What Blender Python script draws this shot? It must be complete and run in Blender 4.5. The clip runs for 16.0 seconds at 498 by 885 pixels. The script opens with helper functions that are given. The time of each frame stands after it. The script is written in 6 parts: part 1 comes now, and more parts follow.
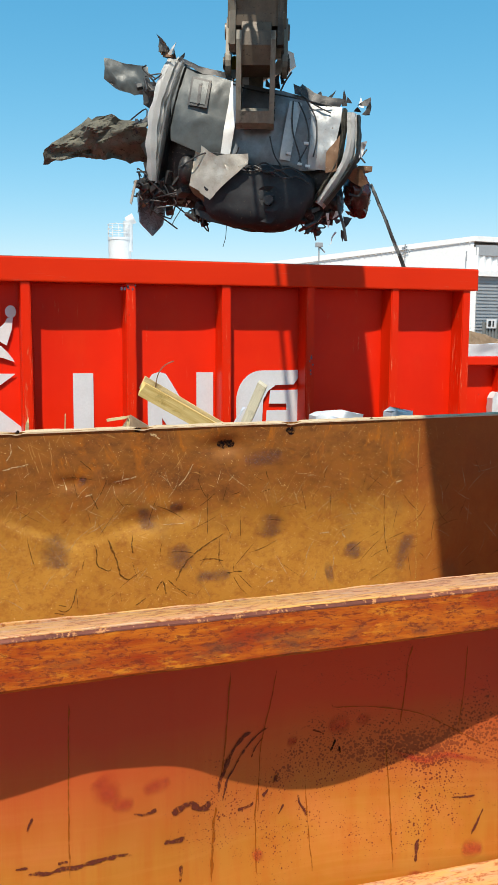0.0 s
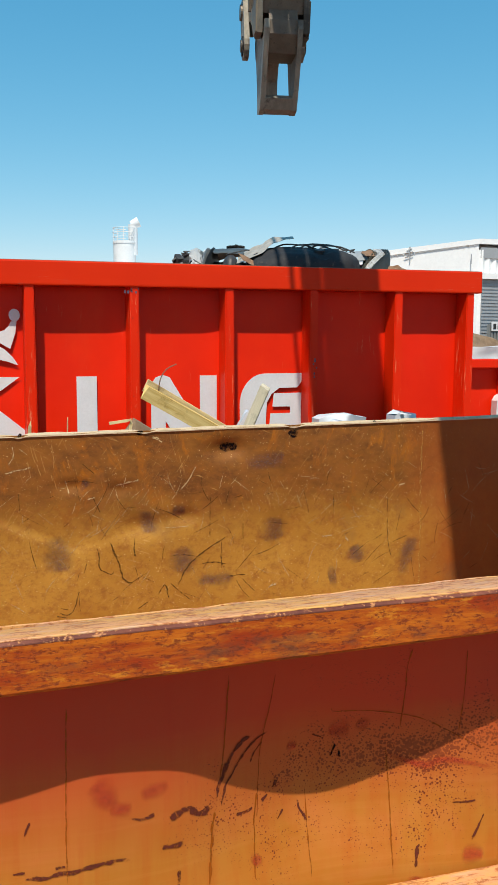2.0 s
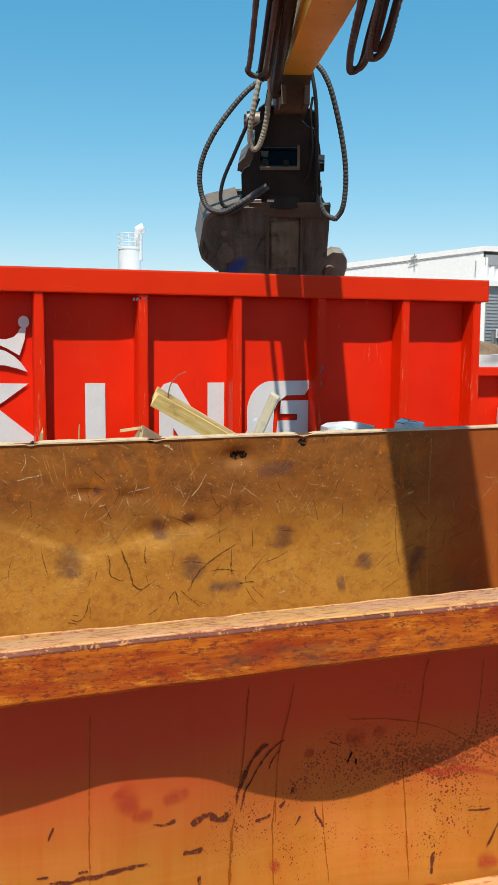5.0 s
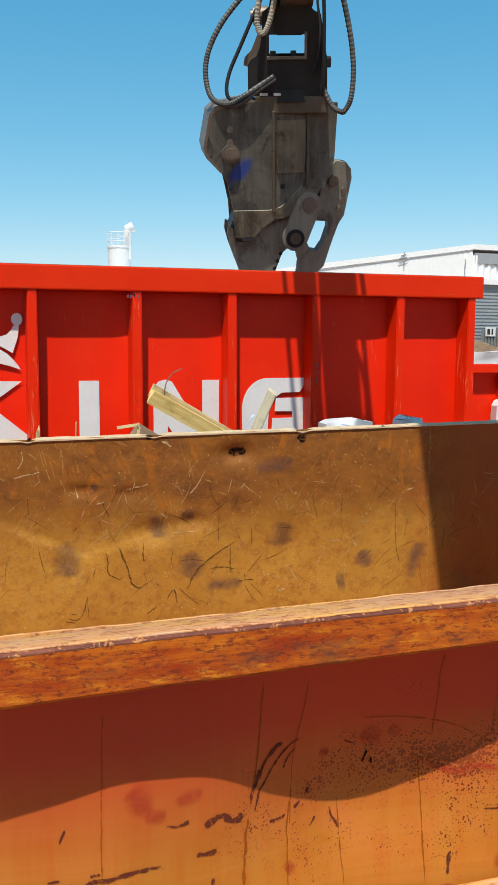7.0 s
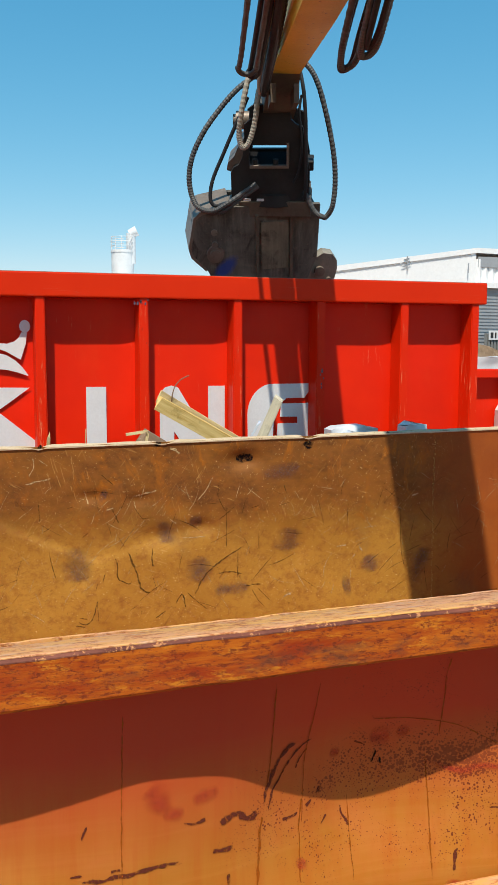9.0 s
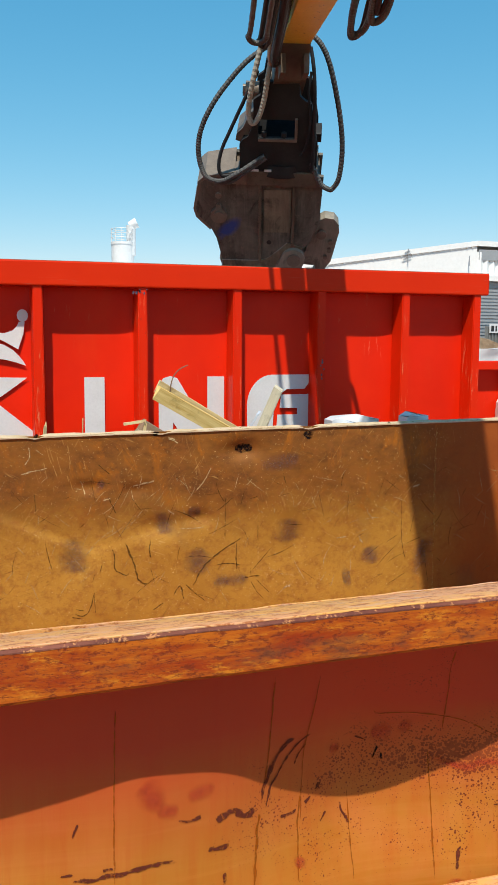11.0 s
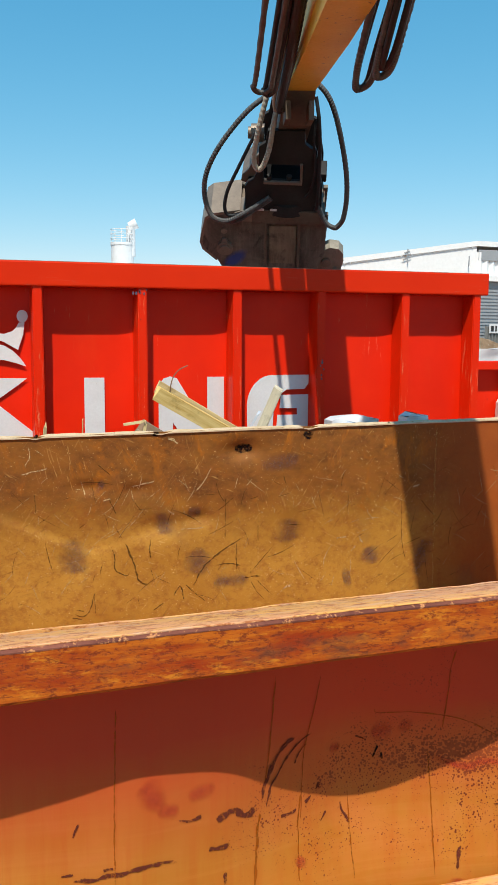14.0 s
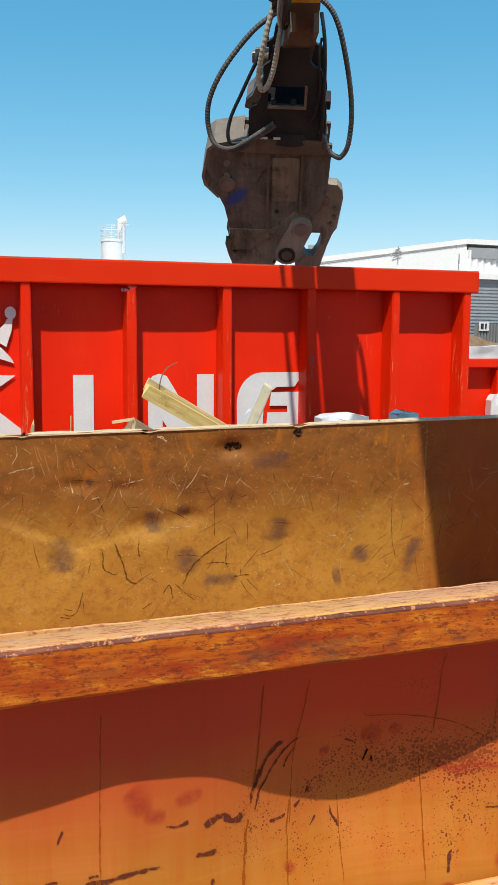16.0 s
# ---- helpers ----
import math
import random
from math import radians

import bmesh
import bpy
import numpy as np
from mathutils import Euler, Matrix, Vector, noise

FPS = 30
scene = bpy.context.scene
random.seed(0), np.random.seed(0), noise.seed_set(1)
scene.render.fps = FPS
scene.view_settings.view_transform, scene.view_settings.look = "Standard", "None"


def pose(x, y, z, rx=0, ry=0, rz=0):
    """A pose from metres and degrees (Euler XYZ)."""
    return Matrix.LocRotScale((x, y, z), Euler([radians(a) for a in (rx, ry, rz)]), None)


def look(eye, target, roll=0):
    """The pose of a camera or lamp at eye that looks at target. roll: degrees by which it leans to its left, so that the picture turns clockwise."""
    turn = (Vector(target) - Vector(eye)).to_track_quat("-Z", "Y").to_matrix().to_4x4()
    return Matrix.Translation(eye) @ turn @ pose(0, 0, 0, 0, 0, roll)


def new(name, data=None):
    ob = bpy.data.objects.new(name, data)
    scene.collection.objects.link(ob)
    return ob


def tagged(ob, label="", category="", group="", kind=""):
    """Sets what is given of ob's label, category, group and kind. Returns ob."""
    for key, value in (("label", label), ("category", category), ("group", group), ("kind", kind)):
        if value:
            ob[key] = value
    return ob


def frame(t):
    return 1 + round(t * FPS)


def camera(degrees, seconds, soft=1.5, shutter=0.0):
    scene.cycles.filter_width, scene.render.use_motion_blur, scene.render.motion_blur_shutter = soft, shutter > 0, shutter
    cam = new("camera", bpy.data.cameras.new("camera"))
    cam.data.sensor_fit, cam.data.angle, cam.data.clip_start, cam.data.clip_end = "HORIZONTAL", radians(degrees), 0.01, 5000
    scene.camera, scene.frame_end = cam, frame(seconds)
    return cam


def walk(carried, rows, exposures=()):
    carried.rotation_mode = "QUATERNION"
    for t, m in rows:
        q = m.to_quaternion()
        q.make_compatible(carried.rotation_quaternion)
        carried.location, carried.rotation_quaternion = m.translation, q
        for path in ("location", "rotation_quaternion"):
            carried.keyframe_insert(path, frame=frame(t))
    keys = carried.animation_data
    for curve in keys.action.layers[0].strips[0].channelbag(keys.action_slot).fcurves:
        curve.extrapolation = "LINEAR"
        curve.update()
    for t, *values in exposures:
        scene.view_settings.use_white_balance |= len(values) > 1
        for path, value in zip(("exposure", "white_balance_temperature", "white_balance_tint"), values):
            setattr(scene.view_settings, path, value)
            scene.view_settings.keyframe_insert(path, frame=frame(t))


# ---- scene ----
cam = camera(31.9, 16.0, soft=0.7)

PATH = [
    (0, (-0.122, -1.261, 1.599), (0.438, 0.643, 1.352), 0.3),
    (0.5, (-0.102, -1.246, 1.596), (0.451, 0.661, 1.351), 0.0),
    (1, (-0.099, -1.251, 1.597), (0.453, 0.656, 1.354), 0.1),
    (1.5, (-0.099, -1.25, 1.595), (0.454, 0.657, 1.354), 0.1),
    (2, (-0.11, -1.259, 1.598), (0.439, 0.649, 1.358), 0.2),
    (2.5, (-0.114, -1.257, 1.596), (0.433, 0.653, 1.358), 0.2),
    (3, (-0.118, -1.263, 1.599), (0.426, 0.647, 1.361), 0.2),
    (3.5, (-0.119, -1.264, 1.599), (0.423, 0.647, 1.363), 0.2),
    (4, (-0.127, -1.275, 1.604), (0.416, 0.636, 1.371), 0.4),
    (4.5, (-0.136, -1.28, 1.611), (0.404, 0.632, 1.382), 0.4),
    (6.8, (-0.169, -1.226, 1.598), (0.396, 0.679, 1.374), 0.5),
    (7, (-0.171, -1.234, 1.596), (0.393, 0.671, 1.367), 0.3),
    (7.5, (-0.168, -1.229, 1.598), (0.397, 0.675, 1.365), 0.2),
    (8, (-0.187, -1.274, 1.615), (0.375, 0.631, 1.386), 0.2),
    (8.5, (-0.186, -1.251, 1.604), (0.376, 0.655, 1.381), 0.4),
    (9, (-0.202, -1.28, 1.615), (0.355, 0.628, 1.394), 0.2),
    (11.5, (-0.184, -1.229, 1.595), (0.373, 0.677, 1.356), 0.4),
    (12, (-0.189, -1.242, 1.6), (0.367, 0.664, 1.363), 0.3),
    (12.5, (-0.183, -1.22, 1.594), (0.373, 0.686, 1.358), 0.4),
    (13, (-0.184, -1.238, 1.597), (0.371, 0.669, 1.358), 0.2),
    (13.5, (-0.184, -1.244, 1.599), (0.373, 0.662, 1.363), 0.3),
    (14, (-0.186, -1.235, 1.596), (0.371, 0.671, 1.36), 0.3),
    (14.5, (-0.204, -1.275, 1.619), (0.353, 0.633, 1.391), 0.4),
    (15, (-0.208, -1.314, 1.665), (0.364, 0.593, 1.47), 0.4),
    (15.5, (-0.185, -1.246, 1.611), (0.384, 0.659, 1.395), -0.3),
    (16, (-0.176, -1.213, 1.596), (0.402, 0.686, 1.354), 0.4),
]
walk(cam, [(t, look(eye, target, roll)) for t, eye, target, roll in PATH],
     [(0, 0.36), (1.4, 0.31), (2.2, 0.19), (4.1, 0.18), (4.7, 0.24), (7.0, 0.24), (9.2, 0.22), (11.3, 0.27), (16.0, 0.29)])

# ---- world, sun, exposure ----
SUN_WAY = Vector((0.45, 1.0, -1.85)).normalized()      # the way the sunlight travels
world = bpy.data.worlds.new("world")
scene.world = world
world.use_nodes = True
wn = world.node_tree.nodes
sky = wn.new("ShaderNodeTexSky")
sky.sky_type = "NISHITA"
sky.sun_disc = False
sky.sun_elevation = math.asin(-SUN_WAY.z)
sky.sun_rotation = math.atan2(-SUN_WAY.x, -SUN_WAY.y)
sky.altitude = 20
sky.air_density, sky.dust_density, sky.ozone_density = 1.0, 0.4, 1.2
wn["Background"].inputs["Strength"].default_value = 0.12
tone = wn.new("ShaderNodeMix")
tone.data_type, tone.blend_type = "RGBA", "MULTIPLY"
tone.inputs[0].default_value = 1.0
tone.inputs[7].default_value = (0.79, 1.045, 1.14, 1)
world.node_tree.links.new(sky.outputs[0], tone.inputs[6])
# a dry coastal haze: deeper red-free blue overhead, a flatter green and blue towards the horizon
split, joined = wn.new("ShaderNodeSeparateColor"), wn.new("ShaderNodeCombineColor")
world.node_tree.links.new(tone.outputs[2], split.inputs[0])
for i, (gain, power) in enumerate(((0.52, 1.5), (1.30, 0.78), (1.80, 0.62))):
    bend, scale = wn.new("ShaderNodeMath"), wn.new("ShaderNodeMath")
    bend.operation, scale.operation = "POWER", "MULTIPLY"
    bend.inputs[1].default_value, scale.inputs[1].default_value = power, gain
    world.node_tree.links.new(split.outputs[i], bend.inputs[0])
    world.node_tree.links.new(bend.outputs[0], scale.inputs[0])
    world.node_tree.links.new(scale.outputs[0], joined.inputs[i])
world.node_tree.links.new(joined.outputs[0], wn["Background"].inputs[0])
sun = new("sun", bpy.data.lights.new("sun", "SUN"))
sun.data.energy, sun.data.angle, sun.data.color = 4.5, radians(0.53), (1.0, 0.92, 0.79)
sun.matrix_world = look((-8, -14, 26), Vector((-8, -14, 26)) + SUN_WAY)


# ---- materials ----
class Nodes:
    """A short way to write node trees."""

    def __init__(self, name):
        self.m = bpy.data.materials.new(name)
        self.m.use_nodes = True
        self.t = self.m.node_tree
        self.b = self.t.nodes["Principled BSDF"]
        self.co = self.t.nodes.new("ShaderNodeTexCoord").outputs["Object"]

    def link(self, a, b):
        self.t.links.new(a, b)

    def scaled(self, s):
        n = self.t.nodes.new("ShaderNodeMapping")
        n.inputs["Scale"].default_value = s if isinstance(s, tuple) else (s, s, s)
        self.link(self.co, n.inputs[0])
        return n.outputs[0]

    def noise(self, s, detail=4, rough=0.6, distort=0.0):
        n = self.t.nodes.new("ShaderNodeTexNoise")
        n.inputs["Scale"].default_value = 1.0
        n.inputs["Detail"].default_value, n.inputs["Roughness"].default_value = detail, rough
        n.inputs["Distortion"].default_value = distort
        self.link(self.scaled(s), n.inputs["Vector"])
        return n.outputs["Fac"]

    def cells(self, s, feature="F1"):
        n = self.t.nodes.new("ShaderNodeTexVoronoi")
        n.feature = feature
        n.inputs["Scale"].default_value = 1.0
        self.link(self.scaled(s), n.inputs["Vector"])
        return n.outputs["Distance"]

    def ramp(self, fac, stops, smooth=False):
        n = self.t.nodes.new("ShaderNodeValToRGB")
        r = n.color_ramp
        if smooth:
            r.interpolation = "EASE"
        for i, (p, c) in enumerate(stops):
            e = r.elements[i] if i < 2 else r.elements.new(p)
            e.position = p
            e.color = (*c, 1) if isinstance(c, tuple) else (c, c, c, 1)
        self.link(fac, n.inputs[0])
        return n.outputs[0]

    def mix(self, fac, a, b, mode="MIX"):
        n = self.t.nodes.new("ShaderNodeMix")
        n.data_type, n.blend_type = "RGBA", mode
        for sock, v in ((n.inputs[0], fac), (n.inputs[6], a), (n.inputs[7], b)):
            if isinstance(v, tuple):
                sock.default_value = (*v, 1)
            elif isinstance(v, (int, float)):
                sock.default_value = v
            else:
                self.link(v, sock)
        return n.outputs[2]

    def math(self, op, a, b=0.0):
        n = self.t.nodes.new("ShaderNodeMath")
        n.operation = op
        n.use_clamp = True
        for i, v in enumerate((a, b)):
            if isinstance(v, (int, float)):
                n.inputs[i].default_value = v
            else:
                self.link(v, n.inputs[i])
        return n.outputs[0]

    def axis(self, which):
        n = self.t.nodes.new("ShaderNodeSeparateXYZ")
        self.link(self.co, n.inputs[0])
        return n.outputs[which]

    def finish(self, colour, rough=0.5, metal=0.0, bump=None, strength=0.3, depth=0.004, spec=0.5):
        self.b.inputs["Specular IOR Level"].default_value = spec
        if isinstance(colour, tuple):
            self.b.inputs["Base Color"].default_value = (*colour, 1)
        else:
            self.link(colour, self.b.inputs["Base Color"])
        for key, v in (("Roughness", rough), ("Metallic", metal)):
            if isinstance(v, (int, float)):
                self.b.inputs[key].default_value = v
            else:
                self.link(v, self.b.inputs[key])
        if bump is not None:
            n = self.t.nodes.new("ShaderNodeBump")
            n.inputs["Strength"].default_value, n.inputs["Distance"].default_value = strength, depth
            self.link(bump, n.inputs["Height"])
            self.link(n.outputs[0], self.b.inputs["Normal"])
        return self.m


def worn(name, dark, light, chip, scale=3.0, amount=0.62, rough=0.5, metal=0.0, strength=0.3, spec=0.5):
    """A painted or bare surface: two tones at a large scale, chips of a third at a small one."""
    n = Nodes(name)
    big = n.noise(scale, 5, 0.65)
    base = n.mix(n.ramp(big, [(0.32, 0.0), (0.68, 1.0)]), dark, light)
    fine = n.noise(scale * 14, 4, 0.7)
    base = n.mix(n.math("MULTIPLY", fine, 0.35), base, tuple(c * 0.45 for c in dark))
    chips = n.ramp(n.noise(scale * 5, 6, 0.75), [(amount, 0.0), (amount + 0.05, 1.0)])
    base = n.mix(chips, base, chip)
    r = n.math("ADD", n.math("MULTIPLY", fine, 0.3), rough - 0.15)
    return n.finish(base, r, metal, n.math("SUBTRACT", fine, n.math("MULTIPLY", chips, 0.5)), strength, 0.003, spec)


def red_paint():
    n = Nodes("red_paint")
    big = n.noise(1.3, 4)
    base = n.mix(n.ramp(big, [(0.3, 0.0), (0.7, 1.0)]), (0.66, 0.014, 0.001), (0.78, 0.022, 0.0012))
    haze = n.ramp(n.noise((3, 3, 0.9), 6, 0.7), [(0.55, 0.0), (0.8, 0.25)])
    base = n.mix(haze, base, (0.74, 0.070, 0.015))
    scr = n.ramp(n.noise((30, 30, 3), 4, 0.8), [(0.63, 0.0), (0.72, 0.8)])
    base = n.mix(n.math("MULTIPLY", scr, n.ramp(n.noise(2.2, 3), [(0.48, 0.0), (0.62, 0.8)])), base, (0.72, 0.24, 0.12))
    chip = n.ramp(n.noise(18, 6, 0.8), [(0.70, 0.0), (0.73, 1.0)])
    base = n.mix(chip, base, (0.12, 0.05, 0.04))
    return n.finish(base, n.math("ADD", n.math("MULTIPLY", n.noise(9, 3), 0.25), 0.30), 0.0, n.noise(4, 3), 0.12, 0.01, 0.16)


def rib_paint():
    n = Nodes("scraped_rib_paint")
    base = n.mix(n.noise(1.6, 4), (0.62, 0.015, 0.001), (0.76, 0.024, 0.002))
    scr = n.ramp(n.noise((70, 70, 5), 5, 0.8, 0.3), [(0.57, 0.0), (0.64, 0.8)])
    scr = n.math("MULTIPLY", scr, n.ramp(n.noise((6, 6, 2.5), 4, 0.6), [(0.44, 0.0), (0.58, 1.0)]))
    base = n.mix(scr, base, (0.74, 0.26, 0.12))
    nick = n.ramp(n.noise((60, 60, 24), 5, 0.8), [(0.66, 0.0), (0.70, 0.9)])
    base = n.mix(nick, base, (0.10, 0.05, 0.05))
    return n.finish(base, n.math("ADD", n.math("MULTIPLY", scr, 0.3), 0.4), 0.0, scr, -0.2, 0.001, 0.14)


def red_rail_paint():
    n = Nodes("scraped_red_paint")
    base = n.mix(n.noise(1.6, 4), (0.58, 0.018, 0.002), (0.72, 0.032, 0.003))
    scr = n.ramp(n.noise((5, 40, 60), 6, 0.8, 0.4), [(0.58, 0.0), (0.66, 0.7)])
    scr = n.math("MULTIPLY", scr, n.ramp(n.noise((1.1, 3, 8), 4, 0.6), [(0.46, 0.0), (0.62, 1.0)]))
    base = n.mix(scr, base, (0.50, 0.20, 0.13))
    nick = n.ramp(n.noise((24, 40, 24), 6, 0.8), [(0.68, 0.0), (0.72, 0.9)])
    base = n.mix(nick, base, (0.13, 0.055, 0.045))
    return n.finish(base, n.math("ADD", n.math("MULTIPLY", scr, 0.3), 0.4), 0.0, scr, -0.2, 0.001, 0.12)


def rail_paint(name, tone, bare, dirt):
    n = Nodes(name)
    long = n.noise((6, 26, 70), 6, 0.75, 0.3)
    base = n.mix(n.ramp(long, [(0.38, 0.0), (0.62, 1.0)]), tone, bare)
    red = n.ramp(n.noise((5, 5, 11), 5, 0.7, 0.6), [(0.46, 0.0), (0.60, 1.0)])
    base = n.mix(n.math("MULTIPLY", red, 0.8), base, (0.30, 0.030, 0.006))
    gold = n.ramp(n.noise((11, 30, 34), 6, 0.75), [(0.55, 0.0), (0.63, 1.0)])
    base = n.mix(n.math("MULTIPLY", gold, 0.75), base, (0.64, 0.225, 0.018))
    grit = n.ramp(n.noise((60, 110, 150), 6, 0.82), [(0.52, 0.0), (0.59, 1.0)])
    base = n.mix(n.math("MULTIPLY", grit, 0.85), base, dirt)
    soot = n.ramp(n.noise((8, 8, 16), 5, 0.7), [(0.56, 0.0), (0.72, 0.8)])
    base = n.mix(soot, base, (0.13, 0.045, 0.022))
    return n.finish(base, n.math("ADD", n.math("MULTIPLY", long, 0.3), 0.35), 0.0, n.math("SUBTRACT", long, n.math("MULTIPLY", grit, 0.6)), 0.35, 0.002, 0.25)


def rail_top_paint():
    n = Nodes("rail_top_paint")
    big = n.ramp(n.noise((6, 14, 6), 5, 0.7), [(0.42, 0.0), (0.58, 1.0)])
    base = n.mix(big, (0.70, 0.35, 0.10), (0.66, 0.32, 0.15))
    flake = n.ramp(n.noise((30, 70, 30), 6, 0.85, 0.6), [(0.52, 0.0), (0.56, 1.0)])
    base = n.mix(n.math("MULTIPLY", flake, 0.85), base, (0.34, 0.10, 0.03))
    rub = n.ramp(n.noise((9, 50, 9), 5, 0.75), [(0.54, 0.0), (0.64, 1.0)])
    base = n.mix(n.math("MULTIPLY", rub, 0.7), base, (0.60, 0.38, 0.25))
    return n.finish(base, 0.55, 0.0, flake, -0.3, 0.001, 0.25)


def near_panel_paint():
    n = Nodes("faded_orange_paint")
    big = n.noise((3.2, 3.2, 2.2), 4, 0.6)
    base = n.mix(n.ramp(big, [(0.34, 0.0), (0.66, 1.0)]), (0.405, 0.138, 0.013), (0.50, 0.198, 0.034))
    pink = n.ramp(n.noise((5, 5, 7), 4, 0.6, 0.5), [(0.52, 0.0), (0.72, 0.6)])
    base = n.mix(pink, base, (0.55, 0.160, 0.044))
    run = n.ramp(n.noise((26, 26, 1.4), 6, 0.75), [(0.46, 0.0), (0.70, 0.6)])
    base = n.mix(run, base, (0.42, 0.10, 0.010))
    brush = n.ramp(n.noise((2.5, 2.5, 90), 4, 0.6), [(0.5, 0.0), (0.8, 0.25)])
    base = n.mix(brush, base, (0.58, 0.24, 0.06))
    # maroon shade under the rail put into the paint, stronger towards the rail
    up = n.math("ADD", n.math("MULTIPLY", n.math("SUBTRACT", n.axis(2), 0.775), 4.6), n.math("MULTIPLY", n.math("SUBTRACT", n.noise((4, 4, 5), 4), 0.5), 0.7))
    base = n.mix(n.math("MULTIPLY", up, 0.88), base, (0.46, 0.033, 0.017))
    # splatter of rust, dense in one slanting band
    line = n.math("ADD", n.math("MULTIPLY", n.math("SUBTRACT", n.axis(0), 0.0), 0.13), 0.815)
    off = n.t.nodes.new("ShaderNodeMath")
    off.operation = "SUBTRACT"
    n.link(n.axis(2), off.inputs[0])
    n.link(line, off.inputs[1])
    far = n.t.nodes.new("ShaderNodeMath")
    far.operation = "ABSOLUTE"
    n.link(off.outputs[0], far.inputs[0])
    band = n.math("SUBTRACT", 1.0, n.math("MULTIPLY", far.outputs[0], 11.0))
    band = n.math("MULTIPLY", band, n.math("MULTIPLY", n.math("SUBTRACT", n.axis(0), 0.12), 3.0))
    level = n.math("ADD", n.math("MULTIPLY", band, 0.46), n.math("MULTIPLY", n.math("MULTIPLY", n.math("SUBTRACT", n.noise(7, 4, 0.7), 0.42), 1.3), n.math("MULTIPLY", n.math("ADD", n.axis(0), 0.05), 3.5)))
    for size, share in ((150, 1.0), (240, 0.9)):
        dots = n.ramp(n.math("SUBTRACT", n.math("MULTIPLY", level, share), n.cells(size)), [(0.0, 0.0), (0.07, 0.92)])
        base = n.mix(dots, base, (0.13, 0.020, 0.008))
    haze = n.math("MULTIPLY", band, n.math("MULTIPLY", n.noise(28, 4), 0.7))
    base = n.mix(haze, base, (0.42, 0.10, 0.025))
    spots = n.ramp(n.noise(38, 5, 0.7), [(0.71, 0.0), (0.74, 1.0)])
    base = n.mix(n.math("MULTIPLY", spots, 0.8), base, (0.17, 0.045, 0.02))
    r = n.math("ADD", n.math("MULTIPLY", n.noise(8, 4), 0.3), 0.36)
    return n.finish(base, r, 0.0, n.noise(26, 4), 0.15, 0.002, 0.22)


def far_panel_paint():
    n = Nodes("scuffed_ochre_paint")
    big = n.noise((1.6, 1.6, 1.9), 5, 0.6, 0.4)
    base = n.mix(n.ramp(big, [(0.35, 0.0), (0.65, 1.0)]), (0.335, 0.146, 0.018), (0.445, 0.222, 0.032))
    # the upper part is scrubbed down to brown by what is tipped over it
    z = n.axis(2)
    edge = n.math("ADD", n.math("MULTIPLY", n.math("SUBTRACT", z, 0.72), 2.6), n.math("MULTIPLY", n.math("SUBTRACT", n.noise((2.2, 2.2, 2.6), 5, 0.65), 0.5), 1.6))
    scrub = n.ramp(edge, [(0.22, 0.0), (0.66, 1.0)])
    brown = n.mix(n.ramp(n.noise((6, 6, 11), 5, 0.7), [(0.38, 0.0), (0.62, 1.0)]), (0.110, 0.034, 0.008), (0.230, 0.082, 0.012))
    base = n.mix(n.math("MULTIPLY", scrub, 0.9), base, brown)
    orange = n.ramp(n.noise((9, 9, 5), 5, 0.75, 0.6), [(0.55, 0.0), (0.68, 1.0)])
    base = n.mix(n.math("MULTIPLY", orange, scrub), base, (0.34, 0.11, 0.008))
    for s, turn, seed in (((110, 110, 9), 0.25, 0.0), ((130, 130, 11), -0.6, 3.0), ((100, 100, 10), 1.1, 7.0), ((120, 120, 12), 1.9, 11.0), ((90, 90, 7), 2.5, 17.0)):
        r = n.t.nodes.new("ShaderNodeMapping")
        r.inputs["Rotation"].default_value = (0, turn, 0)
        n.link(n.co, r.inputs[0])
        m = n.t.nodes.new("ShaderNodeMapping")
        m.inputs["Location"].default_value = (seed, seed, seed)
        m.inputs["Scale"].default_value = s
        n.link(r.outputs[0], m.inputs[0])
        q = n.t.nodes.new("ShaderNodeTexNoise")
        q.inputs["Scale"].default_value, q.inputs["Detail"].default_value = 1.0, 2.0
        q.inputs["Distortion"].default_value = 0.9
        n.link(m.outputs[0], q.inputs["Vector"])
        line = n.ramp(q.outputs["Fac"], [(0.655, 0.0), (0.71, 1.0)])
        line = n.math("MULTIPLY", line, n.ramp(n.noise(3.7 + turn, 4), [(0.43, 0.0), (0.64, 0.65)]))
        base = n.mix(line, base, (0.50, 0.28, 0.08) if seed < 9 else (0.15, 0.055, 0.012))
    mottle = n.ramp(n.noise((26, 26, 30), 7, 0.82), [(0.47, 0.0), (0.62, 0.6)])
    base = n.mix(mottle, base, (0.25, 0.085, 0.016))
    speck = n.ramp(n.noise(95, 3, 0.75), [(0.645, 0.0), (0.70, 0.75)])
    base = n.mix(speck, base, (0.66, 0.45, 0.18))
    pit = n.ramp(n.noise(60, 4, 0.75), [(0.63, 0.0), (0.70, 0.6)])
    base = n.mix(pit, base, (0.16, 0.065, 0.010))
    # around a weld the sheet turns browner, with the boom shadow's red-brown painted in
    side = n.math("MULTIPLY", n.math("SUBTRACT", n.math("MULTIPLY", n.axis(0), 0.4), n.math("SUBTRACT", 0.69, n.math("MULTIPLY", n.noise((5, 5, 3), 4), 0.12))), 7.0)
    base = n.mix(n.math("MULTIPLY", side, 0.88), base, n.mix(n.noise((9, 9, 5), 5, 0.7), (0.22, 0.042, 0.010), (0.40, 0.102, 0.013)))
    smut = n.ramp(n.noise((4.5, 4.5, 3.0), 4, 0.6), [(0.60, 0.0), (0.78, 0.6)])
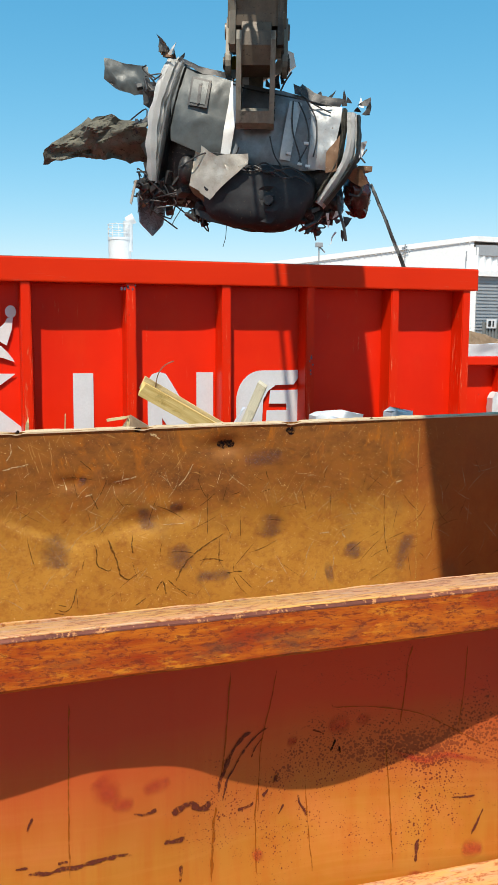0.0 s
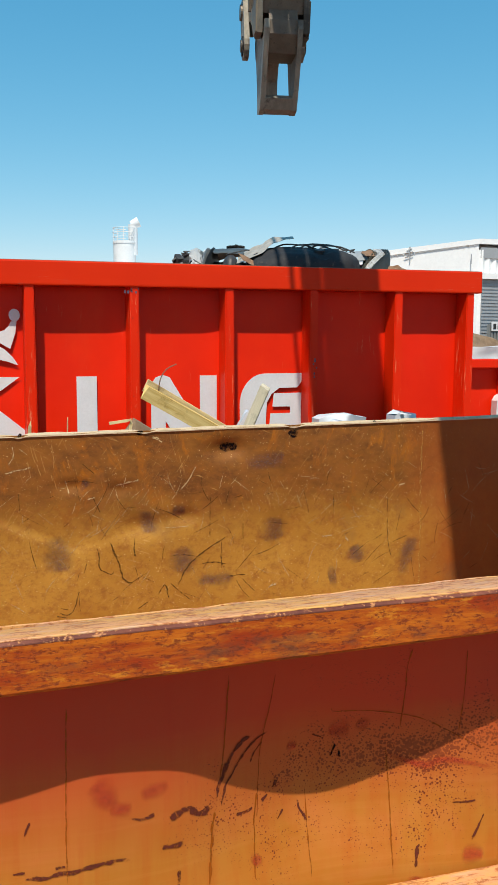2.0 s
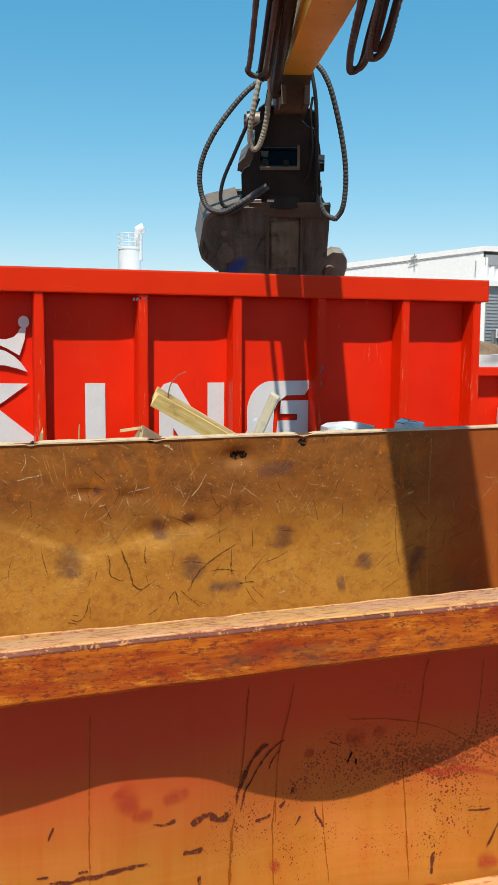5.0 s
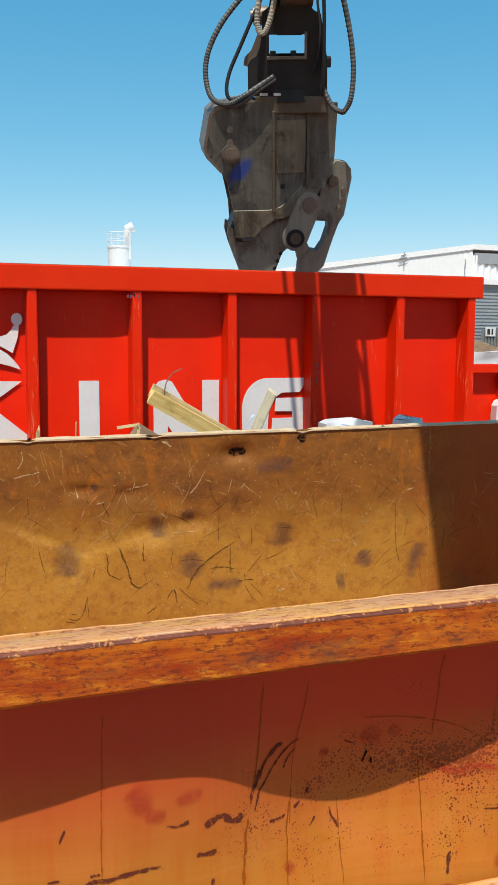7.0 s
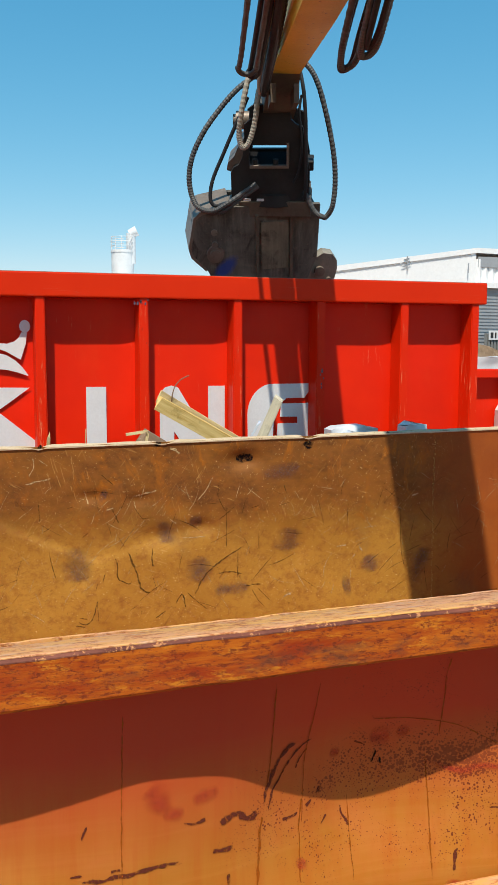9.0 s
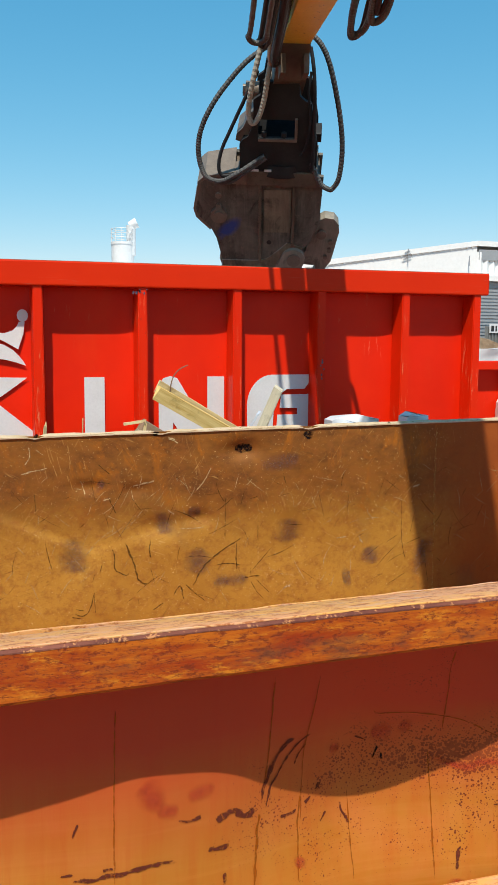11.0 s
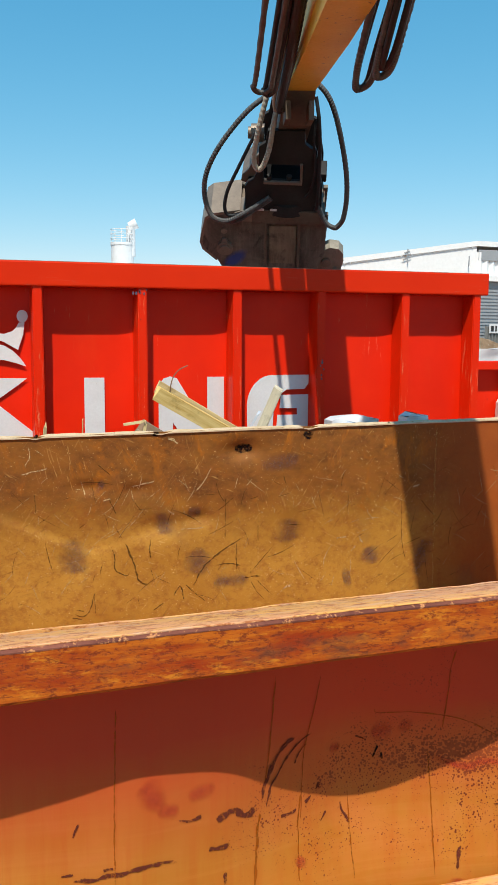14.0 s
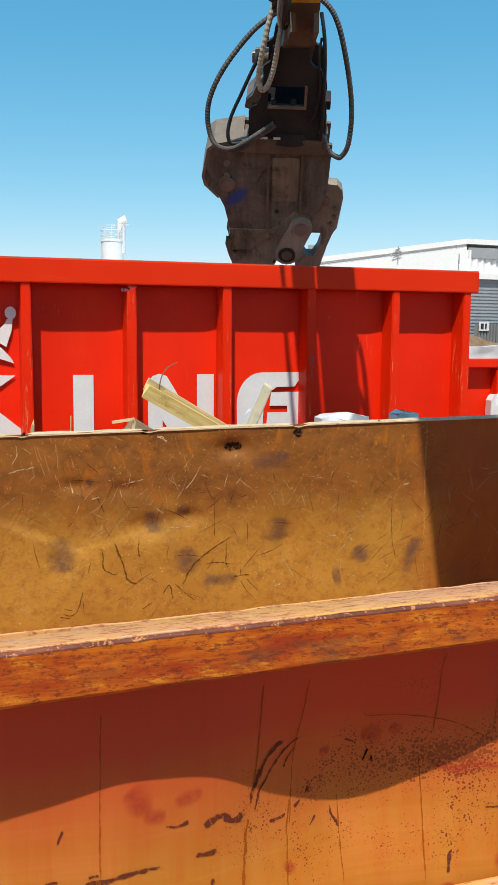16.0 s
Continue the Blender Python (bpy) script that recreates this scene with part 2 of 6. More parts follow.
    base = n.mix(smut, base, (0.15, 0.085, 0.035))
    return n.finish(base, n.math("ADD", n.math("MULTIPLY", n.noise(11, 4), 0.3), 0.42), 0.0, n.noise(18, 5, 0.7), 0.3, 0.004, 0.2)


def stain(name, colour, break_up=40.0, rough=0.7, full=1.0, soft=False):
    """A stain or scratch that thins out towards its edges."""
    n = Nodes(name)
    a = n.t.nodes.new("ShaderNodeAttribute")
    a.attribute_name = "wear"
    speck = n.noise(break_up, 5, 0.75)
    if soft:
        cover = n.math("MULTIPLY", a.outputs["Fac"], n.ramp(speck, [(0.28, 0.25 * full), (0.62, full)]))
    else:
        cover = n.ramp(n.math("SUBTRACT", n.math("MULTIPLY", a.outputs["Fac"], 1.25), n.math("MULTIPLY", speck, 1.5)), [(0.02, 0.0), (0.30, full)])
    n.link(cover, n.b.inputs["Alpha"])
    tone = n.mix(n.noise(break_up * 1.7, 3), tuple(c * 0.6 for c in colour), colour)
    return n.finish(tone, rough, spec=0.05)


def tool_steel(name, dark, light, spot=None):
    """Oily plate under dry dust: big dark stains, upright rub marks, bright nicks and a smear of spray paint."""
    n = Nodes(name)
    base = n.mix(n.ramp(n.noise((2.6, 2.6, 2.0), 6, 0.68, 0.5), [(0.36, 0.0), (0.64, 1.0)]), dark, light)
    rub = n.ramp(n.noise((26, 26, 2.4), 5, 0.7), [(0.46, 0.0), (0.74, 0.55)])
    base = n.mix(rub, base, tuple(c * 1.35 for c in light))
    oil = n.ramp(n.noise((4.5, 4.5, 3.4), 5, 0.7, 0.8), [(0.54, 0.0), (0.66, 0.85)])
    base = n.mix(oil, base, tuple(c * 0.42 for c in dark))
    dust = n.ramp(n.noise(34, 5, 0.75), [(0.56, 0.0), (0.74, 0.5)])
    base = n.mix(dust, base, (0.30, 0.23, 0.16))
    if spot:
        m = n.t.nodes.new("ShaderNodeMapping")
        m.vector_type = "TEXTURE"
        m.inputs["Location"].default_value = (spot[0], 0, spot[1])
        m.inputs["Rotation"].default_value = (0, 0.75, 0)
        m.inputs["Scale"].default_value = (0.085, 9, 0.18)
        n.link(n.co, m.inputs[0])
        d = n.t.nodes.new("ShaderNodeVectorMath")
        d.operation = "LENGTH"
        n.link(m.outputs[0], d.inputs[0])
        spray = n.ramp(n.math("ADD", d.outputs["Value"], n.math("MULTIPLY", n.math("SUBTRACT", n.noise(12, 4), 0.5), 1.4)), [(0.45, 0.85), (0.95, 0.0)])
        base = n.mix(spray, base, (0.018, 0.060, 0.30))
    nick = n.ramp(n.noise((30, 30, 70), 4, 0.8), [(0.70, 0.0), (0.73, 1.0)])
    base = n.mix(nick, base, (0.34, 0.29, 0.23))
    return n.finish(base, n.math("ADD", n.math("MULTIPLY", dust, 0.4), n.math("SUBTRACT", 0.62, n.math("MULTIPLY", oil, 0.2))), 0.1, n.math("ADD", n.noise(7, 4), n.math("MULTIPLY", dust, 0.3)), 0.25, 0.006, 0.35)


def wood(name, dark, light):
    n = Nodes(name)
    grain = n.noise((3, 45, 45), 5, 0.7, 0.4)
    base = n.mix(n.ramp(grain, [(0.35, 0.0), (0.65, 1.0)]), dark, light)
    dirt = n.ramp(n.noise(9, 5, 0.7), [(0.56, 0.0), (0.72, 0.8)])
    return n.finish(n.mix(dirt, base, tuple(c * 0.5 for c in dark)), 0.75, 0.0, grain, 0.35, 0.002, 0.3)


def glassy(name, colour, rough):
    n = Nodes(name)
    return n.finish(n.mix(n.noise(25, 4), colour, tuple(c * 0.7 for c in colour)), rough, 0.0, n.noise(30, 3), 0.1, 0.002)


RED = red_paint()
RED_RAIL = red_rail_paint()
RED_RIB = rib_paint()
WHITE_VINYL = worn("white_vinyl", (0.68, 0.66, 0.66), (0.76, 0.75, 0.75), (0.52, 0.42, 0.40), 4, 0.68, 0.4, strength=0.05)
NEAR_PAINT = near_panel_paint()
FAR_PAINT = far_panel_paint()
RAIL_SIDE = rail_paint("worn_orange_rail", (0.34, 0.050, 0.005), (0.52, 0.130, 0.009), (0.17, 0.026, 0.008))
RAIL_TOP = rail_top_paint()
BIN_FLOOR = worn("orange_bounce_floor", (0.36, 0.052, 0.014), (0.46, 0.080, 0.020), (0.20, 0.06, 0.03), 4, 0.62, 0.6)
RAIL_CORNER = worn("rubbed_purple_brown_edge", (0.13, 0.042, 0.030), (0.25, 0.085, 0.055), (0.50, 0.22, 0.09), 14, 0.55, 0.7, spec=0.15)
WELD_PALE = worn("pale_weld_bead", (0.52, 0.30, 0.04), (0.66, 0.44, 0.10), (0.3, 0.13, 0.03), 20, 0.6, 0.5)
CUT_EDGE = worn("bare_cut_edge", (0.50, 0.36, 0.20), (0.66, 0.52, 0.34), (0.25, 0.12, 0.05), 12, 0.6, 0.6)
DARK_STEEL = worn("greasy_dark_steel", (0.018, 0.018, 0.018), (0.036, 0.034, 0.032), (0.085, 0.078, 0.066), 5, 0.64, 0.6, spec=0.25)
TOOL_STEEL = tool_steel("dusty_tool_steel", (0.082, 0.076, 0.063), (0.190, 0.172, 0.140))
LUG_STEEL = tool_steel("tan_rubbed_steel", (0.110, 0.092, 0.064), (0.225, 0.188, 0.130))
JAW_STEEL = tool_steel("worn_jaw_steel", (0.175, 0.160, 0.130), (0.290, 0.265, 0.215))
SIDE_STEEL = tool_steel("sprayed_side_steel", (0.066, 0.061, 0.051), (0.165, 0.152, 0.124), spot=((224 - 415) * 0.00255, -(268 - 55) * 0.00255))
# worn steel, also the sunlit tone of the shoulder, ledges and gusset
WORN_LIT_STEEL = worn("worn_sunlit_steel", (0.17, 0.135, 0.105), (0.27, 0.22, 0.17), (0.09, 0.07, 0.055), 7, 0.62, 0.5, 0.3)
BROWN_STEEL = worn("brown_greasy_steel", (0.090, 0.070, 0.050), (0.170, 0.130, 0.090), (0.05, 0.035, 0.025), 6, 0.6, 0.55, 0.1)
YELLOW = worn("dirty_yellow_paint", (0.76, 0.46, 0.035), (0.86, 0.57, 0.055), (0.26, 0.14, 0.035), 3.5, 0.61, 0.5)
PALE_YELLOW = worn("sunlit_yellow_paint", (0.66, 0.52, 0.22), (0.74, 0.62, 0.30), (0.3, 0.2, 0.08), 4, 0.66, 0.5)
GREASE = worn("black_grease", (0.006, 0.006, 0.007), (0.013, 0.013, 0.013), (0.03, 0.028, 0.025), 6, 0.66, 0.8, spec=0.08)
RUBBER = worn("black_rubber_hose", (0.016, 0.017, 0.019), (0.035, 0.036, 0.038), (0.07, 0.07, 0.068), 8, 0.66, 0.55, spec=0.2)
SLEEVE = worn("dusty_hose_sleeve", (0.045, 0.046, 0.046), (0.115, 0.115, 0.11), (0.05, 0.05, 0.045), 9, 0.62, 0.55)
PALE_SLEEVE = worn("pale_hose_sleeve", (0.34, 0.31, 0.25), (0.48, 0.44, 0.35), (0.18, 0.16, 0.13), 9, 0.62, 0.55)
FLOOR_PAN = worn("grey_underbody", (0.060, 0.068, 0.068), (0.115, 0.125, 0.120), (0.22, 0.23, 0.22), 5, 0.66, 0.45, 0.2)
PAN_LIGHT = worn("pale_underbody", (0.34, 0.35, 0.35), (0.60, 0.61, 0.60), (0.13, 0.09, 0.06), 5, 0.63, 0.42, 0.3)
PAN_MID = worn("grey_floor_sheet", (0.14, 0.15, 0.16), (0.30, 0.32, 0.33), (0.10, 0.07, 0.05), 5, 0.62, 0.45, 0.25)
BODY_WHITE = worn("white_car_paint", (0.74, 0.73, 0.70), (0.86, 0.85, 0.82), (0.22, 0.17, 0.12), 5, 0.66, 0.32)
SILVER = worn("heat_shield_foil", (0.42, 0.37, 0.30), (0.62, 0.57, 0.49), (0.26, 0.19, 0.12), 8, 0.62, 0.5, 0.35, 0.6)
TANK_BLACK = worn("dusty_black_plastic", (0.022, 0.023, 0.026), (0.050, 0.050, 0.052), (0.10, 0.085, 0.065), 4, 0.62, 0.7, spec=0.2)
SCRAP_BLACK = worn("dirty_black_scrap", (0.018, 0.018, 0.019), (0.055, 0.052, 0.050), (0.16, 0.13, 0.10), 9, 0.58, 0.5)
CARPET = worn("dusty_grey_felt", (0.080, 0.076, 0.058), (0.190, 0.178, 0.132), (0.03, 0.024, 0.022), 7, 0.56, 0.9, strength=0.6)
RUSTY = worn("rusty_brown_metal", (0.14, 0.065, 0.03), (0.28, 0.16, 0.085), (0.5, 0.42, 0.32), 8, 0.62, 0.7)
MAROON = worn("dark_maroon_plastic", (0.035, 0.010, 0.009), (0.075, 0.02, 0.016), (0.02, 0.015, 0.015), 5, 0.64, 0.25)
CIRCUIT = worn("pale_blue_panel", (0.15, 0.20, 0.26), (0.28, 0.34, 0.40), (0.03, 0.035, 0.04), 22, 0.50, 0.4, 0.3)
FOAM = worn("yellow_foam", (0.52, 0.36, 0.03), (0.66, 0.50, 0.08), (0.3, 0.2, 0.04), 10, 0.62, 0.9)
SHED_WHITE = worn("white_sheet_metal", (0.88, 0.885, 0.88), (0.93, 0.935, 0.93), (0.75, 0.74, 0.72), 0.4, 0.74, 0.5, strength=0.05)
SILO_WHITE = worn("grey_white_steel", (0.66, 0.67, 0.67), (0.76, 0.77, 0.77), (0.50, 0.48, 0.45), 0.8, 0.70, 0.5, strength=0.05)
SHED_GREY = worn("grey_roller_door", (0.30, 0.32, 0.34), (0.38, 0.40, 0.42), (0.25, 0.25, 0.25), 0.6, 0.72, 0.5, strength=0.05)
FENCE_GREY = worn("grey_green_sheet", (0.16, 0.165, 0.16), (0.22, 0.225, 0.215), (0.12, 0.11, 0.10), 0.8, 0.7, 0.55)
SOIL = worn("brown_scrap_heap", (0.16, 0.10, 0.055), (0.30, 0.20, 0.12), (0.45, 0.40, 0.34), 3, 0.62, 0.9)
GROUND = worn("reddish_dirt", (0.21, 0.120, 0.072), (0.30, 0.180, 0.112), (0.10, 0.06, 0.04), 0.7, 0.66, 0.9)
PINE = wood("weathered_pine", (0.50, 0.36, 0.17), (0.74, 0.58, 0.30))
PINE_PALE = wood("pale_pine", (0.52, 0.44, 0.30), (0.72, 0.64, 0.46))
PINE_GOLD = wood("golden_pine", (0.58, 0.36, 0.09), (0.82, 0.62, 0.26))
FILM_WHITE = worn("white_plastic_film", (0.66, 0.67, 0.68), (0.78, 0.79, 0.80), (0.5, 0.5, 0.5), 6, 0.7, 0.35, strength=0.1)
FILM_BLUE = worn("pale_blue_plastic", (0.50, 0.56, 0.64), (0.62, 0.67, 0.74), (0.7, 0.7, 0.7), 6, 0.6, 0.3)
SCUFF = worn("blue_grey_scuff", (0.05, 0.05, 0.10), (0.12, 0.10, 0.15), (0.4, 0.06, 0.03), 30, 0.55, 0.6)
SIGN_BLACK = worn("black_sign_paint", (0.015, 0.015, 0.015), (0.03, 0.03, 0.03), (0.05, 0.05, 0.05), 8, 0.7, 0.5)
STAINS = {
    "rust": stain("rust_line", (0.36, 0.080, 0.014), 90),
    "grime": stain("dark_gouge", (0.150, 0.036, 0.022), 130),
    "streak": stain("rust_run", (0.40, 0.100, 0.010), 60, full=0.8),
    "black": stain("black_hole", (0.014, 0.009, 0.008), 80),
    "patch": stain("red_primer_patch", (0.58, 0.070, 0.034), 34, full=0.62, soft=True),
    "gouge": stain("brown_gouge", (0.150, 0.072, 0.020), 110, full=0.85),
    "bare": stain("bare_scrape", (0.66, 0.46, 0.22), 130, full=0.95),
    "shade": stain("grey_shade_smear", (0.165, 0.092, 0.085), 14, full=0.52, soft=True),
}


# ---- mesh helpers ----
def part(name, bm, material, parent=None, label="", smooth=False, at=None):
    me = bpy.data.meshes.new(name)
    bmesh.ops.recalc_face_normals(bm, faces=bm.faces)
    bm.to_mesh(me)
    bm.free()
    me.materials.append(material)
    if smooth:
        for p in me.polygons:
            p.use_smooth = True
        me.set_sharp_from_angle(angle=radians(38))
    ob = new(name, me)
    if parent is not None:
        ob.parent = parent
    if at is not None:
        ob.matrix_basis = at
    if label:
        ob["label"] = label
    return ob


def thing(name, label, category, at=None, group="", kind=""):
    ob = new(name)
    ob.empty_display_size = 0.2
    if at is not None:
        ob.matrix_basis = at
    return tagged(ob, label, category, group, kind)


def box(bm, lo, hi, bevel=0.0, m=None):
    made = bmesh.ops.create_cube(bm, size=1.0)["verts"]
    lo, hi = Vector(lo), Vector(hi)
    for v in made:
        v.co = Vector([(lo[i] + hi[i]) / 2 + v.co[i] * (hi[i] - lo[i]) for i in range(3)])
    if bevel:
        edges = list({e for v in made for e in v.link_edges})
        made = list({v for f in bmesh.ops.bevel(bm, geom=edges, offset=bevel, segments=2, affect="EDGES", profile=0.6)["faces"] for v in f.verts} | {v for v in made if v.is_valid})
    if m is not None:
        for v in made:
            v.co = m @ v.co
    return bm


def boxes(*rows):
    bm = bmesh.new()
    for lo, hi, *rest in rows:
        box(bm, lo, hi, *rest)
    return bm


def prism(bm, outline, y0, y1, bevel=0.0, holes=()):
    """A plate in the x-z plane between y0 and y1, with holes."""
    edges = []
    for loop in (outline, *holes):
        vs = [bm.verts.new((x, y0, z)) for x, z in loop]
        edges += [bm.edges.new((vs[i], vs[(i + 1) % len(vs)])) for i in range(len(vs))]
    faces = [g for g in bmesh.ops.triangle_fill(bm, edges=edges, use_beauty=True)["geom"] if isinstance(g, bmesh.types.BMFace)]
    if not holes:
        faces = bmesh.ops.dissolve_faces(bm, faces=faces)["region"]
    out = bmesh.ops.extrude_face_region(bm, geom=faces)["geom"]
    for v in out:
        if isinstance(v, bmesh.types.BMVert):
            v.co.y = y1
    if bevel:
        rim = {e for e in bm.edges if e.is_valid and len(e.link_faces) == 2 and e.calc_face_angle(0) > 1.2 and abs(e.verts[0].co.y - e.verts[1].co.y) < 1e-6 and min(abs(e.verts[0].co.y - y0), abs(e.verts[0].co.y - y1)) < 1e-6}
        bmesh.ops.bevel(bm, geom=list(rim), offset=bevel, segments=1, affect="EDGES")
    return bm


def rod(bm, a, b, r0, r1=None, seg=14):
    a, b = Vector(a), Vector(b)
    m = Matrix.Translation((a + b) / 2) @ (b - a).to_track_quat("Z", "Y").to_matrix().to_4x4()
    bmesh.ops.create_cone(bm, cap_ends=True, segments=seg, radius1=r0, radius2=r0 if r1 is None else r1, depth=(b - a).length, matrix=m)
    return bm


def smooth_line(points, per=8):
    pts = [Vector(p) for p in points]
    out = []
    for i in range(len(pts) - 1):
        p0, p1, p2, p3 = pts[max(i - 1, 0)], pts[i], pts[i + 1], pts[min(i + 2, len(pts) - 1)]
        for k in range(per):
            t = k / per
            out.append(0.5 * (2 * p1 + (p2 - p0) * t + (2 * p0 - 5 * p1 + 4 * p2 - p3) * t * t + (3 * p1 - p0 - 3 * p2 + p3) * t ** 3))
    return out + [pts[-1]]


def tube(bm, points, r, seg=8, per=8, ridge=0.0):
    """A hose along a smooth line; ridge: how deep its spiral sleeve is ribbed."""
    line = smooth_line(points, per)
    last, side = None, None
    for i, p in enumerate(line):
        d = (line[min(i + 1, len(line) - 1)] - line[max(i - 1, 0)]).normalized()
        side = d.orthogonal() if side is None else (side - d * side.dot(d))
        side.normalize()
        up = d.cross(side)
        rr = r * (1 - ridge * (i % 2))
        ring = [bm.verts.new(p + (side * math.cos(a) + up * math.sin(a)) * rr) for a in (2 * math.pi * k / seg for k in range(seg))]
        if last:
            for k in range(seg):
                bm.faces.new((last[k], last[(k + 1) % seg], ring[(k + 1) % seg], ring[k]))
        else:
            bm.faces.new(ring[::-1])
        last = ring
    bm.faces.new(last)
    return bm


def crumpled(outline, bulge, seed, thick=0.006, cuts=3, rough=0.03, scale=5.0):
    """A torn, buckled sheet in the x-z plane. bulge(x, z) gives its depth."""
    bm = bmesh.new()
    vs = [bm.verts.new((x, 0, z)) for x, z in outline]
    bmesh.ops.triangulate(bm, faces=[bm.faces.new(vs)])
    for _ in range(cuts):
        long = [e for e in bm.edges if e.calc_length() > 0.07]
        bmesh.ops.subdivide_edges(bm, edges=long, cuts=1, use_grid_fill=True)
        bmesh.ops.triangulate(bm, faces=bm.faces[:])
    for v in bm.verts:
        q = Vector((v.co.x * scale + seed, seed * 1.7, v.co.z * scale))
        n = noise.noise_vector(q) + 0.5 * noise.noise_vector(q * 2.7)
        edge = 0.35 if v.is_boundary else 0.12
        v.co = Vector((v.co.x + n.x * rough * edge, bulge(v.co.x, v.co.z) + n.y * rough, v.co.z + n.z * rough * edge))
    bmesh.ops.solidify(bm, geom=bm.faces[:], thickness=thick)
    return bm


def sheet(name, xs, zs, depth, thick, material, parent, label="", tilt=lambda x: 0.0):
    """A standing steel sheet facing -y, whose face lies at depth(x, z)."""
    bm = bmesh.new()
    z0, zn = zs[0], zs[-1]
    lift = [[z + tilt(x) * (z - z0) / (zn - z0) for x in xs] for z in zs]
    rows = [[bm.verts.new((x, depth(x, lift[i][j]), lift[i][j])) for j, x in enumerate(xs)] for i in range(len(zs))]
    back = [[bm.verts.new((x, depth(x, lift[i][j]) + thick, lift[i][j])) for j, x in enumerate(xs)] for i in range(len(zs))]
    for i in range(len(zs) - 1):
        for j in range(len(xs) - 1):
            bm.faces.new((rows[i][j], rows[i][j + 1], rows[i + 1][j + 1], rows[i + 1][j]))
            bm.faces.new((back[i][j], back[i + 1][j], back[i + 1][j + 1], back[i][j + 1]))
    for a, b in ((rows[0], back[0]), (rows[-1], back[-1]), ([r[0] for r in rows], [r[0] for r in back]), ([r[-1] for r in rows], [r[-1] for r in back])):
        for i in range(len(a) - 1):
            bm.faces.new((a[i], a[i + 1], b[i + 1], b[i]))
    return part(name, bm, material, parent, label, smooth=True)


def steps(a, b, n):
    return [a + (b - a) * i / n for i in range(n + 1)]


def bump2(x, z, cx, cz, wx, wz):
    return math.exp(-((x - cx) / wx) ** 2 - ((z - cz) / wz) ** 2)


# ---- ground and distance ----
def ground():
    bm = bmesh.new()
    bmesh.ops.create_grid(bm, x_segments=2, y_segments=2, size=2500)
    tagged(part("ground", bm, GROUND), "reddish brown packed dirt yard floor", "ground", kind="structure")


ground()


# ---- the orange bin in front ----
DENT_X = (-0.6, -0.3, -0.2, -0.13, -0.05, 0.01, 0.15, 0.25, 0.37, 0.45, 0.57, 0.70, 0.85, 1.2)
DENT_D = (0.0, 0.020, 0.022, 0.014, 0.006, -0.003, 0.013, 0.046, 0.078, 0.076, 0.050, 0.015, 0.004, 0.0)


def near_depth(x, z):
    d = sum(float(np.interp(x + k, DENT_X, DENT_D)) for k in (-0.03, -0.015, 0.0, 0.015, 0.03)) / 5
    d *= bump2(0, z, 0, 0.86, 1, 0.24)
    return 0.002 + d + 0.03 * bump2(x, z, -1.1, 0.7, 0.4, 0.3) + 0.03 * bump2(x, z, 1.5, 0.8, 0.3, 0.3) + 0.0015 * noise.noise((x * 5, 0.3, z * 5))


DENTS = ((0.16, 1.00, 0.06, 0.025, 0.013), (0.36, 0.98, 0.05, 0.025, 0.011), (0.62, 0.85, 0.06, 0.03, 0.018), (0.46, 0.82, 0.10, 0.05, 0.022),
         (0.80, 1.13, 0.08, 0.04, 0.028), (0.10, 0.70, 0.06, 0.09, 0.014), (1.05, 0.74, 0.05, 0.09, 0.016))


def far_depth(x, z):
    d = 2.25 + 0.012 * noise.noise((x * 1.6, 4.0, z * 2.2)) + 0.004 * noise.noise((x * 6, 2.0, z * 6))
    for cx, cz, wx, wz, a in DENTS:
        d += a * bump2(x, z, cx, cz, wx, wz)
    crease = 0.725 + (0.48 if x < 0.17 else 0.29) * abs(x - 0.17)
    left = 0.5 * (1 + math.tanh((0.17 - x) / 0.05))
    crease = max(crease, 0.735)
    return d + (0.0035 + 0.0045 * left) * math.tanh((z - crease) / 0.012) * bump2(x, z, 0.12, 0.82, 0.50, 0.17)


def far_top(x):
    """How far the far wall's edge rises above 1.19 m."""
    return 0.022 + 0.0135 * x


def rail_wobble(x):
    return 0.004 * math.sin(x * 2.3 + 0.4) + 0.0015 * noise.noise((x * 9, 1.0, 0.0))


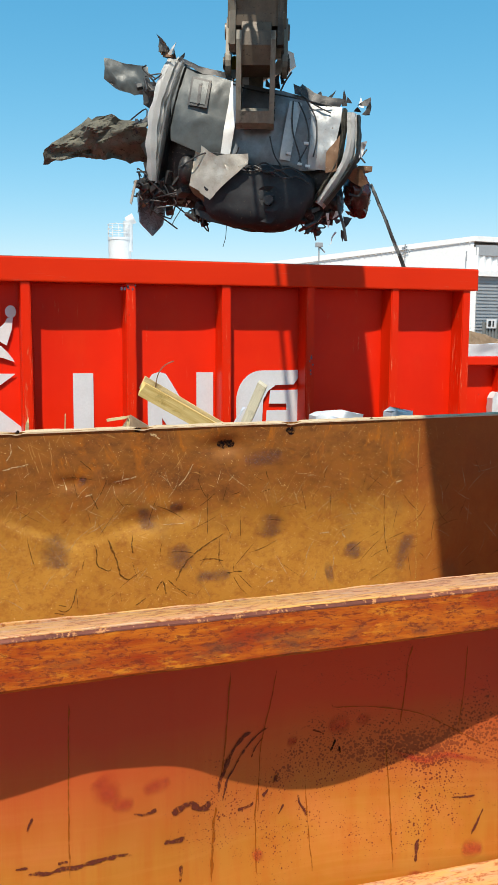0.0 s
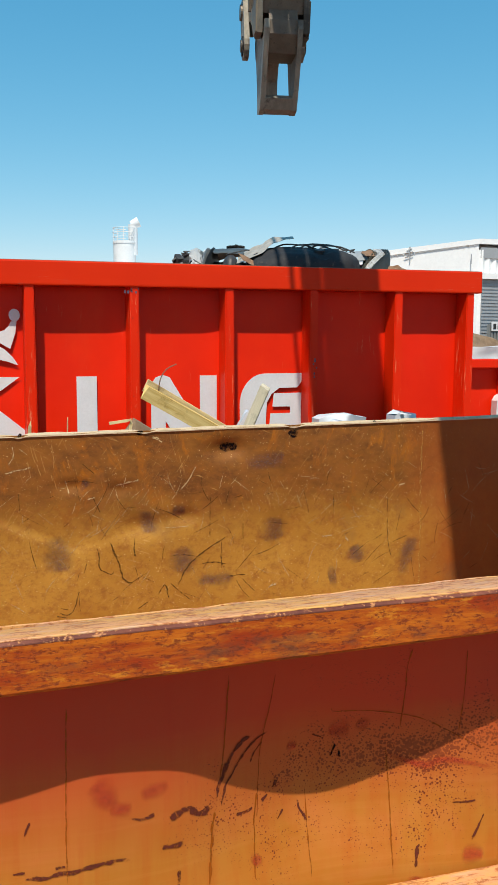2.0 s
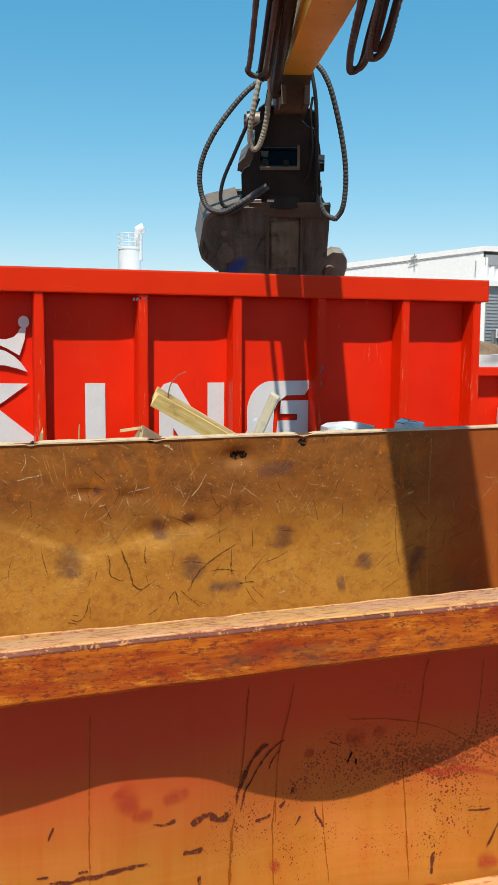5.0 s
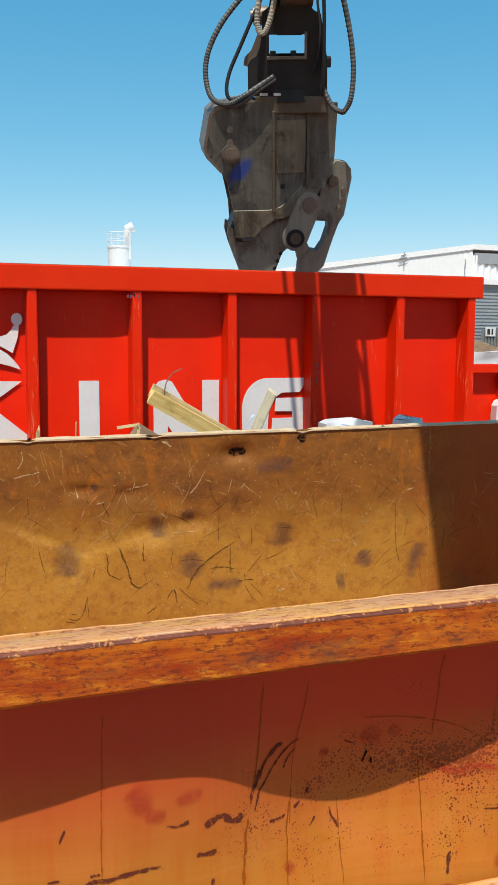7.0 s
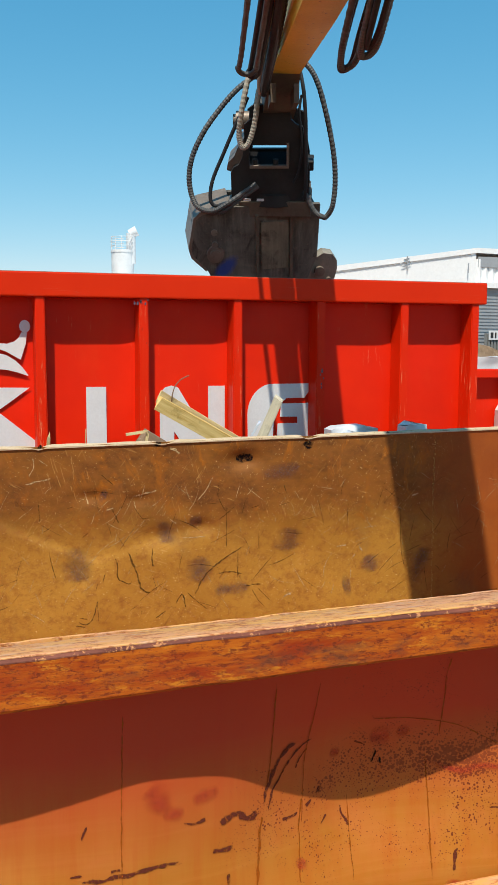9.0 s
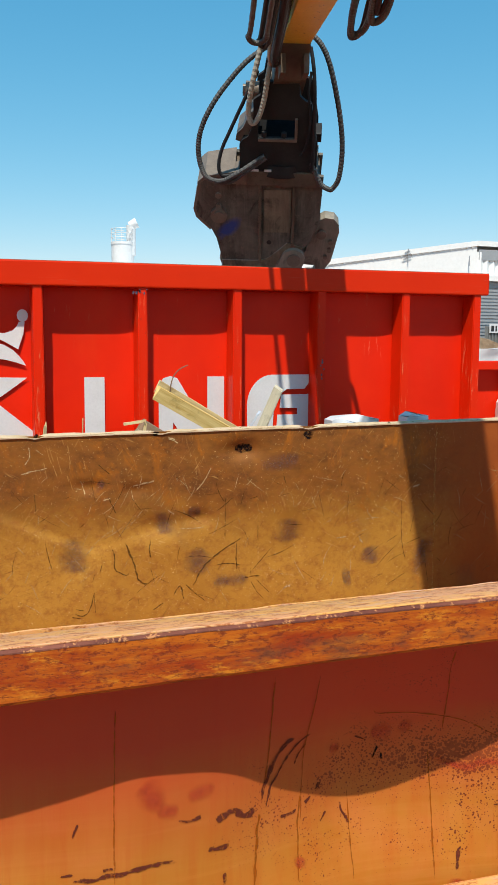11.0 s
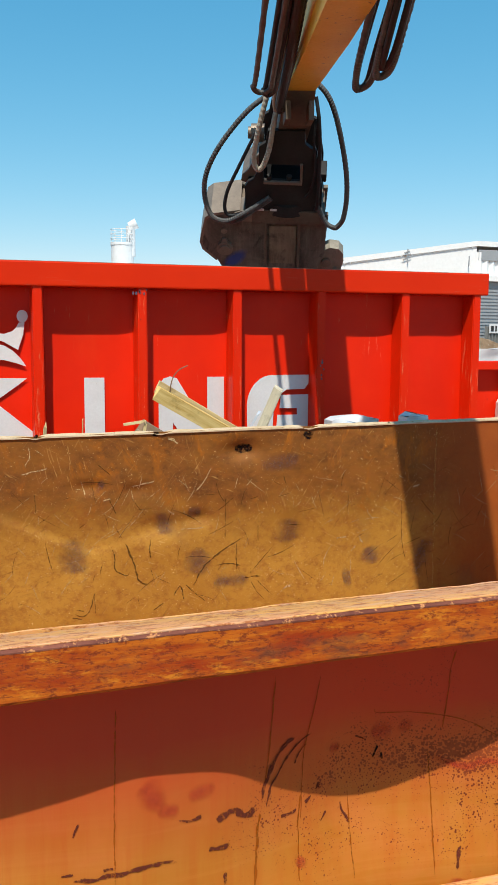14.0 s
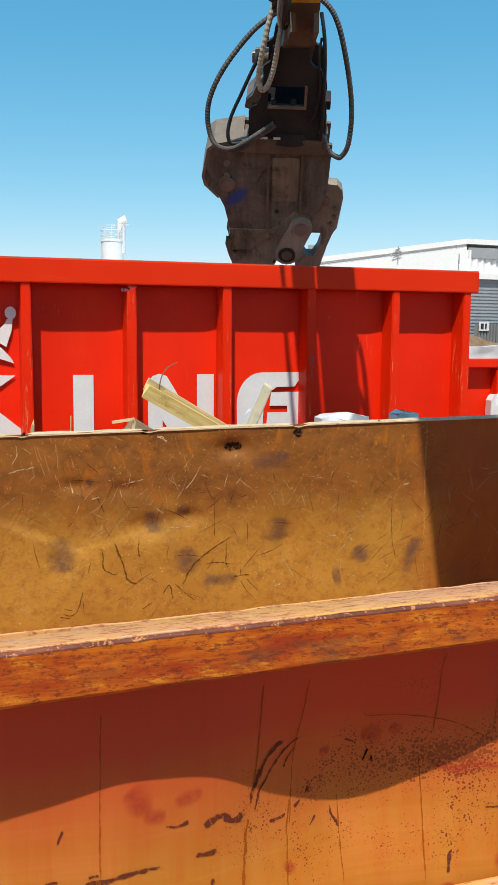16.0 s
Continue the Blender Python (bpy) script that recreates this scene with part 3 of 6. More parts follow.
def orange_bin():
    b = thing("skip_bin", "worn orange steel skip bin with dented rusty sides", "skip bin")
    x0, x1 = -2.6, 3.3
    xs = steps(x0, -0.5, 24) + steps(-0.5, 1.0, 110)[1:] + steps(1.0, x1, 30)[1:]
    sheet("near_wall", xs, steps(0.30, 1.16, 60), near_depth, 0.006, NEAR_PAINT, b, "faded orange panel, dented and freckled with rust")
    xs = steps(x0, -0.5, 24) + steps(-0.5, 2.4, 170)[1:] + steps(2.4, x1, 12)[1:]
    sheet("far_wall", xs, steps(0.30, 1.19, 70), far_depth, 0.008, FAR_PAINT, b, "scuffed ochre inner face, scrubbed brown near the top", far_top)
    # weld seam between two sheets of the far wall
    bm = bmesh.new()
    rnd = random.Random(4)
    for k in range(90):
        z = 0.40 + k * 0.009
        x = 1.705 + rnd.uniform(-0.004, 0.004)
        bmesh.ops.create_icosphere(bm, subdivisions=1, radius=rnd.uniform(0.0010, 0.0034), matrix=Matrix.Translation((x, far_depth(x, z) - 0.001, z)))
    part("weld_seam", bm, WELD_PALE, b, "thin knobbly weld bead")
    # torn, bare upper edge of the far wall
    bm = bmesh.new()
    xs = steps(x0, x1, 420)
    last = None
    for x in xs:
        y, w, up = far_depth(x, 1.19) - 0.006, 0.012 * noise.noise((x * 7, 0, 0)) + 0.006 * noise.noise((x * 31, 0, 0)), far_top(x)
        drop = -0.012 * bump2(x, 0, 1.1, 0, 0.03, 1) - 0.012 * bump2(x, 0, 0.46, 0, 0.03, 1) - 0.01 * bump2(x, 0, -0.04, 0, 0.02, 1)
        ring = [bm.verts.new((x, y + dy, z + up)) for dy, z in ((0, 1.183), (0, 1.188 + w * 0.3 + drop), (0.022, 1.196 + w * 0.3 + drop), (0.022, 1.183))]
        if last:
            for k in range(4):
                bm.faces.new((last[k], last[(k + 1) % 4], ring[(k + 1) % 4], ring[k]))
        last = ring
    part("top_edge", bm, CUT_EDGE, b, "bare ragged steel edge")
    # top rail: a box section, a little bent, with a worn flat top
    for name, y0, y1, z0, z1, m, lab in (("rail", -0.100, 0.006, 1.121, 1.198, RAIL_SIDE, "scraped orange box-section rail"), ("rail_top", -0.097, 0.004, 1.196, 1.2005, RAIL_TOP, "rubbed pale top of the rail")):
        bm, last = bmesh.new(), None
        c = 0.006 if name == "rail" else 0.001
        for x in steps(x0, x1, 300):
            w = rail_wobble(x)
            chip = 0.0016 * noise.noise((x * 40, 3.0, 0))
            prof = [(y0 + c, z0), (y0, z0 + c), (y0, z1 - c), (y0 + c + chip, z1), (y1 - c, z1), (y1, z1 - c), (y1, z0 + c), (y1 - c, z0)]
            ring = [bm.verts.new((x, y + w, z + w * 0.3 + (0.017 * x - 0.002 if z > 1.16 else 0.0235 * x - 0.001) - (0.018 - 0.004 * x if y > -0.05 and z > 1.16 else 0.0))) for y, z in prof]
            if last:
                for k in range(8):
                    bm.faces.new((last[k], last[(k + 1) % 8], ring[(k + 1) % 8], ring[k]))
            else:
                bm.faces.new(ring)
            last = ring
        bm.faces.new(last)
        part(name, bm, m, b, lab, smooth=True)
    # rubbed front corner of the rail, down to primer
    bm, last = bmesh.new(), None
    for x in steps(x0, x1, 500):
        w = rail_wobble(x)
        lo = 0.0005 + 0.0025 * abs(noise.noise((x * 11, 2.0, 0))) + 0.001 * noise.noise((x * 50, 4.0, 0))
        hi = 0.0003 + 0.0012 * abs(noise.noise((x * 14, 6.0, 0)))
        top = 1.2005 + w * 0.3 + 0.017 * x - 0.002
        ring = [bm.verts.new(p) for p in ((x, -0.1004 + w, top - 0.0075 - lo), (x, -0.1002 + w, top - 0.0065), (x, -0.0972 + w, top - 0.0030), (x, -0.0972 + w, top - 0.0030 + hi))]
        if last:
            for k in range(3):
                bm.faces.new((last[k], last[k + 1], ring[k + 1], ring[k]))
        last = ring
    part("rail_corner", bm, RAIL_CORNER, b, "rubbed purple-brown corner of the rail")
    # lifted lip of the sheet along the back of the rail
    bm, last = bmesh.new(), None
    for x in steps(x0, x1, 300):
        lift = 0.001 + 0.005 * max(0.0, noise.noise((x * 3.1, 8.0, 0))) + 0.002 * noise.noise((x * 19, 8.0, 0))
        y = 0.010 + rail_wobble(x)
        ring = [bm.verts.new((x, y + dy, z + 0.021 * x - 0.020)) for dy, z in ((0, 1.15), (0, 1.199 + lift), (0.006, 1.199 + lift), (0.006, 1.15))]
        if last:
            for k in range(4):
                bm.faces.new((last[k], last[(k + 1) % 4], ring[(k + 1) % 4], ring[k]))
        last = ring
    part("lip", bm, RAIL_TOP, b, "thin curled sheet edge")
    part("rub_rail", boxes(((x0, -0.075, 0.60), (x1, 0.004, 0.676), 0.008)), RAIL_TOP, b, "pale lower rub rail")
    # unseen floor, tinted red-orange so its bounce warms the far wall
    part("floor_plate", boxes(((x0, 0.0, 0.26), (x1, 2.27, 0.30))), BIN_FLOOR, b, "scraped orange floor plate, tinted for warm bounce")
    for x in (x0, x1 - 0.01):
        part("end_wall", boxes(((x, 0.012, 0.30), (x + 0.01, 2.25, 1.19))), FAR_PAINT, b)
    for y in (0.35, 1.75):
        part("skid", boxes(((x0, y, 0.0), (x1, y + 0.12, 0.26), 0.01)), RUSTY, b)
    return b


ORANGE = orange_bin()


def near_panel(x, z):
    return near_depth(x, z)


def far_panel(x, z):
    return far_depth(x, z)


MARK_NAMES = {"rust": "rust_line", "streak": "rust_run", "black": "hole", "patch": "primer_patch", "bare": "scrape", "shade": "smear", "grime": "gouge", "gouge": "scratch"}
MARK_WIDTH = {"grime": 0.95, "gouge": 0.75, "bare": 0.8, "black": 1.5, "patch": 0.95, "shade": 1.75, "streak": 0.7, "rust": 1.1}


def mark(panel, kind, width, points):
    """A scratch or stain that follows the sheet."""
    bm = bmesh.new()
    wear = bm.verts.layers.float.new("wear")
    line = smooth_line([(x, 0, z) for x, z in points], 14)
    last = None
    for i, p in enumerate(line):
        d = (line[min(i + 1, len(line) - 1)] - line[max(i - 1, 0)]).normalized()
        side = Vector((-d.z, 0, d.x))
        t = i / (len(line) - 1)
        soft = kind in ("patch", "shade", "black")
        w = MARK_WIDTH[kind] * width * (0.85 + (0.2 if soft else 0.8) * noise.noise((p.x * (12 if soft else 60), 5.0, p.z * 60)))
        shift = (0.0 if soft else 0.5) * width * noise.noise((p.x * 45, 9.0, p.z * 45))
        end = min(1.0, min(t, 1 - t) * 5 + 0.1)
        if kind in ("patch", "shade"):
            w *= 0.3 + 0.7 * math.sin(math.pi * (0.08 + 0.84 * t))
        ring = []
        for k in (-1.0, -0.7, -0.35, 0.0, 0.35, 0.7, 1.0):
            a = math.cos(k * math.pi / 2) ** (1.6 if soft else 0.7)
            ragged = 1.0 + (0.35 * noise.noise((p.x * 30 + (9 if k < 0 else 0), 7.0, p.z * 30)) if soft else 0.0)
            q = p + side * (k * w * ragged + shift)
            v = bm.verts.new((q.x, panel(q.x, q.z) - 0.0012, q.z))
            v[wear] = a * end
            ring.append(v)
        if last:
            for k in range(6):
                bm.faces.new((last[k], last[k + 1], ring[k + 1], ring[k]))
        last = ring
    part(MARK_NAMES[kind], bm, STAINS[kind], ORANGE)


def scratch_field(name, count, x_span, z_span, lengths, width, slants, kind, label, seed):
    """Fine scratches strewn over the far sheet, all in one mesh."""
    rng = random.Random(seed)
    bm = bmesh.new()
    wear = bm.verts.layers.float.new("wear")
    for _ in range(count):
        x, z = rng.uniform(*x_span), z_span[0] + (z_span[1] - z_span[0]) * rng.random() ** 0.8
        a = math.radians(rng.choice(slants) + rng.gauss(0, 16))
        half, w = rng.uniform(*lengths) / 2, width * rng.uniform(0.6, 1.3)
        bend = rng.gauss(0, 0.12) * half
        last = None
        for i in range(6):
            t = i / 2.5 - 1
            u, v = half * t, bend * (1 - t * t)
            ring = []
            for k in (-1, 0, 1):
                vv = v + k * w * (1.1 - 0.6 * abs(t))
                px, pz = x + u * math.cos(a) - vv * math.sin(a), z + u * math.sin(a) + vv * math.cos(a)
                pz = min(pz, z_span[1] + 0.01)
                vert = bm.verts.new((px, far_panel(px, pz) - 0.0009, pz))
                vert[wear] = (1.0 if k == 0 else 0.55) * (1.0 - 0.4 * t * t)
                ring.append(vert)
            if last:
                for k in range(2):
                    bm.faces.new((last[k], last[k + 1], ring[k + 1], ring[k]))
            last = ring
    tagged(part(name, bm, STAINS[kind], ORANGE, label), kind="stuff")


mark(near_panel, 'rust', 0.0022, [(0.226, 1.084), (0.224, 1.001), (0.221, 0.935), (0.212, 0.869)])
mark(near_panel, 'rust', 0.0016, [(0.31, 1.086), (0.302, 1.001), (0.289, 0.926), (0.286, 0.858), (0.282, 0.76)])
mark(near_panel, 'rust', 0.002, [(0.549, 1.086), (0.543, 1.043), (0.544, 0.993), (0.541, 0.902)])
mark(near_panel, 'rust', 0.0014, [(0.646, 1.087), (0.647, 0.981), (0.642, 0.909)])
mark(near_panel, 'rust', 0.0018, [(0.416, 0.99), (0.417, 0.974), (0.425, 0.966), (0.464, 0.964), (0.516, 0.958), (0.581, 0.942), (0.647, 0.907), (0.693, 0.882), (0.728, 0.869)])
mark(near_panel, 'grime', 0.007, [(0.282, 0.953), (0.257, 0.944), (0.238, 0.928), (0.224, 0.901), (0.214, 0.874), (0.205, 0.846)])
mark(near_panel, 'grime', 0.004, [(0.312, 0.956), (0.285, 0.944), (0.262, 0.925), (0.243, 0.899), (0.224, 0.868), (0.215, 0.82)])
mark(near_panel, 'grime', 0.003, [(0.295, 0.937), (0.278, 0.918), (0.271, 0.899)])
mark(near_panel, 'streak', 0.006, [(0.206, 0.846), (0.201, 0.803), (0.197, 0.755), (0.195, 0.701)])
mark(near_panel, 'streak', 0.004, [(0.286, 0.858), (0.279, 0.81), (0.277, 0.741), (0.276, 0.686)])
mark(near_panel, 'grime', 0.006, [(0.064, 0.861), (0.082, 0.855), (0.109, 0.861)])
mark(near_panel, 'grime', 0.011, [(0.124, 0.838), (0.138, 0.85), (0.159, 0.854), (0.174, 0.842), (0.189, 0.842), (0.204, 0.847)])
mark(near_panel, 'grime', 0.007, [(0.111, 0.804), (0.136, 0.8), (0.154, 0.805)])
mark(near_panel, 'grime', 0.006, [(-0.117, 0.786), (-0.075, 0.784), (-0.042, 0.787), (-0.007, 0.792), (0.037, 0.797), (0.081, 0.791)])
mark(near_panel, 'grime', 0.005, [(-0.113, 0.795), (-0.092, 0.796)])
mark(near_panel, 'grime', 0.005, [(-0.05, 0.798), (-0.033, 0.798)])
mark(near_panel, 'grime', 0.004, [(0.143, 0.76), (0.141, 0.728)])
mark(near_panel, 'grime', 0.003, [(-0.084, 0.877), (-0.094, 0.852)])
mark(near_panel, 'grime', 0.006, [(0.242, 0.82), (0.262, 0.816), (0.279, 0.82)])
mark(near_panel, 'black', 0.004, [(0.431, 0.905), (0.425, 0.888), (0.421, 0.878)])
mark(near_panel, 'black', 0.004, [(0.437, 0.89), (0.44, 0.874)])
mark(near_panel, 'grime', 0.003, [(0.384, 0.927), (0.399, 0.921), (0.41, 0.914)])
mark(near_panel, 'grime', 0.004, [(0.361, 0.813), (0.364, 0.797), (0.381, 0.77)])
mark(near_panel, 'grime', 0.004, [(0.334, 0.803), (0.32, 0.788)])
mark(near_panel, 'grime', 0.0025, [(0.63, 0.788), (0.658, 0.788), (0.68, 0.791)])
mark(near_panel, 'grime', 0.003, [(0.692, 0.771), (0.679, 0.741), (0.666, 0.716)])
mark(near_panel, 'grime', 0.006, [(0.577, 0.72), (0.569, 0.701), (0.566, 0.675)])
mark(near_panel, 'grime', 0.006, [(0.321, 0.857), (0.316, 0.842)])
mark(near_panel, 'grime', 0.005, [(0.306, 0.836), (0.292, 0.826)])
mark(near_panel, 'streak', 0.003, [(-0.027, 1.076), (-0.031, 0.906), (-0.032, 0.75)])
mark(near_panel, 'streak', 0.003, [(0.518, 0.905), (0.526, 0.802), (0.525, 0.647)])
mark(near_panel, 'streak', 0.003, [(0.375, 0.845), (0.38, 0.674)])
mark(near_panel, 'patch', 0.03, [(0.008, 0.927), (0.025, 0.907), (0.042, 0.881)])
mark(near_panel, 'patch', 0.02, [(0.033, 0.879), (0.069, 0.878)])
mark(near_panel, 'patch', 0.022, [(0.082, 0.893), (0.127, 0.906)])
mark(near_panel, 'patch', 0.028, [(0.65, 0.697), (0.69, 0.691)])
mark(near_panel, 'patch', 0.03, [(0.566, 0.664), (0.564, 0.638)])
mark(near_panel, 'patch', 0.02, [(0.273, 0.727), (0.287, 0.739)])
mark(near_panel, 'patch', 0.03, [(0.414, 0.929), (0.455, 0.929)])
mark(near_panel, 'patch', 0.02, [(0.465, 0.942), (0.486, 0.93)])
mark(near_panel, 'patch', 0.02, [(0.339, 0.914), (0.359, 0.909)])
mark(near_panel, 'patch', 0.012, [(0.519, 0.88), (0.584, 0.855), (0.627, 0.865), (0.706, 0.849)])
mark(far_panel, 'gouge', 0.005, [(0.238, 0.961), (0.254, 0.93), (0.276, 0.882)])
mark(far_panel, 'gouge', 0.006, [(0.244, 0.778), (0.262, 0.718), (0.265, 0.659), (0.284, 0.641), (0.318, 0.631), (0.33, 0.666)])
mark(far_panel, 'gouge', 0.009, [(0.3, 0.798), (0.319, 0.738), (0.342, 0.677), (0.362, 0.609), (0.387, 0.59), (0.423, 0.583)])
mark(far_panel, 'gouge', 0.006, [(0.413, 0.787), (0.408, 0.721), (0.414, 0.696)])
mark(far_panel, 'gouge', 0.007, [(0.823, 0.768), (0.773, 0.741), (0.699, 0.697), (0.638, 0.645), (0.602, 0.586), (0.594, 0.543)])
mark(far_panel, 'gouge', 0.004, [(0.781, 0.751), (0.781, 0.61)])
mark(far_panel, 'gouge', 0.005, [(0.682, 0.647), (0.749, 0.65), (0.806, 0.636)])
mark(far_panel, 'gouge', 0.005, [(0.081, 0.495), (0.121, 0.475), (0.148, 0.478), (0.167, 0.512), (0.179, 0.558), (0.202, 0.569)])
mark(far_panel, 'gouge', 0.004, [(0.104, 0.501), (0.139, 0.493)])
mark(far_panel, 'gouge', 0.006, [(0.498, 0.509), (0.522, 0.556), (0.537, 0.567), (0.546, 0.53), (0.551, 0.497)])
mark(far_panel, 'gouge', 0.004, [(0.556, 0.578), (0.589, 0.543), (0.657, 0.484)])
mark(far_panel, 'gouge', 0.004, [(0.417, 0.474), (0.469, 0.504)])
mark(far_panel, 'gouge', 0.004, [(0.731, 0.943), (0.731, 0.87), (0.729, 0.737)])
mark(far_panel, 'gouge', 0.004, [(1.546, 0.931), (1.545, 0.777), (1.553, 0.673), (1.572, 0.606)])
mark(far_panel, 'gouge', 0.004, [(1.636, 0.889), (1.668, 0.848), (1.726, 0.793)])
mark(far_panel, 'gouge', 0.004, [(0.861, 0.58), (0.899, 0.539), (0.938, 0.499)])
mark(far_panel, 'gouge', 0.003, [(0.841, 0.574), (0.874, 0.516), (0.912, 0.475)])
mark(far_panel, 'gouge', 0.006, [(0.811, 0.583), (0.891, 0.585)])
mark(far_panel, 'gouge', 0.004, [(0.216, 0.686), (0.203, 0.64)])
mark(far_panel, 'gouge', 0.004, [(0.2, 1.093), (0.256, 1.045)])
mark(far_panel, 'gouge', 0.003, [(1.482, 0.508), (1.578, 0.561)])
mark(far_panel, 'gouge', 0.004, [(0.087, 0.471), (0.132, 0.46)])
mark(far_panel, 'bare', 0.006, [(0.132, 1.034), (0.141, 1.004), (0.153, 0.964)])
mark(far_panel, 'bare', 0.006, [(-0.106, 1.059), (-0.052, 1.073), (0.013, 1.084)])
mark(far_panel, 'bare', 0.012, [(0.484, 1.193), (0.51, 1.183), (0.533, 1.168)])
mark(far_panel, 'bare', 0.005, [(0.596, 0.961), (0.639, 1.007), (0.676, 1.077)])
mark(far_panel, 'bare', 0.007, [(0.33, 0.996), (0.381, 1.005), (0.439, 1.019)])
mark(far_panel, 'bare', 0.004, [(0.531, 0.809), (0.591, 0.81), (0.651, 0.814)])
mark(far_panel, 'bare', 0.008, [(1.341, 0.737), (1.361, 0.698)])
mark(far_panel, 'bare', 0.006, [(1.302, 0.668), (1.328, 0.692)])
mark(far_panel, 'bare', 0.006, [(1.595, 0.942), (1.628, 0.953)])
mark(far_panel, 'bare', 0.006, [(1.234, 0.731), (1.287, 0.735)])
mark(far_panel, 'bare', 0.012, [(0.989, 0.52), (1.027, 0.535)])
mark(far_panel, 'bare', 0.007, [(0.22, 0.943), (0.254, 0.953)])
mark(far_panel, 'bare', 0.007, [(0.484, 0.895), (0.515, 0.869)])
mark(far_panel, 'bare', 0.004, [(-0.088, 1.092), (-0.061, 1.136), (-0.071, 1.181)])
mark(far_panel, 'bare', 0.004, [(-0.039, 1.158), (-0.007, 1.134)])
mark(far_panel, 'black', 0.03, [(0.773, 1.135), (0.809, 1.139), (0.859, 1.135)])
mark(far_panel, 'black', 0.02, [(0.424, 1.213), (0.452, 1.205)])
mark(far_panel, 'black', 0.018, [(-0.042, 1.216), (-0.031, 1.207)])
mark(far_panel, 'black', 0.022, [(1.072, 1.204), (1.097, 1.184), (1.11, 1.208)])
mark(far_panel, 'black', 0.014, [(1.464, 1.235), (1.483, 1.224)])
# soft grey smears; those over dents paint in the dents' shade
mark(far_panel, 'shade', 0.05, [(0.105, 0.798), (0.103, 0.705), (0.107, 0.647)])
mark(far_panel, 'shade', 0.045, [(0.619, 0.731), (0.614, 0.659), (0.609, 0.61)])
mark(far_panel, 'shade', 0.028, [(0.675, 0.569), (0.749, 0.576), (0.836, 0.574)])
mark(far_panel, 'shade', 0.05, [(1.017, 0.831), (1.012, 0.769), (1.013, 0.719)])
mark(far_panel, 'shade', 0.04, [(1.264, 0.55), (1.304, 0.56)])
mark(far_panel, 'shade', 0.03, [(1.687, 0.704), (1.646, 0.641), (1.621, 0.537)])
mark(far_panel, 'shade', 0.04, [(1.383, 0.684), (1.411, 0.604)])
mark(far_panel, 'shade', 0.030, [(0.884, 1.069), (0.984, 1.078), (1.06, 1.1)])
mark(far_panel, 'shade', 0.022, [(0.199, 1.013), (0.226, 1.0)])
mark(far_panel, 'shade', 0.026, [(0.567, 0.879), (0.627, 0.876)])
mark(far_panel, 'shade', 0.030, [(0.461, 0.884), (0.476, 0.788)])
scratch_field("scuffing", 150, (-0.9, 2.2), (0.50, 1.04), (0.03, 0.15), 0.0016, (35, 60, 120, 150, 80), "bare", "fine pale scrapes in the paint", 4)
scratch_field("scoring", 110, (-0.9, 2.2), (0.45, 1.02), (0.04, 0.18), 0.0018, (20, 70, 110, 145), "gouge", "fine brown scratches in the paint", 9)

# ---- the red bin behind it ----
RIBS = (-2.72, -2.0, -1.3, -0.61, 0.105, 0.812, 1.495, 2.135, 2.815, 3.42)
RED_Y, RED_RAIL_Y, RED_X0, RED_X1 = 4.97, 4.81, -3.0, 3.51


def red_depth(x, z):
    d = RED_Y + 0.006 * noise.noise((x * 1.4, 6.0, z * 1.7))
    for a, b in zip(RIBS, RIBS[1:]):
        if a < x < b:
            u = (x - a) / (b - a)
            d += 0.016 * min(1.0, 6 * u * (1 - u)) * bump2(0, z, 0, 1.62, 1, 0.5)
    return d - 0.010 * bump2(x, z, 3.1, 1.4, 0.2, 0.25) + 0.010 * bump2(x, z, -0.05, 1.88, 0.12, 0.06)


def rib(x, w0=0.075, w1=0.062):
    """A pressed stiffener, tapered in depth towards its top corners."""
    bm = bmesh.new()
    z0, z1 = 0.30, 1.966
    for a, b in (((z0, RED_RAIL_Y + 0.012), (z1 - 0.05, RED_RAIL_Y + 0.012)),):
        prof = [(x - w0 / 2 - 0.012, RED_Y + 0.004), (x - w0 / 2, a[1]), (x + w0 / 2, a[1]), (x + w0 / 2 + 0.012, RED_Y + 0.004)]
        top = [(x - w1 / 2 - 0.012, RED_Y + 0.004), (x - w1 / 2, b[1]), (x + w1 / 2, b[1]), (x + w1 / 2 + 0.012, RED_Y + 0.004)]
        lo = [bm.verts.new((px, py, z0)) for px, py in prof]
        hi = [bm.verts.new((px, py, z1)) for px, py in top]
        for k in range(4):
            bm.faces.new((lo[k], lo[(k + 1) % 4], hi[(k + 1) % 4], hi[k]))
        bm.faces.new(lo)
        bm.faces.new(hi)
    bmesh.ops.bevel(bm, geom=bm.edges[:], offset=0.006, segments=2, affect="EDGES")
    return bm


def flat(parent, name, outline, label="", material=None):
    """A painted white shape on the red side."""
    bm = bmesh.new()
    prism(bm, outline, RED_Y - 0.0085, RED_Y - 0.0070)
    part(name, bm, material or WHITE_VINYL, parent, label)


def arc(cx, cz, rx, rz, a0, a1, n=12):
    return [(cx + rx * math.cos(radians(a)), cz + rz * math.sin(radians(a))) for a in steps(a0, a1, n)]


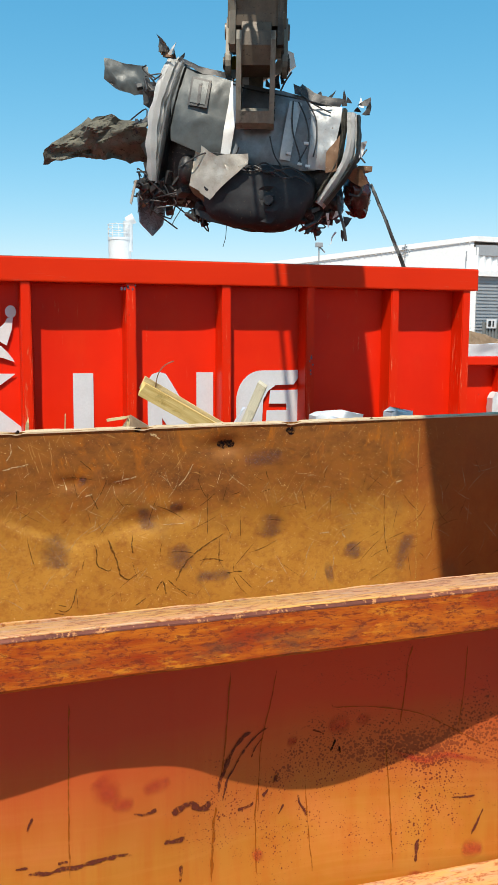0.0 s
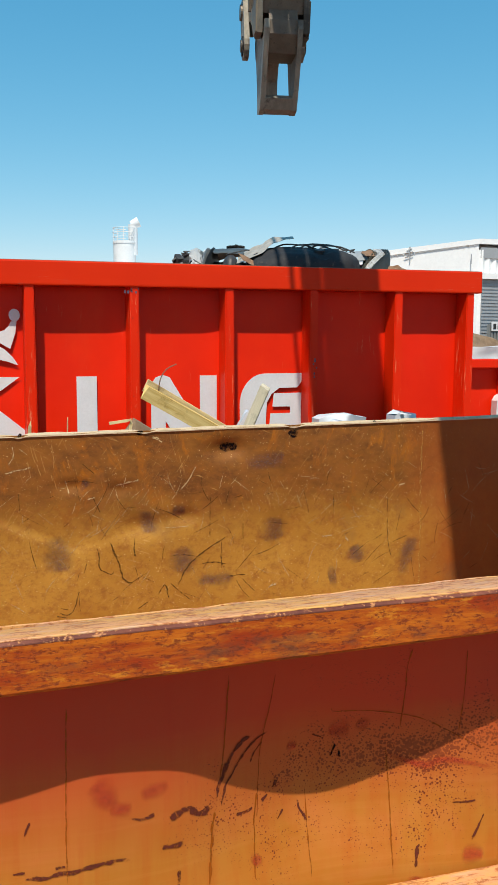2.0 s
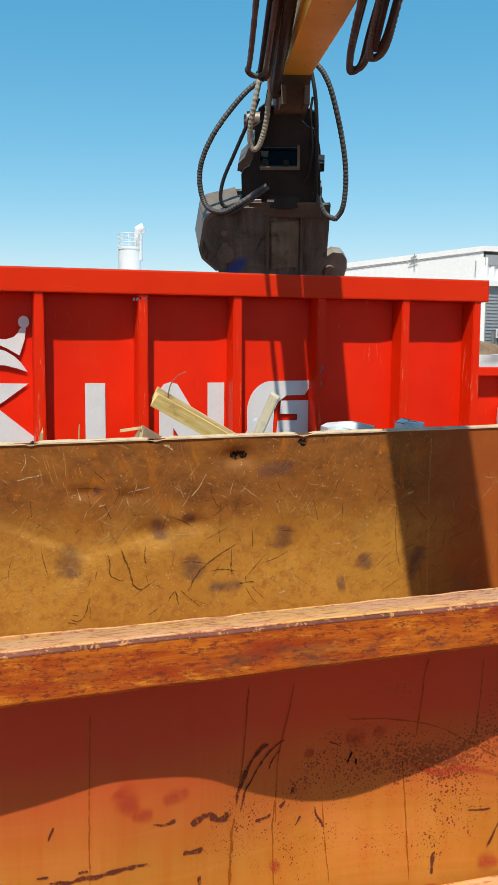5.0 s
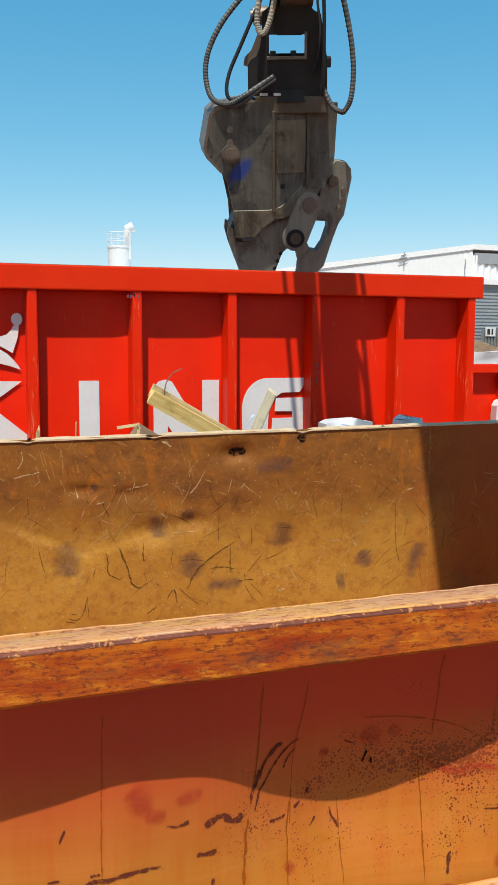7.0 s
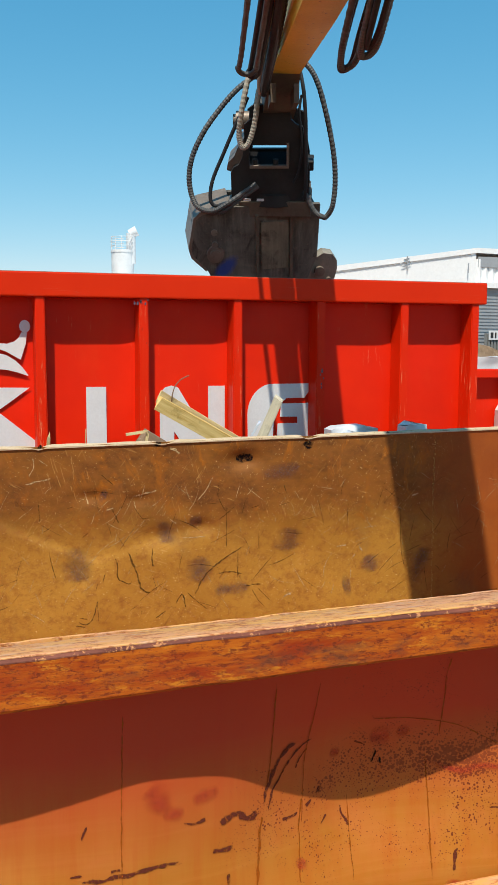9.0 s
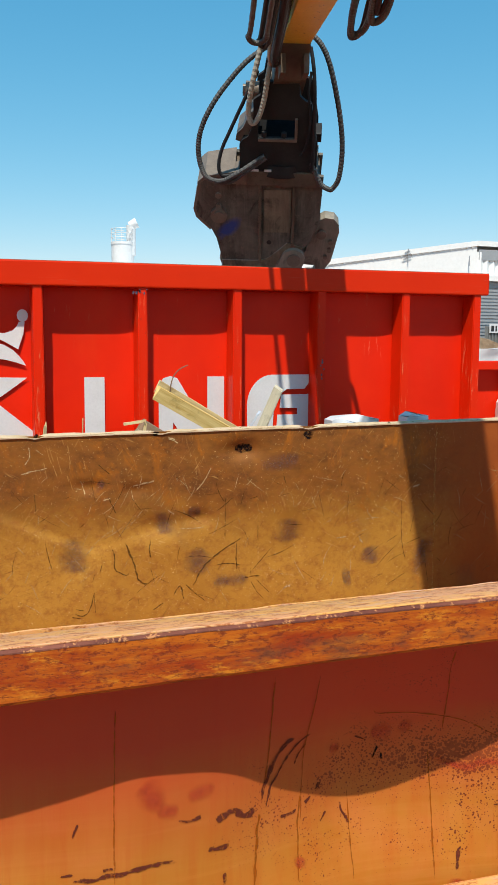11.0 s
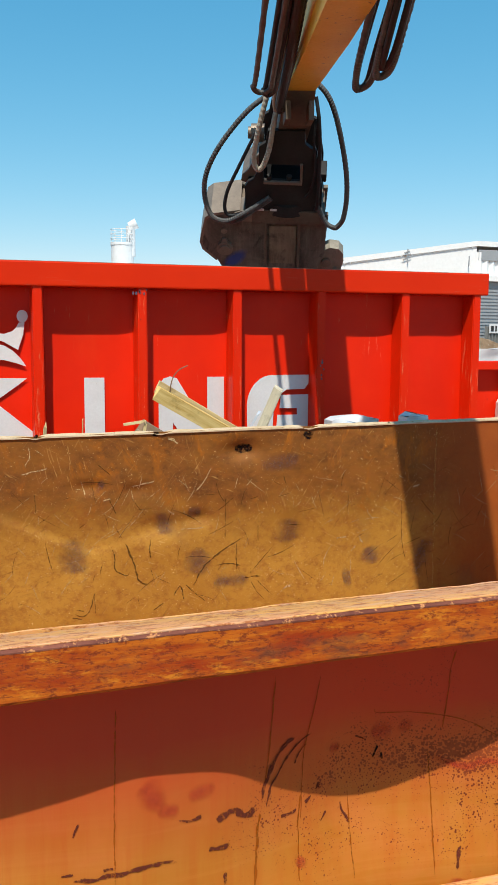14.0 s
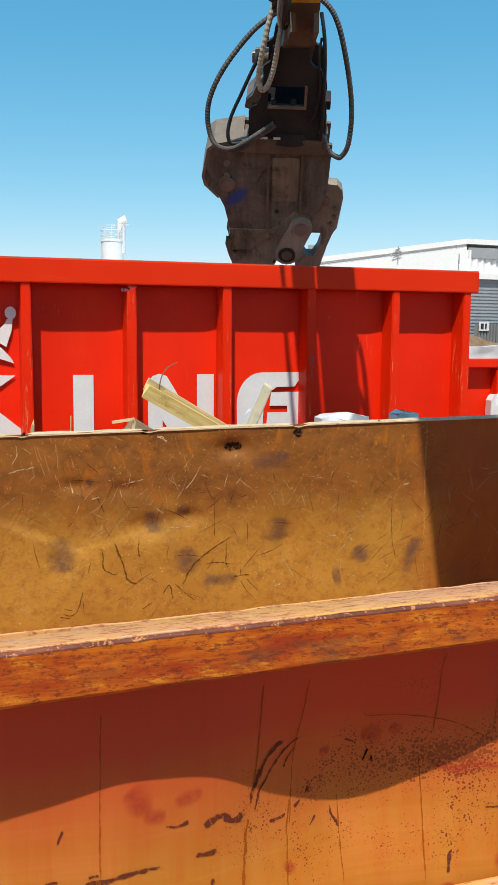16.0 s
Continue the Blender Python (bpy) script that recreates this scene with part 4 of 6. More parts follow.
def red_bin():
    b = thing("hooklift_bin", "tall glossy red steel bin with pressed ribs and white emblem", "skip bin")
    xs = steps(RED_X0, RED_X1 - 0.01, 130)
    sheet("front_wall", xs, steps(0.30, 1.97, 40), red_depth, 0.006, RED, b, "glossy red panel with scuffs")
    part("back_wall", boxes(((RED_X0, 7.20, 0.30), (RED_X1, 7.21, 2.1))), RED, b)
    part("end_wall", boxes(((RED_X1 - 0.012, RED_Y + 0.01, 0.30), (RED_X1, 7.19, 2.1))), RED, b)
    part("end_wall", boxes(((RED_X0, RED_Y + 0.01, 0.30), (RED_X0 + 0.012, 7.19, 2.1))), RED, b)
    part("floor_plate", boxes(((RED_X0, 4.98, 0.24), (RED_X1, 7.2, 0.30))), RUSTY, b)
    for y in (5.4, 6.7):
        part("skid", boxes(((RED_X0, y, 0.0), (RED_X1, y + 0.14, 0.24), 0.01)), RED, b)
    part("rail", boxes(((RED_X0, RED_RAIL_Y, 1.940), (RED_X1, RED_Y + 0.02, 2.104), 0.010)), RED_RAIL, b, "heavy red top rail with scraped edges")
    part("rail_edge", boxes(((RED_X0, RED_RAIL_Y + 0.012, 2.103), (RED_X1, RED_Y, 2.1075), 0.001)), RUSTY, b, "rubbed brown upper edge")
    part("back_rail", boxes(((RED_X0, 7.19, 1.94), (RED_X1, 7.36, 2.10), 0.010)), RED, b)
    for x in RIBS:
        part("rib", rib(x), RED_RIB, b)
    rnd = random.Random(3)
    for x, z, n in ((0.815, 1.925, 7), (0.77, 1.90, 3), (2.14, 1.45, 3), (2.15, 1.32, 3)):
        for k in range(n):
            u, v, s = x + rnd.gauss(0, 0.014), z + rnd.gauss(0, 0.022), rnd.uniform(0.003, 0.009)
            bm = prism(bmesh.new(), [(u - s, v - s), (u + s * 0.2, v - s * 1.6), (u + s, v - s * 0.1), (u + s * 0.3, v + s * 1.5), (u - s * 0.7, v + s)], RED_RAIL_Y + 0.0095, RED_RAIL_Y + 0.0118)
            part("scuff", bm, SCUFF, b)
    # white emblem: bars, a slant, a rounded block, a wedge and a crown arm
    z1, z0 = 1.320, 0.62
    flat(b, "emblem_bar", [(0.418, z0), (0.559, z0), (0.559, z1), (0.418, z1)], "white upright bar")
    flat(b, "emblem_slant", [(0.945, z0), (1.05, z0), (1.05, 0.99), (1.29, z0), (1.431, z0), (1.431, z1), (1.305, z1), (1.305, 0.94), (1.08, 1.31), (1.03, 1.325), (0.98, 1.31), (0.945, 1.26)], "white slanted shape")
    flat(b, "emblem_block", [(1.616, z0)] + arc(1.80, 1.10, 0.193, 0.230, 180, 90, 10) + [(2.138, 1.332), (2.058, 1.224), (1.915, 1.221), (1.853, 1.175), (1.818, 1.112), (1.792, z0)], "white rounded shape with a slanted end")
    flat(b, "emblem_block", [(1.872, 1.181), (2.128, 1.184), (2.130, z0), (1.816, z0), (1.845, 1.031), (2.002, 1.032), (2.001, 1.080), (1.862, 1.082)], "white block with a slot")
    flat(b, "emblem_wedge", [(-0.55, 1.328), (0.031, 1.319), (-0.126, 1.204), (-0.19, 1.16), (0.06, 0.95), (0.06, z0), (-0.55, z0)], "white wedge shape")
    flat(b, "emblem_crown", [(-0.016, 1.70), (0.022, 1.70), (0.012, 1.62), (-0.024, 1.513), (-0.115, 1.566), (-0.20, 1.60), (-0.20, 1.63), (-0.114, 1.622), (-0.06, 1.640), (-0.032, 1.668)], "white crown point")
    flat(b, "emblem_crown", arc(0.008, 1.742, 0.037, 0.043, 0, 345, 18), "white crown ball")
    flat(b, "emblem_crown", [(-0.45, 1.58), (-0.20, 1.565)] + [(-0.116, 1.543), (-0.06, 1.508), (-0.015, 1.462), (0.010, 1.428), (0.026, 1.400), (-0.04, 1.424), (-0.119, 1.444), (-0.45, 1.47)], "white crown base")
    return b


RED_BIN = red_bin()


def small_red_bin():
    b = thing("skip_bin", "low red steel bin heaped with rubble and white sheet", "skip bin")
    y, x0, x1 = 6.35, 4.0, 7.4
    part("front_wall", boxes(((x0, y, 0.2), (x1, y + 0.008, 1.32))), RED, b)
    part("side_wall", boxes(((x0, y + 0.01, 0.2), (x0 + 0.008, y + 2.1, 1.30))), RED, b)
    part("side_wall", boxes(((x1 - 0.008, y + 0.01, 0.2), (x1, y + 2.1, 1.30))), RED, b)
    part("back_wall", boxes(((x0, y + 2.11, 0.2), (x1, y + 2.12, 1.30))), RED, b)
    part("rail", boxes(((x0 - 0.05, y - 0.12, 1.31), (x1 + 0.05, y + 0.02, 1.395), 0.01)), RED, b)
    part("floor_plate", boxes(((x0, y, 0.0), (x1, y + 2.1, 0.2))), RUSTY, b)
    for x in (4.62, 5.4, 6.2):
        part("rib", boxes(((x, y - 0.11, 0.2), (x + 0.08, y + 0.004, 1.288), 0.01)), RED, b)
    return b


small_red_bin()


def heap(name, cx, cy, wx, wy, z0, h, material, label, category, seed):
    bm = bmesh.new()
    n = 26
    grid = [[bm.verts.new((cx + wx * (i / n - 0.5), cy + wy * (j / n - 0.5),
            z0 + h * max(0.0, 1 - (2 * i / n - 1) ** 4) * max(0.0, 1 - (2 * j / n - 1) ** 4) * (0.75 + 0.5 * noise.noise((i * 0.35 + seed, j * 0.35, seed))))) for i in range(n + 1)] for j in range(n + 1)]
    for j in range(n):
        for i in range(n):
            bm.faces.new((grid[j][i], grid[j][i + 1], grid[j + 1][i + 1], grid[j + 1][i]))
    tagged(part(name, bm, material), label, category, kind="stuff")


heap("scrap_heap", 1.2, 3.55, 4.6, 2.2, 0.0, 1.05, SOIL, "brown heap of mixed building rubble", "rubble", 3.0)
heap("scrap_heap", 5.7, 7.4, 3.2, 1.9, 0.2, 1.32, SOIL, "brown rubble heaped in the low red bin", "rubble", 9.0)
heap("scrap_heap", 24.0, 36.0, 14.0, 6.0, 0.0, 1.75, SOIL, "far brown heap of soil", "rubble", 5.0)


def plank(a, b, w, t, material, label, roll=0.0, seed=0):
    """A sawn board from a to b with one broken end."""
    a, b = Vector(a), Vector(b)
    bm = bmesh.new()
    n = 8
    last = None
    ln = (b - a).length
    for i in range(n + 1):
        x = ln * i / n
        ring = []
        for k, (sy, sz) in enumerate(((-1, -1), (1, -1), (1, 1), (-1, 1))):
            e = 0.05 * noise.noise((k * 3.1 + seed, 2.0, 1.0)) if i == n else 0.0
            ring.append(bm.verts.new((x + e, sy * w / 2 + 0.002 * noise.noise((i, k, seed)), sz * t / 2)))
        if last:
            for k in range(4):
                bm.faces.new((last[k], last[(k + 1) % 4], ring[(k + 1) % 4], ring[k]))
        else:
            bm.faces.new(ring)
        last = ring
    bm.faces.new(last)
    bmesh.ops.bevel(bm, geom=[e for e in bm.edges if e.calc_face_angle(0) > 1.0], offset=0.003, segments=1, affect="EDGES")
    m = Matrix.Translation(a) @ (b - a).to_track_quat("X", "Z").to_matrix().to_4x4() @ pose(0, 0, 0, roll)
    return tagged(part("plank", bm, material, at=m), label, "plank", "timber offcuts")


plank((1.52, 3.36, 0.80), (0.62, 3.27, 1.315), 0.075, 0.04, PINE_GOLD, "splintered golden pine board sticking out of the rubble", 78, 1)
plank((1.50, 3.40, 0.83), (0.635, 3.31, 1.345), 0.07, 0.018, PINE, "weathered pine board leaning on another board", 78, 5)
plank((0.91, 2.86, 0.80), (1.115, 2.72, 1.36), 0.105, 0.045, PINE_PALE, "pale sawn pine stud standing in the rubble", 12, 2)
plank((0.84, 2.92, 0.85), (1.06, 2.85, 1.24), 0.03, 0.012, FILM_BLUE, "thin blue-grey batten beside a pine stud", 0, 3)
plank((0.40, 2.60, 0.9), (0.455, 2.60, 1.222), 0.012, 0.012, PINE, "thin splinter of wood", 0, 7)
plank((0.36, 2.62, 1.215), (0.44, 2.60, 1.228), 0.02, 0.012, PINE, "short stick lying across", 0, 8)
plank((-0.005, 2.5, 0.9), (0.01, 2.45, 1.235), 0.012, 0.01, PINE, "thin splinter of wood", 0, 9)
plank((0.155, 2.5, 0.9), (0.165, 2.45, 1.25), 0.004, 0.004, PINE, "stiff dry straw standing upright", 0, 11)


def foam_block(x0, x1, y, z, h, seed, label, material=None):
    outline = [(x0, z - 0.35), (x1, z - 0.35), (x1 - 0.01, z + h * 0.35), (x1 - 0.05, z + h * 0.55), (x1 - 0.09, z + h), (x0 + 0.04, z + h * 0.75), (x0 + 0.005, z + h * 0.3)]
    bm = crumpled(outline, lambda x, zz: 0.0, seed, 0.10, 3, 0.03, 9)
    tagged(part("plastic_sheet", bm, material or FILM_WHITE, at=pose(0, y, 0), smooth=True), label, "plastic sheet", "white packaging")


foam_block(1.38, 1.64, 2.70, 1.19, 0.040, 4, "crumpled white plastic sheet among the rubble")
foam_block(1.42, 1.54, 2.60, 1.18, 0.028, 14, "folded pale blue plastic sheet among the rubble", FILM_BLUE)
foam_block(1.80, 1.92, 2.72, 1.20, 0.040, 6, "small white foam offcut poking up")
foam_block(4.35, 5.2, 6.9, 1.42, 0.10, 8, "white sheet draped on the rubble of the low bin")
foam_block(4.55, 4.75, 6.22, 0.95, 0.12, 18, "torn white sheet hanging on the low bin")


# wire twig above the board
bm = bmesh.new()
tube(bm, [(0.70, 3.3, 1.30), (0.715, 3.3, 1.38), (0.75, 3.3, 1.43), (0.80, 3.3, 1.455)], 0.003, 6, 6)
tagged(part("wire", bm, RUSTY), "bent rusty wire rising from the boards", "wire")


# ---- silo and shed in the distance ----
def silo():
    s = thing("silo", "white steel silo with a railed top and vent", "silo", pose(8.55, 60, 0))
    bm = bmesh.new()
    rod(bm, (0, 0, 0), (0, 0, 7.95), 0.78, seg=32)
    rod(bm, (0, 0, 7.95), (0, 0, 8.12), 0.82, 0.82, 32)
    part("tank", bm, SILO_WHITE, s, smooth=True)
    for z in (8.4, 8.7, 9.0):
        bm = bmesh.new()
        tube(bm, [(0.8 * math.cos(a), 0.8 * math.sin(a), z) for a in steps(1.3, 7.0, 20)], 0.025, 6, 2)
        part("rail", bm, SILO_WHITE, s)
    for a in steps(1.5, 6.9, 9):
        part("post", rod(bmesh.new(), (0.8 * math.cos(a), 0.8 * math.sin(a), 8.1), (0.8 * math.cos(a), 0.8 * math.sin(a), 9.0), 0.025, seg=6), SILO_WHITE, s)
    bm = bmesh.new()
    rod(bm, (0.55, -0.2, 7.2), (0.55, -0.2, 9.25), 0.32, seg=16)
    rod(bm, (0.45, -0.2, 9.2), (0.95, -0.3, 9.45), 0.30, 0.36, 16)
    part("vent", bm, SILO_WHITE, s, smooth=True)


silo()


def shed():
    s = thing("shed", "large white sheet-metal shed with a grey roller door", "shed")
    # a low gable rises to the near corner; a side wall goes on from there
    xa, ya, xb, yb, xc, yc = 6.0, 44.0, 25.7, 42.5, 60.0, 45.5

    def rake(x):
        return 7.05 - 0.143 * max(0.0, xb - x)

    def wall(p, q, pitch, depth, drop):
        bm = bmesh.new()
        d = Vector((q[0] - p[0], q[1] - p[1], 0))
        nrm = Vector((d.y, -d.x, 0)).normalized()
        n = int(d.length / pitch)
        last = None
        for i in range(2 * n + 1):
            pt = Vector((p[0], p[1], 0)) + d * (i / (2 * n)) + nrm * (depth * (i % 2))
            ring = [bm.verts.new((pt.x, pt.y, 0)), bm.verts.new((pt.x, pt.y, rake(pt.x) - drop))]
            if last:
                bm.faces.new((last[0], ring[0], ring[1], last[1]))
            last = ring
        return bm

    part("gable_wall", wall((xa, ya), (xb, yb), 0.3, 0.004, 0.1), SHED_WHITE, s)
    part("side_wall", wall((xb, yb), (xc, yc), 0.42, 0.10, 0.6), SHED_WHITE, s)
    bm = bmesh.new()
    for x0, y0, x1, y1 in ((xa, ya, xb, yb), (xb, yb, xc, yc)):
        lo = [bm.verts.new((x, y - 0.08, rake(x) - h)) for x, y, h in ((x0, y0, 0.28), (x1, y1, 0.28), (x1, y1, 0.0), (x0, y0, 0.0))]
        hi = [bm.verts.new((v.co.x, v.co.y + 0.6 + (30 if k > 1 else 0), v.co.z)) for k, v in enumerate(lo)]
        bm.faces.new(lo)
        for k in range(4):
            bm.faces.new((lo[k], hi[k], hi[(k + 1) % 4], lo[(k + 1) % 4]))
    part("roof", bm, SHED_WHITE, s, "white roof edge and gutter")
    # grey strip that paints the eave's shade along the side wall
    eave_shade = part("eave_shade", boxes(((xb + 0.1, yb - 0.05, 6.0), (xb + 34, yb + 0.3, 6.58))), SHED_GREY, s)
    # ends of the roof sheets under the rake
    first = part("roof_rib", boxes(((-0.03, -0.06, -0.06), (0.03, 0.0, 0.0))), SHED_WHITE, s)
    for i in range(44):
        o = first if i == 0 else new("roof_rib", first.data)
        o.parent = s
        x = xb - 0.3 - i * 0.32
        o.location = (x, ya + (yb - ya) * (x - xa) / (xb - xa) - 0.01, rake(x) - 0.29)
    d = Vector((xc - xb, yc - yb, 0)).normalized()
    nrm = Vector((d.y, -d.x, 0))
    m = Matrix(((d.x, -nrm.x, 0, xb), (d.y, -nrm.y, 0, yb), (0, 0, 1, 0), (0, 0, 0, 1)))
    door = part("roller_door", boxes(((0.15, -0.17, 0.0), (6.0, -0.12, 4.86))), SHED_GREY, s, "grey slatted roller door")
    door.matrix_basis = m
    slat = boxes(((0.15, -0.21, 0.0), (6.0, -0.171, 0.11)))
    first = part("slat", slat, SHED_GREY, door)
    for i in range(24):
        o = first if i == 0 else new("slat", first.data)
        o.parent = door
        o.location = (0, 0, 0.4 + i * 0.185)
    lintel = part("door_hood", boxes(((0.0, -0.42, 4.85), (6.2, -0.12, 5.15))), SHED_WHITE, s)
    lintel.matrix_basis = m
    bm = bmesh.new()
    for i in range(32):
        box(bm, (-0.1 + i * 0.2, -1.2, 0.0), (0.02 + i * 0.2, -1.14, 2.35))
    box(bm, (-0.1, -1.14, 0.0), (6.3, -1.10, 2.3))
    f = tagged(part("fence", bm, FENCE_GREY), "grey corrugated sheet fence before the shed", "fence")
    f.matrix_basis = m
    sg = thing("sign", "small white sign plate with dark bars on a fence", "sign", m)
    part("plate", boxes(((0.1, -1.26, 1.98), (0.75, -1.22, 2.48))), FILM_WHITE, sg)
    part("mark", boxes(((0.2, -1.275, 2.08), (0.38, -1.262, 2.38))), SIGN_BLACK, sg)
    part("mark", boxes(((0.48, -1.275, 2.08), (0.58, -1.262, 2.38))), SIGN_BLACK, sg)
    # floodlight bracket and a small aerial on the gutter
    k = thing("floodlight", "small floodlight on a post at the shed's eaves", "floodlight", pose(16.75, 43.1, -0.55))
    part("post", rod(bmesh.new(), (0, 0, 5.6), (0, 0, 6.8), 0.04, seg=8), SHED_GREY, k)
    part("lamp_head", boxes(((-0.20, -0.15, 6.75), (0.18, 0.1, 7.0), 0.04)), SHED_GREY, k)
    part("arm", rod(bmesh.new(), (0, 0, 6.8), (0.35, 0, 6.5), 0.04, seg=6), SHED_GREY, k)
    a = thing("aerial", "thin twiggy aerial on the shed roof", "aerial", pose(21.6, 42.7, 5.75))
    part("mast", rod(bmesh.new(), (0, 0, 0), (0, 0, 0.75), 0.03, seg=6), SHED_GREY, a)
    for z, w in ((0.35, 0.35), (0.5, 0.28), (0.65, 0.2)):
        part("bar", rod(bmesh.new(), (-w, 0, z - 0.1), (w * 0.6, 0, z), 0.02, seg=6), SHED_GREY, a)
    part("pipe", rod(bmesh.new(), (3.55, -0.35, -0.1), (3.55, -0.35, 0.45), 0.03, seg=6), SHED_GREY, a)


shed()


# ---- excavator: boom, stick, coupler and cutting jaw ----
K = 0.00255


def tool(points):
    """Outline of the tool, from its drawing units to metres below the rotator."""
    return [((u - 415) * K, -(v - 55) * K) for u, v in points]


def disc(u, v, r, y0, y1, bm=None, seg=20):
    (x, z), = tool([(u, v)])
    return rod(bm or bmesh.new(), (x, y0, z), (x, y1, z), r * K, seg=seg)


def capsule(a, b, ra, rb):
    ax, ay, bx, by = *a, *b
    t = math.degrees(math.atan2(by - ay, bx - ax))
    return [(ax + ra * math.cos(radians(q)), ay + ra * math.sin(radians(q))) for q in steps(t + 90, t + 270, 8)] + [(bx + rb * math.cos(radians(q)), by + rb * math.sin(radians(q))) for q in steps(t - 90, t + 90, 8)]


def build_grapple(parent):
    g = new("grapple")
    g.parent = parent
    g["label"] = "massive dusty steel cutting jaw hanging from a rotator"
    body = tool([(245, 45), (150, 62), (128, 78), (105, 185), (112, 215), (160, 268), (178, 310), (196, 400), (200, 500), (265, 508), (300, 470), (345, 440), (395, 435), (440, 470), (500, 350), (522, 325), (553, 245), (560, 55)])
    for y0, y1 in ((-0.215, -0.170), (0.170, 0.215)):
        part("side_plate", prism(bmesh.new(), body, y0, y1, 0.006), SIDE_STEEL, g, "dark oily side plate with a blue smear of spray paint")
    core = tool([(245, 60), (160, 78), (135, 95), (120, 185), (128, 205), (172, 262), (190, 310), (206, 400), (210, 440), (395, 425), (440, 460), (490, 345), (510, 320), (540, 245), (548, 65)])
    part("core", prism(bmesh.new(), core, -0.172, 0.172), BROWN_STEEL, g)
    # wrapper over the shoulder, its sunlit tan put into a paler steel
    part("shoulder_plate", prism(bmesh.new(), tool([(250, 38), (145, 56), (122, 75), (98, 186), (106, 220), (155, 273), (162, 268), (113, 213), (108, 186), (130, 82), (152, 66), (250, 50)]), -0.218, 0.218), WORN_LIT_STEEL, g, "pale shoulder plate, sunlight put into its colour")
    for y0, y1 in ((-0.250, -0.213), (0.213, 0.250)):
        for u, v0, v1 in ((338, 75, 412), (458, 75, 334)):
            part("stiffener", boxes(((tool([(u - 5, 0)])[0][0], y0, tool([(0, v1)])[0][1]), (tool([(u + 5, 0)])[0][0], y1, tool([(0, v0)])[0][1]), 0.004)), BROWN_STEEL, g)
    lower = [(196, 404), (325, 406), (365, 396), (405, 362), (440, 326), (498, 345), (440, 466), (395, 432), (345, 437), (300, 466), (266, 503), (202, 496)]
    for y0, y1 in ((-0.226, -0.213), (0.213, 0.226)):
        part("lower_plate", prism(bmesh.new(), tool(lower), y0, y1, 0.005), LUG_STEEL, g, "dusty doubler plate with a weld along its top")
    # black block in the notch that stands for its shade
    part("notch_shade", prism(bmesh.new(), tool([(222, 496), (262, 494), (262, 512), (226, 510)]), -0.230, -0.150), SCRAP_BLACK, g)
    part("stop_lug", prism(bmesh.new(), tool([(206, 510), (226, 514), (262, 512), (256, 530), (218, 534)]), -0.205, -0.150, 0.006), LUG_STEEL, g, "worn stop lug")
    bm = bmesh.new()
    tube(bm, [(tool([(u, v)])[0][0], -0.217, tool([(u, v)])[0][1]) for u, v in ((196, 404), (260, 405), (325, 406), (365, 396), (405, 362), (440, 326))], 0.007, 6, 10)
    part("weld", bm, JAW_STEEL, g)
    (xa, zt), (xb, zb) = tool([(352, 105)])[0], tool([(450, 280)])[0]
    part("wear_plate", boxes(((xa, -0.226, zb), (xb, -0.214, zt), 0.003)), LUG_STEEL, g, "tan rubbed plate between two stiffeners")
    part("front_plate", boxes(((tool([(116, 0)])[0][0], -0.150, tool([(0, 200)])[0][1]), (tool([(128, 0)])[0][0], 0.150, tool([(0, 95)])[0][1]), 0.004)), WORN_LIT_STEEL, g)
    # fixed lower jaw: two tapering cheeks joined by a toe bar
    jaw = tool([(198, 470), (180, 462), (176, 490), (188, 540), (240, 690), (258, 728), (290, 740), (320, 737), (330, 680), (375, 566), (400, 545), (420, 500), (395, 440), (345, 445), (300, 475), (262, 512), (205, 508)])
    for y0, y1 in ((-0.160, -0.118), (0.118, 0.160)):
        part("cheek", prism(bmesh.new(), jaw, y0, y1, 0.010), JAW_STEEL, g, "worn tapering jaw cheek")
    part("jaw_root", prism(bmesh.new(), tool([(205, 430), (190, 462), (184, 505), (205, 560), (300, 575), (370, 540), (395, 440)]), -0.120, 0.120), BROWN_STEEL, g)
    part("toe_bar", prism(bmesh.new(), tool([(244, 692), (260, 726), (288, 739), (318, 735), (326, 690), (300, 680), (262, 680)]), -0.119, 0.119, 0.004), JAW_STEEL, g, "rubbed toe bar of the jaw")
    for u, v in ((368, 568), (357, 595), (346, 622), (336, 650), (326, 676), (316, 702)):
        part("bolt", disc(u, v, 7, -0.167, -0.158, seg=10), DARK_STEEL, g)
    # pins on the body
    for u, v, r, d in ((190, 208, 30, 0.035), (190, 208, 20, 0.05), (190, 130, 11, 0.02), (372, 325, 9, 0.004)):
        part("pin", disc(u, v, r, -0.215 - d, -0.21), DARK_STEEL if r == 9 else WORN_LIT_STEEL, g)
        part("pin", disc(u, v, r, 0.21, 0.215 + d), TOOL_STEEL, g)
    bm = prism(bmesh.new(), tool(capsule((190, 172), (190, 208), 10, 14)), -0.245, -0.216, 0.003)
    part("pin_lock", bm, WORN_LIT_STEEL, g)
    # link between the two pivots
    for y0, y1 in ((-0.268, -0.222), (0.222, 0.268)):
        part("link", prism(bmesh.new(), tool(capsule((463, 388), (415, 505), 44, 46)), y0, y1, 0.008), JAW_STEEL, g, "rounded link plate")
        s = -1 if y0 < 0 else 1
        part("pin", disc(465, 388, 26, s * 0.262, s * 0.285), WORN_LIT_STEEL, g)
        part("pin", disc(415, 505, 33, s * 0.262, s * 0.278), DARK_STEEL, g)
        part("pin", disc(415, 505, 20, s * 0.27, s * 0.29), BROWN_STEEL, g)
